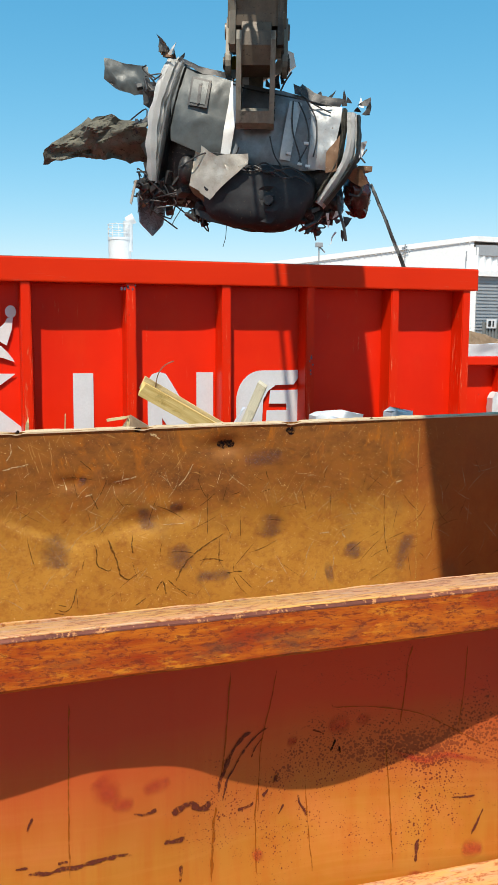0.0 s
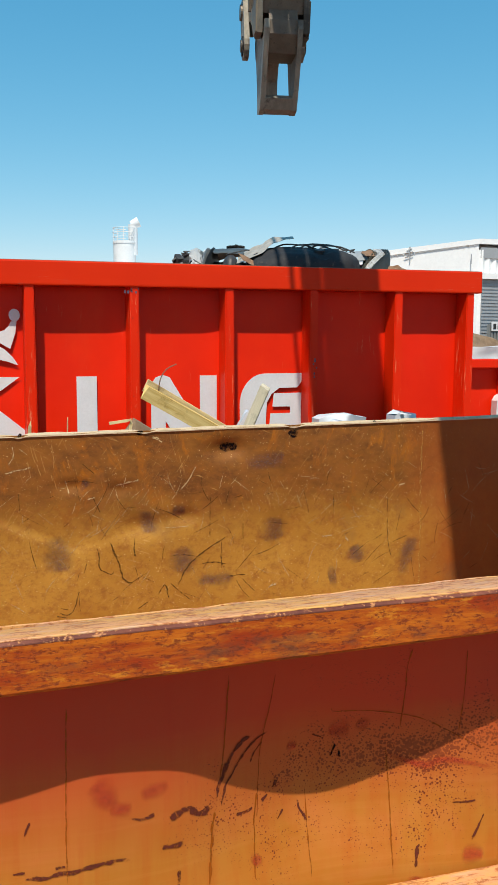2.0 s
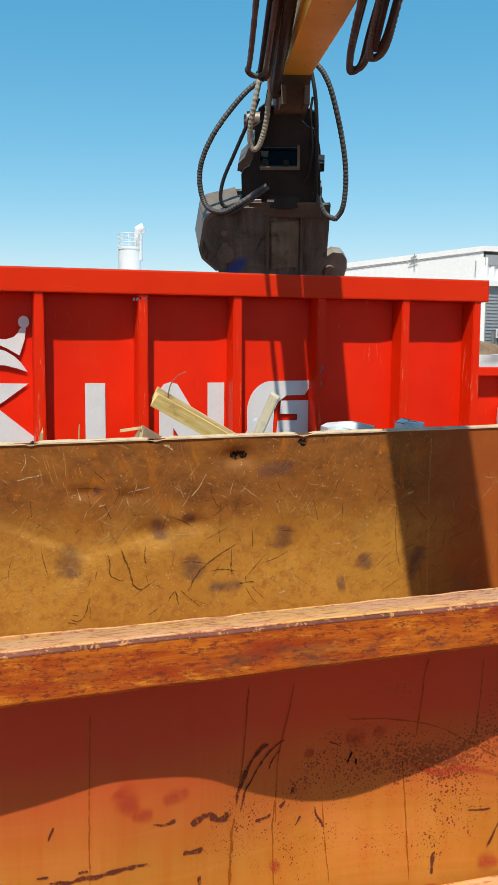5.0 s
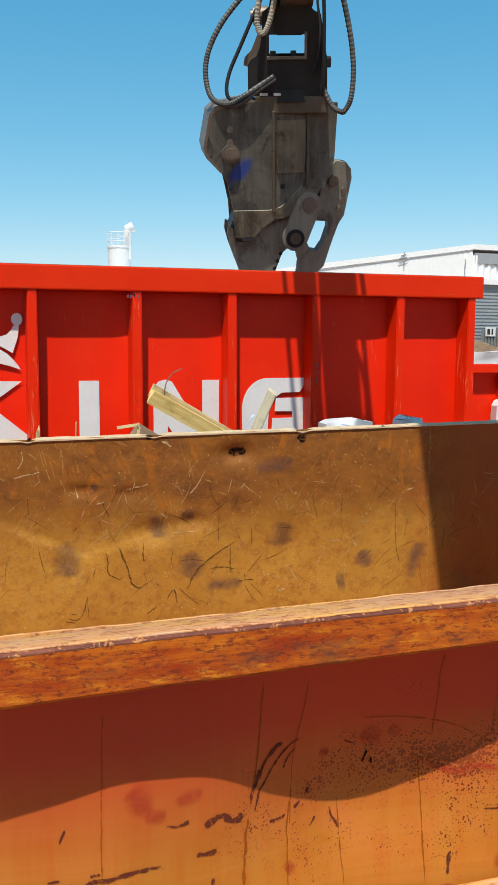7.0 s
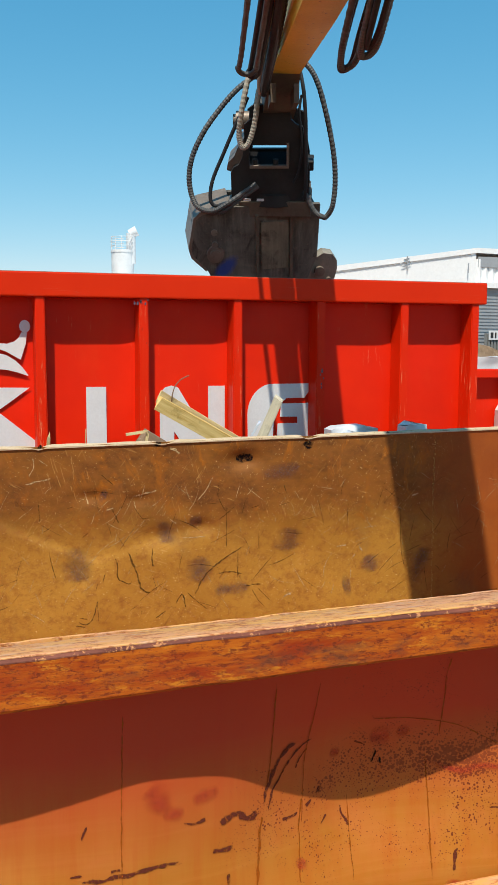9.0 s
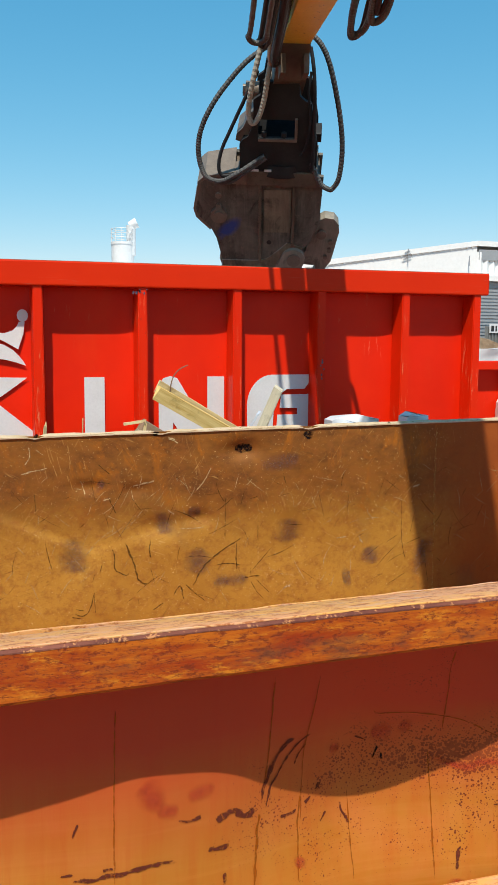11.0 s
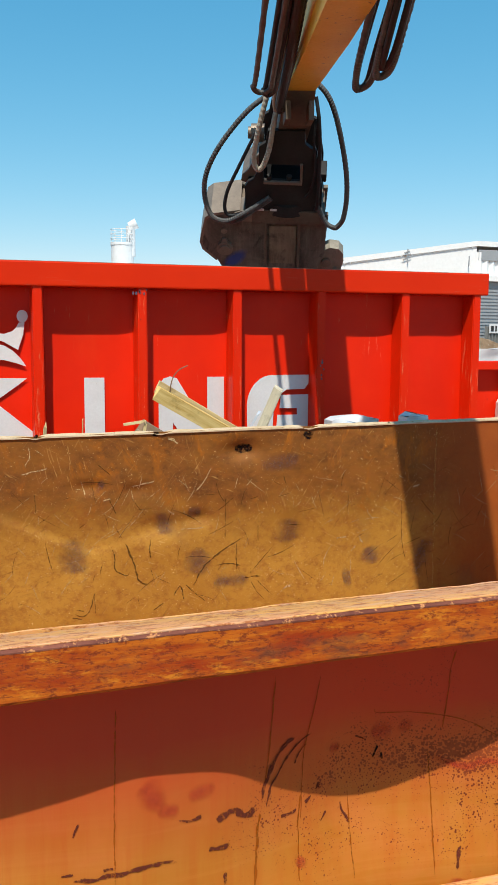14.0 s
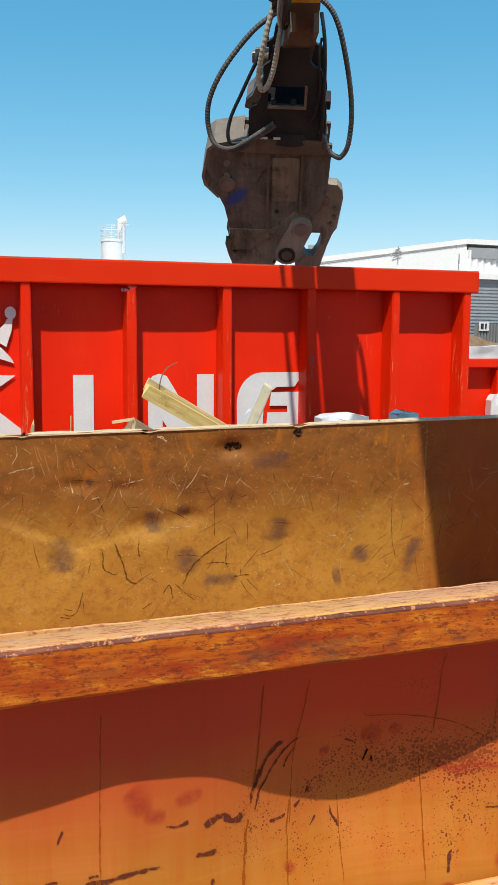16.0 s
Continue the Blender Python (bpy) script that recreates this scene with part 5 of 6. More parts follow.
    # the moving jaw turns on the lower pivot
    hx, hz = tool([(415, 505)])[0]
    j = new("moving_jaw")
    j.parent = g
    outline = [(430, 550), (402, 548), (378, 520), (385, 480), (440, 440), (500, 400), (508, 350), (530, 262), (556, 243), (590, 246), (610, 268), (616, 300), (604, 432), (588, 462), (572, 520), (550, 622), (522, 655), (490, 686), (462, 692), (453, 684), (455, 612), (444, 580)]
    hole = [(484, 456), (545, 456), (549, 480), (536, 535), (518, 568), (494, 566), (466, 522)]
    bm = prism(bmesh.new(), tool(outline), -0.062, 0.062, 0.0, [tool(hole)])
    for v in bm.verts:
        v.co -= Vector((hx, 0, hz))
    me = bpy.data.meshes.new("moving_jaw")
    bmesh.ops.recalc_face_normals(bm, faces=bm.faces)
    bm.to_mesh(me)
    bm.free()
    me.materials.append(JAW_STEEL)
    bpy.data.objects.remove(j)
    j = new("moving_jaw", me)
    j.parent = g
    j["label"] = "hooked moving jaw with an open window"
    parent["jaw_x"], parent["jaw_z"] = hx, hz
    for u, v, r in ((550, 312, 19), (590, 342, 9), (590, 378, 9), (578, 410, 8)):
        bm = disc(u, v, r, -0.092, -0.060, seg=14)
        for w in bm.verts:
            w.co -= Vector((hx, 0, hz))
        o = part("jaw_pin", bm, WORN_LIT_STEEL, g)
        o["jaw"] = 1
    return g, j


def build_coupler(parent):
    c = new("coupler")
    c.parent = parent
    c["label"] = "black greasy rotator head with hose loops"

    def q(u, v, y=0.0):
        return ((u - 395) * K, y, -(v - 370) * K)

    part("flange", boxes((q(276, 398, -0.26), q(520, 345, 0.26), 0.006)), BROWN_STEEL, c, "brown rotator flange")
    part("bearing", rod(bmesh.new(), (0, 0, 0.02), (0, 0, 0.12), 0.29, 0.27, 32), DARK_STEEL, c, smooth=True)
    for y0, y1 in ((-0.24, -0.20), (0.20, 0.24)):
        pts = [(252, 345), (252, 250), (262, 232), (280, 222), (292, 196), (300, 150), (300, 92), (322, 76), (330, 30), (448, 30), (452, 76), (470, 92), (490, 100), (500, 160), (514, 236), (516, 345)]
        hole = [(315, 158), (315, 224), (440, 224), (440, 158)]
        bm = prism(bmesh.new(), [(q(u, v)[0], q(u, v)[2]) for u, v in pts], y0, y1, 0.0, [[(q(u, v)[0], q(u, v)[2]) for u, v in hole]])
        part("side_plate", bm, DARK_STEEL, c)
    part("housing", boxes((q(262, 345, -0.20), q(508, 232, 0.20), 0.01)), GREASE, c, "black rotator housing")
    part("crossbar", boxes((q(330, 156, -0.2), q(452, 108, 0.2), 0.012)), DARK_STEEL, c)
    bm = bmesh.new()
    rod(bm, q(330, 104), q(450, 104), 0.07, seg=20)
    rod(bm, q(345, 150), q(430, 150), 0.035, seg=14)
    part("roller", bm, DARK_STEEL, c, smooth=True)
    # ledges round the opening, their sunlit brightness put into the colour, with two bolts
    part("ledge", boxes((q(316, 232, -0.262), q(446, 222, -0.235), 0.003)), WORN_LIT_STEEL, c, "pale ledge with painted-in sunlight")
    part("ledge", boxes((q(438, 222, -0.262), q(447, 150, -0.235), 0.003)), WORN_LIT_STEEL, c)
    for u in (335, 402):
        part("bolt", rod(bmesh.new(), q(u, 222, -0.22), q(u, 206, -0.22), 0.024, seg=8), DARK_STEEL, c)
    # gusset painted pale for the sun on it, and worn boss, sunny side
    part("gusset", prism(bmesh.new(), [(q(u, v)[0], q(u, v)[2]) for u, v in ((236, 250), (240, 226), (262, 205), (282, 160), (300, 140), (306, 150), (296, 196), (284, 226), (262, 240), (258, 258))], -0.16, 0.16, 0.004), WORN_LIT_STEEL, c, "pale gusset with painted-in sunlight")
    bm = bmesh.new()
    rod(bm, q(268, 104), q(312, 104), 0.075, seg=20)
    rod(bm, q(258, 104), q(270, 104), 0.05, seg=16)
    part("pin", bm, WORN_LIT_STEEL, c, "pale worn hinge boss", smooth=True)
    part("lug", boxes((q(505, 262, -0.1), q(528, 230, 0.1), 0.01)), DARK_STEEL, c)
    part("tag", boxes((q(292, 342, -0.268), q(318, 334, -0.261))), FILM_WHITE, c)
    part("tag", boxes((q(338, 342, -0.268), q(362, 334, -0.261))), FILM_WHITE, c)
    # cast bracket under the hose ends
    part("hose_block", prism(bmesh.new(), [(q(u, v)[0], q(u, v)[2]) for u, v in ((190, 398), (214, 362), (246, 350), (276, 358), (276, 398))], -0.25, -0.05, 0.006), WORN_LIT_STEEL, c, "dusty cast bracket")
    hoses = (
        ("hose", SLEEVE, 0.024, [q(345, -40, 0.05), q(275, 5, 0.0), q(218, 60, -0.06), q(164, 125, -0.14), q(126, 195, -0.2), q(112, 258, -0.25), q(120, 320, -0.3), q(145, 354, -0.35), q(194, 362, -0.36), q(250, 334, -0.34), q(338, 282, -0.27)]),
        ("hose", SLEEVE, 0.018, [q(180, 372, -0.34), q(225, 366, -0.35), q(280, 330, -0.32), q(345, 290, -0.27)]),
        ("hose", RUBBER, 0.016, [q(310, 20, -0.1), q(292, 60, -0.12), q(262, 120, -0.16), q(226, 195, -0.2), q(192, 268, -0.25), q(182, 322, -0.3), q(196, 350, -0.32), q(240, 344, -0.32)]),
        ("hose", SLEEVE, 0.024, [q(470, -90, 0.0), q(510, -60, -0.05), q(540, -8, -0.1), q(570, 90, -0.15), q(592, 190, -0.2), q(600, 275, -0.25), q(594, 350, -0.3), q(576, 388, -0.3), q(562, 392, -0.3), q(532, 374, -0.28), q(496, 310, -0.22)]),
        ("hose", RUBBER, 0.016, [q(478, -60, -0.1), q(492, 0, -0.2), q(500, 105, -0.26), q(502, 290, -0.27), q(496, 335, -0.26)]),
        ("hose", RUBBER, 0.011, [q(484, 10, -0.15), q(478, 60, -0.22), q(488, 150, -0.27), q(478, 240, -0.27), q(460, 280, -0.26)]),
        ("hose", PALE_SLEEVE, 0.024, [q(345, -150, -0.1), q(322, -70, -0.2), q(298, 30, -0.30), q(286, 112, -0.32), q(296, 152, -0.33), q(316, 140, -0.33), q(336, 80, -0.30), q(350, -10, -0.25), q(372, -110, -0.1)]),
    )
    for name, m, r, pts in hoses:
        part(name, tube(bmesh.new(), pts, r, 10, 14, 0.12 if m is not RUBBER else 0.0), m, c, "ribbed hydraulic hose" if m is not RUBBER else "black hydraulic hose", smooth=False)
    return c


STICK_L, BOOM_L = 4.3, 6.6


def build_stick(parent):
    """Stick in its own space: the tip pin at the origin, the boom end along +y, up is z."""
    s = new("stick")
    s.parent = parent
    s["label"] = "dirty yellow excavator stick with hoses along it"

    def beam(stations, bevel):
        bm, last = bmesh.new(), None
        for y, w, z0, z1 in stations:
            ring = [bm.verts.new(p) for p in ((-w / 2, y, z0), (w / 2, y, z0), (w / 2, y, z1), (-w / 2, y, z1))]
            if last:
                for k in range(4):
                    bm.faces.new((last[k], last[(k + 1) % 4], ring[(k + 1) % 4], ring[k]))
            else:
                bm.faces.new(ring)
            last = ring
        bm.faces.new(last)
        bmesh.ops.bevel(bm, geom=[e for e in bm.edges if e.calc_face_angle(0) > 0.8], offset=bevel, segments=2, affect="EDGES")
        return bm

    part("tip", beam([(-0.10, 0.27, -0.13, 0.12), (0.28, 0.26, -0.09, 0.20), (0.72, 0.235, 0.10, 0.44)], 0.015), BROWN_STEEL, s, "greasy brown stick end")
    part("beam", beam([(0.70, 0.225, 0.09, 0.46), (2.4, 0.23, -0.05, 0.56), (3.7, 0.24, -0.12, 0.60), (STICK_L + 0.35, 0.25, -0.06, 0.45)], 0.012), YELLOW, s, "scratched yellow box beam")
    # thin added sheet; its paler yellow paints sunlight on the beam's side
    part("sunlit_side", boxes(((0.116, 0.9, 0.06), (0.128, 3.6, 0.45), 0.004)), PALE_YELLOW, s, "pale yellow side, sunlight put into its colour")
    for x in (-0.11, 0.07):
        part("lug", prism(bmesh.new(), [(x, -0.12), (x + 0.04, -0.12), (x + 0.04, 0.02), (x, 0.02)], 0.46, 0.70, 0.004), BROWN_STEEL, s)
    part("pin", rod(bmesh.new(), (-0.14, 0.0, 0), (0.14, 0.0, 0), 0.06, seg=18), BROWN_STEEL, s)
    part("pin", rod(bmesh.new(), (-0.13, 0.55, 0.14), (0.24, 0.55, 0.14), 0.05, seg=18), DARK_STEEL, s)
    part("rocker", boxes(((0.16, 0.35, 0.12), (0.22, 0.75, 0.48), 0.02)), DARK_STEEL, s)
    part("bucket_cylinder", rod(bmesh.new(), (0, 0.6, 0.52), (0, 2.6, 0.72), 0.075, seg=18), DARK_STEEL, s)
    part("boss", rod(bmesh.new(), (-0.16, STICK_L - 0.35, 0.0), (0.16, STICK_L - 0.35, 0.0), 0.15, seg=22), YELLOW, s, "round yellow pivot boss")
    part("sensor", boxes(((0.20, 2.05, 0.05), (0.225, 2.10, 0.10), 0.004)), MAROON, s)
    # hoses on the sunny side; local +x is to the viewer's left
    for i, (x, r, m, sag) in enumerate(((0.175, 0.026, RUBBER, 0.02), (0.20, 0.030, RUBBER, 0.05), (0.235, 0.020, PALE_SLEEVE, 0.02), (0.185, 0.026, SLEEVE, -0.08))):
        pts = [(x - 0.06, 0.35 + 0.1 * i, 0.02 - 0.02 * i), (x - 0.03, 0.9, 0.02 - sag), (x - 0.02, 1.8, 0.06 - sag), (x, 2.8, 0.15 - sag), (x + 0.01, STICK_L, 0.36)]
        part("hose", tube(bmesh.new(), pts, r, 10, 26, 0.14 if m is not RUBBER or i == 0 else 0.0), m, s, "hydraulic hose")
    # loops that hang beside the beam: down on one side, up on the other
    for x, gap, low, high, drop, r, m in ((0.38, 0.11, 1.35, 4.3, 0.08, 0.019, SLEEVE), (0.30, 0.06, 1.15, 4.3, 0.05, 0.017, RUBBER), (-0.13, 0.10, 2.40, 4.0, 0.29, 0.020, SLEEVE), (-0.16, 0.08, 2.20, 4.0, 0.25, 0.020, RUBBER), (-0.20, 0.09, 2.65, 4.0, 0.29, 0.021, SLEEVE), (-0.22, 0.05, 2.75, 4.0, 0.27, 0.017, RUBBER)):
        side = 1 if x > 0 else -1
        a, b = x, x - gap
        pts = [(a, high, 0.30), (a, low + 0.45, -drop * 0.45), (a + 0.01 * side, low + 0.12, -drop * 0.92), ((a + b) / 2, low, -drop), (b, low + 0.12, -drop * 0.92), (b, low + 0.45, -drop * 0.45), (b, high, 0.30)]
        part("hose", tube(bmesh.new(), pts, r, 10, 22, 0.14 if m is SLEEVE else 0.0), m, s, "hanging loop of hydraulic hose")
    return s


def build_boom(parent):
    """Boom in its own space: the stick pivot at the origin, the machine along +y."""
    b = new("boom")
    b.parent = parent
    bm, last = bmesh.new(), None
    for t in steps(0, 1, 14):
        y, w = BOOM_L * t - 0.3, 0.30
        mid = 0.15 + 0.95 * math.sin(math.pi * min(1.0, t * 1.05)) ** 1.1
        hgt = 0.20 + 0.22 * math.sin(math.pi * t)
        ring = [bm.verts.new(p) for p in ((-w / 2, y, mid - hgt), (w / 2, y, mid - hgt), (w / 2, y, mid + hgt), (-w / 2, y, mid + hgt))]
        if last:
            for k in range(4):
                bm.faces.new((last[k], last[(k + 1) % 4], ring[(k + 1) % 4], ring[k]))
        else:
            bm.faces.new(ring)
        last = ring
    bm.faces.new(last)
    bmesh.ops.bevel(bm, geom=[e for e in bm.edges if e.calc_face_angle(0) > 1.0], offset=0.015, segments=2, affect="EDGES")
    part("beam", bm, YELLOW, b, "yellow boom beam")
    part("stick_cylinder", rod(bmesh.new(), (0, 0.3, 0.75), (0, 2.9, 1.55), 0.09, seg=16), DARK_STEEL, b)
    return b


EXCAVATOR = thing("excavator", "yellow tracked excavator with a long arm and cutting jaw", "excavator")
GRAB, JAW = build_grapple(EXCAVATOR)
COUPLER = build_coupler(EXCAVATOR)
STICK = build_stick(EXCAVATOR)
BOOM = build_boom(EXCAVATOR)
BOOM_FOOT = Vector((0.15, -5.6, 2.3))


def machine():
    """The carrier on which the boom stands, behind the viewer."""
    x, y = 0.15, -6.6
    part("house", boxes(((x - 1.4, y - 2.6, 1.05), (x + 1.4, y + 1.0, 2.3), 0.08)), YELLOW, EXCAVATOR)
    part("turntable", rod(bmesh.new(), (x, y - 0.4, 0.75), (x, y - 0.4, 1.06), 0.7, seg=28), DARK_STEEL, EXCAVATOR)
    part("undercarriage", boxes(((x - 1.0, y - 1.4, 0.45), (x + 1.0, y + 0.6, 0.76), 0.04)), DARK_STEEL, EXCAVATOR)
    for side in (-1, 1):
        part("track", boxes(((x + side * 1.35 - 0.3, y - 2.6, 0.0), (x + side * 1.35 + 0.3, y + 1.7, 0.9), 0.25)), DARK_STEEL, EXCAVATOR)
    part("boom_mount", boxes(((x - 0.35, y + 0.6, 1.6), (x + 0.35, y + 1.25, 2.5), 0.05)), DARK_STEEL, EXCAVATOR)


machine()


# ---- the torn car body that is dropped into the red bin ----
def car_wreck():
    w = thing("car_wreck", "torn white car body with black fuel tank and loose wiring", "car wreck")
    S = 0.0031

    def p(u, v):
        return ((u - 690) * S, (291 - v) * S)

    def outline(*pts):
        return [p(u, v) for u, v in pts]

    def drum(x, z):
        """Depth of the rolled-up floor: a barrel that bulges to the viewer."""
        return -0.52 * math.sqrt(max(0.02, 1 - (z / 0.80) ** 2)) - 0.02 * math.sin(x * 9)

    def skin(name, pts, seed, m, lift=0.0, rough=0.02, label="", cuts=4, thick=0.006, scale=5.0):
        part(name, crumpled(outline(*pts), lambda x, z: drum(x, z) - lift, seed, thick, cuts, rough, scale), m, w, label, smooth=True)

    part("underbody", crumpled(outline((430, 75), (600, 110), (860, 130), (955, 160), (950, 320), (900, 440), (840, 480), (600, 480), (500, 460), (425, 430), (415, 250)), lambda x, z: drum(x, z) + 0.14, 31, 0.01, 4, 0.06, 4.0), SCRAP_BLACK, w, "dark torn underbody", smooth=True)
    skin("floor_pan", [(450, 78), (520, 95), (610, 110), (612, 330), (560, 335), (455, 305), (440, 200)], 1, FLOOR_PAN, 0.02, 0.02, "dark grey pressed floor pan")
    # recess as raised sheets, the shade of its rim and slot in black
    skin("pan_recess", [(490, 112), (548, 118), (548, 202), (490, 198)], 3, SCRAP_BLACK, 0.055, 0.006)
    skin("pan_recess", [(496, 120), (541, 125), (541, 193), (496, 190)], 3, FLOOR_PAN, 0.062, 0.006)
    part("pan_slot", crumpled(outline((514, 135), (524, 130), (526, 190), (518, 195)), lambda x, z: drum(x, z) - 0.072, 3, 0.004, 1, 0.004), SCRAP_BLACK, w)
    skin("floor_rail", [(604, 112), (640, 118), (636, 200), (632, 325), (606, 325)], 2, BODY_WHITE, 0.06, 0.025, "pale pressed floor rail")
    skin("centre_pan", [(630, 110), (850, 130), (880, 335), (760, 350), (630, 335)], 4, PAN_MID, 0.0, 0.035, "pale grey floor with wiring")
    skin("centre_pan", [(780, 150), (815, 150), (805, 320), (775, 320)], 5, PAN_LIGHT, 0.05, 0.012, "raised floor rail")
    skin("rear_pan", [(840, 150), (930, 150), (930, 330), (860, 335)], 6, PAN_LIGHT, 0.03, 0.04, "crushed pale rear panel")
    skin("rust_patch", [(905, 285), (935, 230), (940, 330), (910, 340)], 16, RUSTY, 0.06, 0.03)
    skin("roof_edge", [(440, 50), (500, 72), (600, 95), (615, 108), (520, 98), (445, 70)], 7, SCRAP_BLACK, 0.03, 0.05, "torn black upper edge", 4)
    skin("roof_edge", [(780, 95), (830, 110), (935, 130), (920, 150), (850, 140), (790, 128)], 8, SCRAP_BLACK, 0.03, 0.05, "torn black upper edge", 4)
    skin("roof_edge", [(800, 80), (850, 108), (930, 128), (840, 125), (790, 110)], 21, FLOOR_PAN, -0.1, 0.05, "bent grey roof sheet", 4)
    skin("roof_edge", [(575, 60), (650, 55), (660, 100), (580, 92)], 9, BODY_WHITE, -0.05, 0.05, "crumpled white sheet")

    # fuel tank
    bm = bmesh.new()
    bmesh.ops.create_icosphere(bm, subdivisions=4, radius=1.0)
    cx, cz = p(720, 430)
    for v in bm.verts:
        x, y, z = v.co
        f = (abs(x) ** 3.6 + abs(y) ** 3.6 + abs(z) ** 3.6) ** (-1 / 3.6)
        x, y, z = x * f, y * f, z * f
        taper = 1.0 - 0.22 * max(0.0, -z)
        v.co = Vector((cx + x * 0.52 * taper, -0.36 + y * 0.33, cz + z * 0.30 + 0.02 * x)) + noise.noise_vector((x * 2, y * 2, z * 2)) * 0.035 + noise.noise_vector((x * 7, y * 7, z * 7)) * 0.008
        v.co.y += 0.05 * bump2(v.co.x, 0, p(762, 0)[0], 0, 0.035, 1.0)
        v.co.y += 0.03 * bump2(v.co.x, v.co.z, p(762, 0)[0], p(0, 440)[1], 0.07, 0.05)
    tank = part("fuel_tank", bm, TANK_BLACK, w, "dusty black plastic fuel tank", smooth=True)
    (tx, tz), = outline((762, 440))
    part("tank_boss", rod(bmesh.new(), (tx, -0.70, tz), (tx, -0.60, tz), 0.045, seg=14), SCRAP_BLACK, tank)
    part("tank_flange", crumpled(outline((545, 490), (600, 500), (700, 505), (840, 480), (845, 490), (720, 520), (710, 532), (590, 522), (550, 505)), lambda x, z: -0.42, 11, 0.02, 3, 0.02), SCRAP_BLACK, tank)
    part("heat_shield", crumpled(outline((526, 322), (545, 308), (600, 335), (690, 320), (694, 350), (640, 405), (612, 440), (592, 462), (560, 445), (524, 425)), lambda x, z: -0.52 - 0.23 * min(1.0, max(0.0, (x + 0.5) / 0.32)), 12, 0.004, 4, 0.03, 7.0), SILVER, w, "crinkled silver heat shield", smooth=True)
    skin("shield_tail", [(527, 425), (570, 445), (600, 465), (585, 475), (540, 450)], 13, RUSTY, 0.15, 0.03)
    bm = bmesh.new()
    cx, cz = p(505, 378)
    bmesh.ops.create_uvsphere(bm, u_segments=18, v_segments=12, radius=1.0)
    for v in bm.verts:
        v.co = Vector((cx + v.co.x * 0.08, -0.42 + v.co.y * 0.16, cz + v.co.z * 0.14))
    part("muffler", bm, SCRAP_BLACK, w, smooth=True)

    # wheel-arch rims: flanged arcs at both ends of the drum
    def rim(name, top, mid, low, width, m, label, seed):
        bm, last = bmesh.new(), None
        a, b, c = (Vector((p(*q)[0], 0, p(*q)[1])) for q in (top, mid, low))
        line = smooth_line([a, b, c], 16)
        for i, q in enumerate(line):
            d = (line[min(i + 1, len(line) - 1)] - line[max(i - 1, 0)]).normalized()
            side = Vector((d.z, 0, -d.x))
            if side.x < 0:
                side = -side
            y = drum(q.x, q.z) - 0.03 + 0.01 * noise.noise((i * 0.4, seed, 0))
            wd = width * (0.9 + 0.25 * noise.noise((i * 0.3, seed, 2)))
            ring = [bm.verts.new(q + side * k * wd + Vector((0, y + dy, 0))) for k, dy in ((-0.5, 0.25), (-0.5, 0.0), (-0.1, -0.03), (0.3, 0.0), (0.34, 0.05), (0.5, 0.06), (0.5, 0.25))]
            if last:
                for k in range(6):
                    bm.faces.new((last[k], last[k + 1], ring[k + 1], ring[k]))
            last = ring
        bmesh.ops.solidify(bm, geom=bm.faces[:], thickness=0.006)
        part(name, bm, m, w, label, smooth=True)

    rim("sill", (418, 60), (398, 250), (412, 425), 0.13, BODY_WHITE, "bent white sill", 1)
    rim("sill_flange", (450, 62), (432, 250), (425, 430), 0.06, PAN_LIGHT, "grey sill flange", 2)
    rim("sill_flange", (462, 80), (448, 250), (430, 420), 0.03, SCRAP_BLACK, "", 3)
    rim("sill", (960, 160), (968, 290), (905, 430), 0.10, BODY_WHITE, "bent pale sill", 4)
    rim("sill_flange", (938, 150), (942, 290), (890, 425), 0.05, CARPET, "dusty sill flange", 5)
    rim("sill_flange", (980, 165), (990, 290), (920, 425), 0.04, FLOOR_PAN, "grey sill flange", 6)

    # dark suspension and scrap under the sill ends
    rnd = random.Random(7)
    for u, v, n, spread, m in ((440, 450, 46, 60, SCRAP_BLACK), (395, 430, 24, 45, SCRAP_BLACK), (860, 450, 34, 50, SCRAP_BLACK), (560, 500, 14, 40, SCRAP_BLACK), (990, 300, 10, 30, SCRAP_BLACK), (345, 265, 8, 25, SCRAP_BLACK), (885, 495, 8, 16, SCRAP_BLACK), (360, 150, 8, 30, SCRAP_BLACK)):
        bm = bmesh.new()
        for _ in range(n):
            x, z = p(u + rnd.gauss(0, spread * 0.5), v + rnd.gauss(0, spread * 0.35))
            s = Vector((rnd.uniform(0.012, 0.075), rnd.uniform(0.012, 0.06), rnd.uniform(0.006, 0.032)))
            m4 = Matrix.Translation((x, rnd.uniform(-0.45, -0.1), z)) @ Euler((rnd.uniform(-1, 1), rnd.uniform(-1.5, 1.5), rnd.uniform(-1, 1))).to_matrix().to_4x4()
            box(bm, -s, s, 0.008, m4)
        for _ in range(n // 2):
            a = Vector((*p(u + rnd.gauss(0, spread * 0.5), 0)[:1], rnd.uniform(-0.45, -0.1), p(0, v + rnd.gauss(0, spread * 0.4))[1]))
            tube(bm, [a, a + Vector((rnd.gauss(0, 0.08), 0, rnd.gauss(0, 0.08))), a + Vector((rnd.gauss(0, 0.10), rnd.gauss(0, 0.1), rnd.gauss(-0.04, 0.09)))], 0.007, 6, 5)
        tagged(part("scrap", bm, m, w, "tangle of broken black parts" if m is SCRAP_BLACK else "bright broken bracket"), kind="stuff")
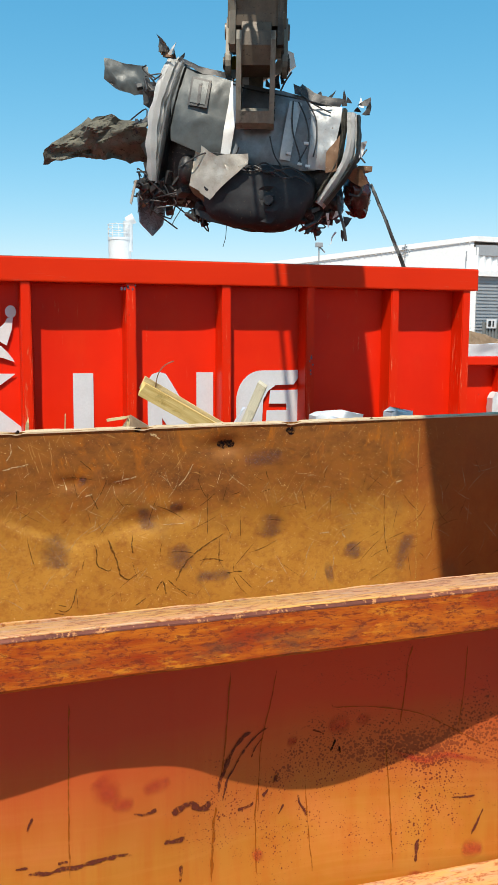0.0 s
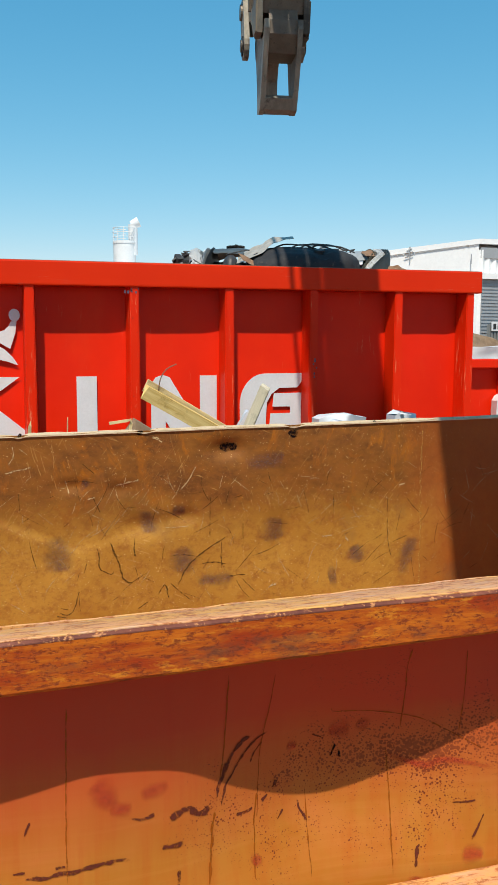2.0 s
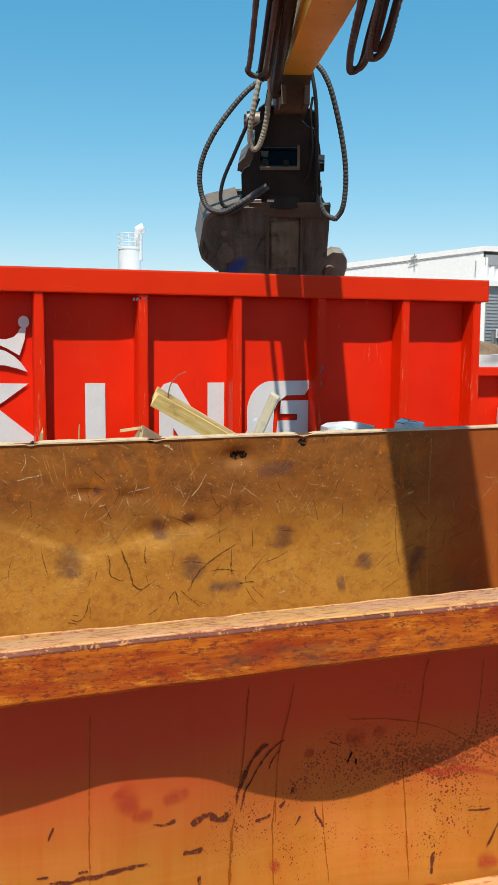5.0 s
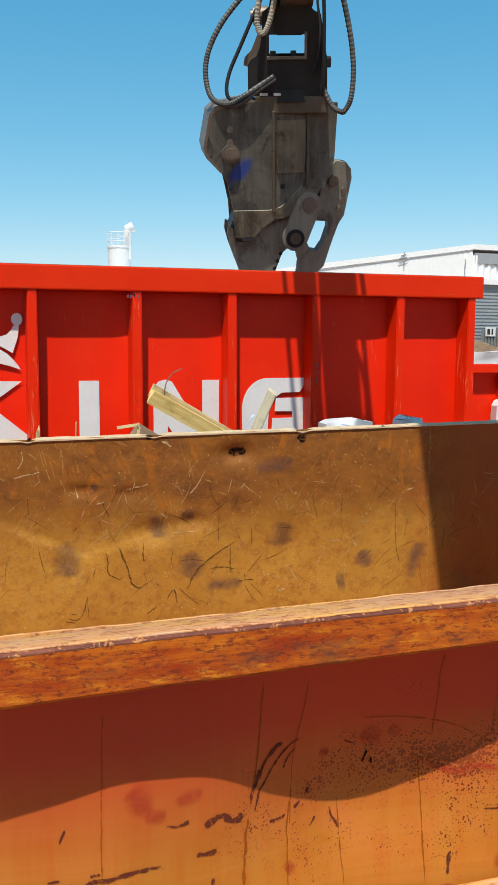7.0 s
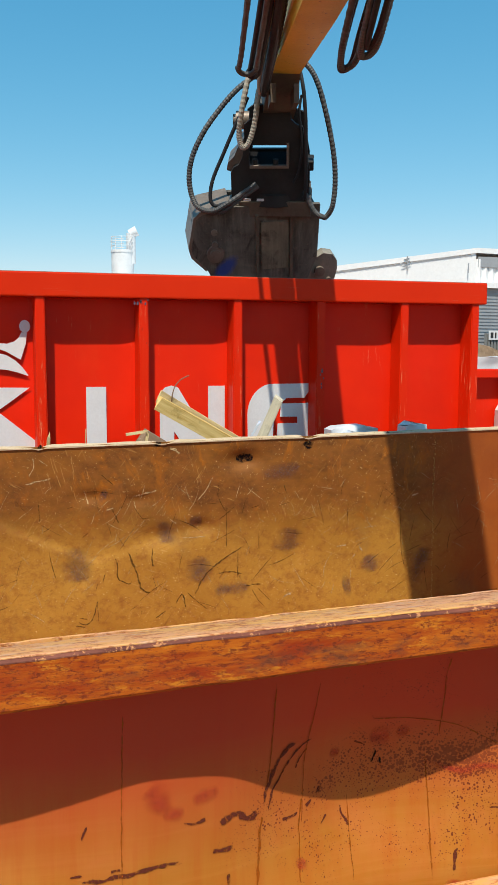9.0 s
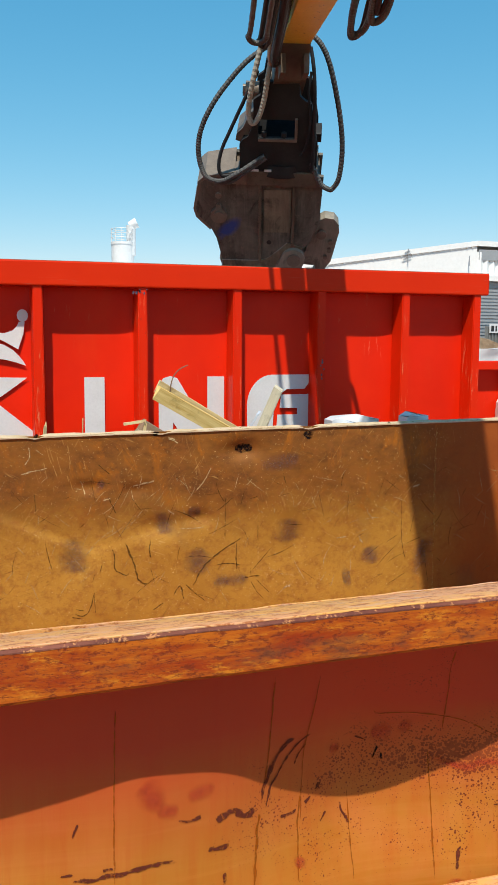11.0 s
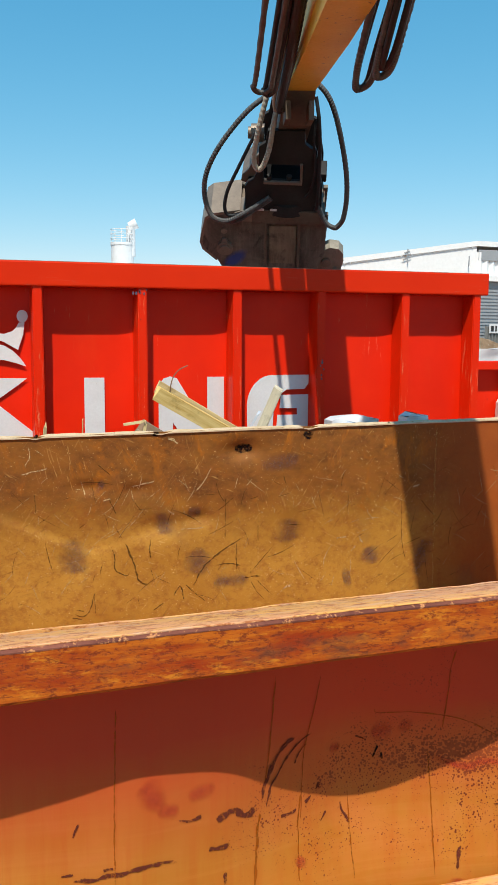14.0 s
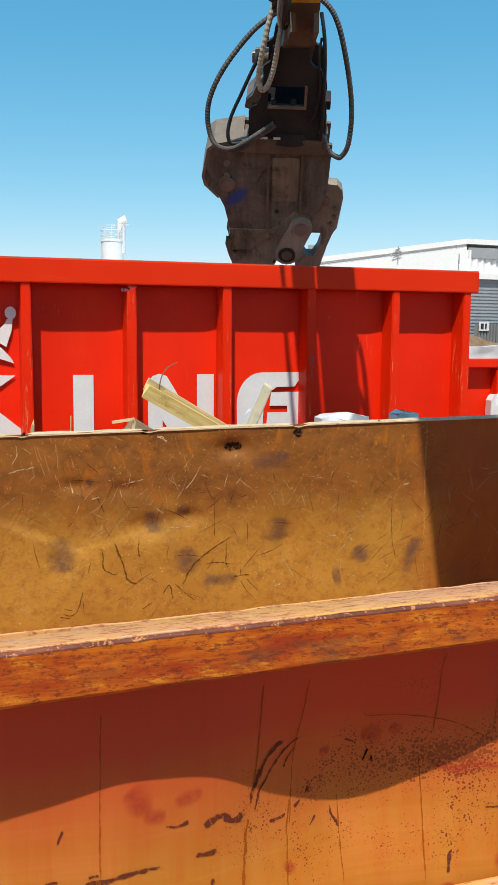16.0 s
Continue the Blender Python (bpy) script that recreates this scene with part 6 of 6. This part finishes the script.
    part("bracket", crumpled(outline((352, 500), (360, 430), (366, 430), (358, 505)), lambda x, z: -0.5, 3, 0.02, 1, 0.01), SILVER, w)

    # rear axle and dark running gear, tucked behind the tank
    bm = bmesh.new()
    rod(bm, (-0.85, 0.25, -0.52), (0.80, 0.25, -0.50), 0.06, seg=14)
    rod(bm, (-0.5, 0.45, -0.40), (0.5, 0.50, -0.42), 0.11, seg=16)
    part("rear_axle", bm, SCRAP_BLACK, w, "oily black rear axle", smooth=True)
    for cx, cy, cz, sx, sy, sz in ((-0.35, 0.25, -0.32, 0.40, 0.35, 0.24), (0.35, 0.30, -0.34, 0.42, 0.32, 0.22), (-0.75, 0.1, -0.40, 0.14, 0.25, 0.16), (0.72, 0.15, -0.36, 0.16, 0.25, 0.16)):
        bm = bmesh.new()
        bmesh.ops.create_icosphere(bm, subdivisions=4, radius=1.0)
        for v in bm.verts:
            n3 = noise.noise_vector(v.co * 2.3 + Vector((cx, cy, cz)) * 9) * 0.3 + noise.noise_vector(v.co * 7) * 0.12
            v.co = Vector((cx + (v.co.x + n3.x) * sx, cy + (v.co.y + n3.y) * sy, cz + (v.co.z + n3.z) * sz))
        part("running_gear", bm, SCRAP_BLACK, w, "oily black lump of running gear", smooth=True)
    # torn shards along the cut edges
    for k in range(46):
        u = rnd.choice((rnd.uniform(440, 950), rnd.uniform(375, 430), rnd.uniform(930, 1010)))
        top = rnd.random() < 0.6
        v = (60 + 0.14 * (u - 440) + rnd.uniform(-12, 14)) if top else rnd.uniform(420, 505)
        x, z = p(u, v)
        a, ln, wd = rnd.uniform(-0.9, 0.9), rnd.uniform(0.04, 0.16), rnd.uniform(0.015, 0.05)
        up = 1 if top else -1
        pts = [(-wd, 0.0), (wd, 0.0), (wd * 0.6 + ln * math.sin(a) * 0.6, up * ln * 0.6), (ln * math.sin(a), up * ln), (-wd * 0.5 + ln * math.sin(a) * 0.5, up * ln * 0.55)]
        m = rnd.choice((SCRAP_BLACK, SCRAP_BLACK, SCRAP_BLACK, FLOOR_PAN, BODY_WHITE, RUSTY))
        o = part("shard", crumpled(pts, lambda x, z: 0.0, k * 1.3, 0.004, 2, 0.03, 9.0), m, w)
        o.matrix_basis = pose(x, rnd.uniform(-0.40, -0.15), z, rnd.uniform(-30, 30), 0, rnd.uniform(-50, 50))

    # wiring over the floor and loose ends
    for k, pts in enumerate((((790, 150), (800, 230), (830, 300), (840, 330)), ((805, 150), (835, 200), (850, 260), (830, 320)), ((825, 140), (860, 190), (872, 250), (870, 300)), ((740, 260), (760, 310), (790, 345)), ((655, 300), (640, 325), (560, 330), (490, 380)), ((800, 120), (850, 150), (900, 170)), ((610, 120), (660, 130), (800, 140), (900, 150)))):
        part("wire", tube(bmesh.new(), [(p(u, v)[0], drum(*p(u, v)) - 0.08, p(u, v)[1]) for u, v in pts], 0.007, 6, 8), SCRAP_BLACK, w)
    for pts, r in (([(957, 395), (962, 430), (985, 480), (998, 522)], 0.014), ([(512, 455), (500, 490), (482, 530), (476, 548)], 0.004), ([(985, 385), (1015, 385), (1022, 350), (1018, 315)], 0.012), ([(640, 520), (642, 560), (638, 590)], 0.003), ([(770, 60), (755, 90), (745, 120)], 0.008)):
        part("cable", tube(bmesh.new(), [(p(u, v)[0], -0.35, p(u, v)[1]) for u, v in pts], r, 7, 8), SCRAP_BLACK, w)
    for u, v in ((835, 325), (858, 328), (800, 300), (845, 265)):
        x, z = p(u, v)
        part("connector", boxes(((x - 0.02, drum(x, z) - 0.1, z - 0.012), (x + 0.02, drum(x, z) - 0.07, z + 0.012), 0.003)), BODY_WHITE, w)

    # tail lamp side and torn trim at the far end
    bm = bmesh.new()
    bmesh.ops.create_uvsphere(bm, u_segments=24, v_segments=14, radius=1.0)
    for v in bm.verts:
        v.co = Vector((p(1010, 0)[0] + v.co.x * 0.13, -0.16 + v.co.y * 0.2, p(0, 375)[1] + v.co.z * 0.20 - v.co.x * 0.05)) + noise.noise_vector(v.co * 2.5) * 0.05
    part("tail_lamp", bm, MAROON, w, "dark maroon tail lamp housing", smooth=True)
    part("trim", crumpled(outline((985, 235), (1015, 222), (1000, 245), (1005, 275), (985, 280)), lambda x, z: -0.3, 5, 0.01, 2, 0.04), BODY_WHITE, w)
    part("trim", crumpled(outline((960, 320), (1005, 305), (1030, 335), (1035, 352), (1020, 360), (990, 345)), lambda x, z: -0.42, 16, 0.01, 4, 0.09), RUSTY, w, "torn rusty bumper mount", smooth=True)
    part("trim", crumpled(outline((1000, 300), (1040, 295), (1042, 312), (1010, 325), (985, 318)), lambda x, z: -0.32, 6, 0.01, 2, 0.05), RUSTY, w)
    part("trim", crumpled(outline((968, 170), (985, 172), (1000, 240), (992, 262), (975, 215)), lambda x, z: -0.25, 8, 0.01, 2, 0.03), FLOOR_PAN, w)
    # sheets on the other end: a dark plate and pale circuit panel
    part("torn_plate", crumpled(outline((198, 68), (335, 85), (356, 150), (330, 165), (300, 170), (240, 155), (205, 135)), lambda x, z: -0.1, 4, 0.006, 4, 0.06), FLOOR_PAN, w, "torn dark grey plate", smooth=True)
    part("torn_strip", crumpled(outline((330, 150), (392, 170), (390, 222), (335, 195)), lambda x, z: -0.12, 9, 0.01, 3, 0.03), SCRAP_BLACK, w)
    part("foam", crumpled(outline((568, 30), (590, 20), (640, 52), (610, 62), (570, 75)), lambda x, z: -0.1, 9, 0.06, 3, 0.04), FOAM, w, "scrap of yellow foam")
    part("roller", rod(bmesh.new(), (*p(342, 282)[:1], -0.3, p(0, 282)[1]), (*p(388, 345)[:1], -0.34, p(0, 345)[1]), 0.05, seg=14), FLOOR_PAN, w)
    panel = part("panel", crumpled([(-0.19, 0.30), (0.17, 0.22), (0.20, -0.2), (0.10, -0.34), (-0.12, -0.28), (-0.22, -0.05)], lambda x, z: 0.0, 12, 0.02, 3, 0.03), CIRCUIT, w, "pale blue pressed panel with cut-outs", smooth=True)
    flap = part("felt_flap", crumpled([(0.0, 0.06), (0.10, -0.04), (0.06, -0.20), (-0.02, -0.34), (-0.12, -0.62), (-0.17, -0.92), (-0.24, -0.88), (-0.33, -0.68), (-0.42, -0.42), (-0.34, -0.18), (-0.16, 0.10)], lambda x, z: 0.12 * math.sin(x * 6) + 0.05 * z, 14, 0.01, 5, 0.15, 4.5), CARPET, w, "crumpled grey felt-lined flap hanging loose", smooth=True)
    pillar = part("pillar", crumpled([(-0.06, 0.0), (0.03, -0.03), (0.17, 0.20), (0.30, 0.40), (0.36, 0.44), (0.37, 0.56), (0.30, 0.62), (0.22, 0.60), (0.23, 0.42), (0.12, 0.24)], lambda x, z: 0.0, 21, 0.05, 3, 0.03), BODY_WHITE, w, "bent white body pillar sticking up", smooth=True)
    for k in range(5):
        a = Vector((0.02 + 0.03 * k, -0.04, 0.10 + 0.05 * k))
        part("pillar_clip", tube(bmesh.new(), [a + Vector((-0.06, 0, -0.05)), a + Vector((-0.02, -0.03, 0.04)), a], 0.010, 6, 5), SCRAP_BLACK, pillar)
    for k in range(4):
        u0, v0 = 670 + rnd.uniform(-30, 120), 345 + rnd.uniform(0, 50)
        pts = [(p(u0 + du, 0)[0], -0.67 - h * 0.6, p(0, v0 + dv)[1]) for du, dv, h in ((-60, 10, -0.05), (-25, -10, 0.03), (15, 5, 0.05), (50, -5, 0.02), (90, 10, -0.06))]
        part("wire", tube(bmesh.new(), pts, rnd.uniform(0.005, 0.009), 6, 7), SCRAP_BLACK, w)
    strap = part("strap", crumpled([(-0.012, 0.0), (0.012, 0.0), (0.014, -0.5), (0.018, -1.0), (0.065, -1.45), (0.15, -1.86), (0.125, -1.88), (0.035, -1.45), (-0.010, -1.0), (-0.010, -0.5)], lambda x, z: 0.0, 3, 0.008, 4, 0.03), SLEEVE, w, "loose black and silver trim strap")
    # the roll of sheet is shallower and a little smaller than its drawing
    squeeze = Matrix.Diagonal((0.97, 0.80, 0.94, 1.0))
    for o in w.children:
        if o not in (panel, flap, strap, pillar):
            o.data.transform(squeeze @ o.matrix_basis)
            o.matrix_basis = Matrix()
            for k in o.children:
                k.data.transform(squeeze)
    return w, panel, flap, strap, pillar


WRECK_OB, PANEL, FLAP, STRAP, PILLAR = car_wreck()


# ---- what moves ----
GRAPPLE = [
    (0, 2.172, 6.30, 5.082, 72.9, 2.3, 1.1),
    (0.5, 2.350, 6.30, 5.079, 80.7, 4.0, 1.7),
    (1, 2.379, 6.30, 5.159, 82.0, 4.0, 1.9),
    (1.3, 2.399, 6.30, 5.166, 87.0, 5.0, 1.4),
    (1.5, 2.303, 6.30, 5.171, 83.3, 6.0, 1.1),
    (1.7, 2.289, 6.30, 5.198, 82.4, 6.5, 1.2),
    (2, 2.292, 6.30, 5.279, 81.1, 7.0, 1.4),
    (2.4, 2.247, 6.30, 5.243, 82.2, 7.0, 1.2),
    (2.5, 2.260, 6.30, 5.227, 80.2, 7.0, 1.3),
    (3, 2.261, 6.30, 5.267, 70.1, 7.0, 1.7),
    (3.2, 2.236, 6.30, 5.316, 65.2, 7.0, 1.7),
    (3.3, 2.285, 6.30, 5.306, 55.0, 7.5, 1.7),
    (3.5, 2.380, 6.30, 5.190, 28.0, 10.0, 1.6),
    (3.6, 2.400, 6.30, 5.165, 16.0, 14.5, 1.6),
    (3.7, 2.410, 6.30, 5.080, 5.0, 15.0, 1.0),
    (3.9, 2.415, 6.30, 4.717, -10.5, 15.4, -0.1),
    (4, 2.363, 6.30, 4.488, -9.3, 20.6, 0.4),
    (4.2, 2.332, 6.30, 3.812, -11.0, 29.1, 0.6),
    (4.5, 2.311, 6.30, 3.214, -8.4, 30.1, 0.3),
    (4.7, 2.318, 6.30, 3.065, -8.6, 31.5, 0.6),
    (5.5, 2.323, 6.30, 2.756, -8.4, 32.0, 0.8),
    (6.3, 2.358, 6.30, 2.938, -8.1, 28.0, 1.0),
    (6.8, 2.401, 6.30, 3.476, -8.0, 20.6, 1.1),
    (7, 2.431, 6.30, 3.705, -8.7, 20.7, 0.2),
    (7.2, 2.438, 6.30, 4.032, -9.0, 20.3, 0.2),
    (7.5, 2.447, 6.30, 4.557, -9.5, 18.6, 0.3),
    (7.8, 2.435, 6.30, 5.162, -9.4, 19.0, 0.2),
    (8, 2.440, 6.30, 5.249, -9.3, 19.8, 0.2),
    (8.2, 2.334, 6.30, 4.854, -9.4, 21.0, 0.5),
    (8.5, 2.299, 6.30, 3.591, -9.5, 23.0, 0.9),
    (8.7, 2.270, 6.30, 2.875, -9.3, 28.0, 0.7),
    (9, 2.243, 6.30, 2.924, -9.0, 29.8, 0.5),
    (9.2, 2.237, 6.30, 2.886, -9.0, 31.0, 0.5),
    (10.2, 2.324, 6.40, 2.838, -13.6, 40.0, 1.7),
    (11.3, 2.371, 6.50, 3.436, -18.0, 40.3, 2.5),
    (11.5, 2.365, 6.50, 3.646, -17.4, 40.3, 2.3),
    (11.7, 2.359, 6.50, 3.862, -17.1, 38.9, 2.1),
    (12, 2.360, 6.50, 4.135, -16.8, 39.0, 1.8),
    (12.2, 2.379, 6.50, 4.065, -18.9, 37.5, 1.5),
    (12.3, 2.381, 6.50, 3.951, -18.3, 38.4, 1.7),
    (12.5, 2.385, 6.50, 3.823, -17.2, 39.1, 2.1),
    (12.8, 2.418, 6.50, 3.680, -17.6, 39.1, 2.3),
    (13, 2.424, 6.50, 3.666, -17.8, 39.4, 2.4),
    (13.3, 2.416, 6.50, 3.690, -17.3, 39.7, 2.4),
    (13.5, 2.412, 6.50, 3.538, -17.0, 40.6, 2.3),
    (13.8, 2.416, 6.50, 3.060, -17.6, 44.2, 2.4),
    (14, 2.429, 6.50, 2.866, -18.0, 47.0, 2.5),
    (14.3, 2.398, 6.50, 2.801, -18.0, 50.0, 2.5),
    (14.5, 2.418, 6.50, 2.737, -18.0, 52.0, 2.5),
    (14.8, 2.472, 6.50, 2.632, -18.0, 53.2, 2.5),
    (15, 2.476, 6.50, 2.655, -18.0, 54.0, 2.5),
    (15.2, 2.482, 6.50, 2.640, -18.0, 53.2, 2.5),
    (15.4, 2.478, 6.50, 2.735, -18.0, 52.4, 2.5),
    (15.5, 2.487, 6.50, 2.813, -18.0, 52.0, 2.5),
    (15.6, 2.499, 6.50, 3.018, -17.9, 49.8, 2.5),
    (15.8, 2.493, 6.50, 3.176, -17.8, 45.4, 2.4),
    (16, 2.547, 6.50, 3.432, -17.7, 41.3, 2.3),
]
WRECK = [
    (0, 2.248, 3.231, 8, 3, -22),
    (0.5, 2.414, 3.240, 2, 3, -21),
    (1, 2.472, 3.352, 2, 4, -22),
    (1.3, 2.450, 3.270, 0, -2, -19),
    (1.5, 2.435, 2.975, 0, -7, -16),
    (1.7, 2.450, 2.690, -3, -30, -14),
    (2, 2.540, 1.940, 1, -74, -15),
    (2.5, 2.520, 1.860, 2, -82, -15),
    (3, 2.520, 1.850, 2, -84, -15),
    (4.1, 2.511, 1.850, 2, -84, -15),
    (4.3, 2.439, 1.473, 3, -84, -15),
    (4.6, 2.461, 1.003, 3, -84, -15),
    (16, 2.461, 1.003, 3, -84, -15),
]


def arm_space(origin, to):
    f = (to - origin).normalized()
    r = f.cross(Vector((0, 0, 1))).normalized()
    u = r.cross(f)
    return Matrix(((r.x, f.x, u.x, origin.x), (r.y, f.y, u.y, origin.y), (r.z, f.z, u.z, origin.z), (0, 0, 0, 1)))


def motions():
    grab, coupler, stick, boom = [], [], [], []
    for t, x, y, z, yaw, tilt, side in GRAPPLE:
        lean = pose(x, y, z, tilt, side, -20)
        grab.append((t, lean @ pose(0, 0, 0, 0, 0, yaw + 20)))
        coupler.append((t, lean))
        pin = lean @ Vector((0.02, 0, 0.79))
        lift = min(0.5, max(0.0, 0.9 * (t - 14.45)))
        back = Vector((0.42, -1.5, 3.08 + 0.45 * (pin.z - 3.3) + lift))
        stick.append((t, arm_space(pin, back)))
        joint = pin + (back - pin).normalized() * STICK_L
        boom.append((t, arm_space(joint + Vector((-0.025 + 0.004 * (pin.z - 3.3), 0, 0)), BOOM_FOOT)))
    walk(GRAB, grab)
    walk(COUPLER, coupler)
    walk(STICK, stick)
    walk(BOOM, boom)
    hx, hz = EXCAVATOR["jaw_x"], EXCAVATOR["jaw_z"]
    swing = ((0, 24), (1.4, 24), (1.7, 0), (3.0, 0), (3.6, 2), (3.9, 1), (4.2, 4), (4.7, 8), (6.3, 6), (6.8, 5), (8.5, 6), (9.2, 8), (10.8, 5), (11.3, 5), (13.6, 5), (14.5, 5), (15.4, 3), (16.0, 1))
    walk(JAW, [(t, pose(hx, 0, hz, 0, a, 0)) for t, a in swing])
    for o in GRAB.children:
        if o.get("jaw"):
            walk(o, [(t, pose(hx, 0, hz, 0, a, 0)) for t, a in swing])
    walk(WRECK_OB, [(t, pose(x, 6.6, z, spin, roll, turn)) for t, x, z, roll, spin, turn in WRECK])
    walk(FLAP, [(0, pose(-0.98, -0.20, -0.10, 0, 62, 0)), (0.5, pose(-1.00, -0.20, -0.02, 0, 8, 20)), (1.0, pose(-0.92, -0.20, -0.06, 0, 72, 0)), (1.3, pose(-0.94, -0.20, -0.02, 0, 88, 0)), (1.5, pose(-0.92, -0.20, -0.08, 0, 105, 0)), (1.7, pose(-0.95, -0.20, -0.1, 0, 120, 0)), (2.0, pose(-0.95, 0.30, -0.15, 0, 60, 0)), (16, pose(-0.95, 0.30, -0.15, 0, 60, 0))])
    walk(PANEL, [(0, pose(-0.90, 0.0, -0.5, 0, 12, 62)), (0.5, pose(-1.00, 0.05, -0.50, 0, 20, 40)), (1.0, pose(-1.16, -0.05, -0.46, 0, 26, 12)), (1.5, pose(-1.00, -0.25, -0.45, 0, 22, 8)), (2.0, pose(-0.95, 0.35, -0.3, 0, 20, 0)), (16, pose(-0.95, 0.35, -0.3, 0, 20, 0))])
    walk(PILLAR, [(0, pose(-0.36, -0.02, 0.50, 0, 30, 0)), (0.3, pose(-0.52, -0.06, 0.60, 0, 10, 0)), (0.5, pose(-0.66, -0.08, 0.62, 0, -16, 0)), (1.0, pose(-0.64, -0.08, 0.62, 0, -8, 0)), (1.3, pose(-0.60, -0.08, 0.56, -30)), (1.5, pose(-0.60, 0.0, 0.46, -75)), (16, pose(-0.60, 0.0, 0.46, -75))])
    walk(STRAP, [(0, pose(1.07, -0.18, -0.15, -5, -30, 0)), (0.3, pose(1.05, -0.2, -0.25, -15, 0, 0)), (0.5, pose(1.00, -0.2, 0.20, 0, 6, 0)), (1.0, pose(1.00, -0.2, 0.20, 0, -3, 0)), (1.5, pose(0.94, -0.2, 0.50, 20, 6, 0)), (2.0, pose(0.68, 0.4, 0.45, 80, 30, 0)), (16, pose(0.68, 0.4, 0.45, 80, 30, 0))])


motions()
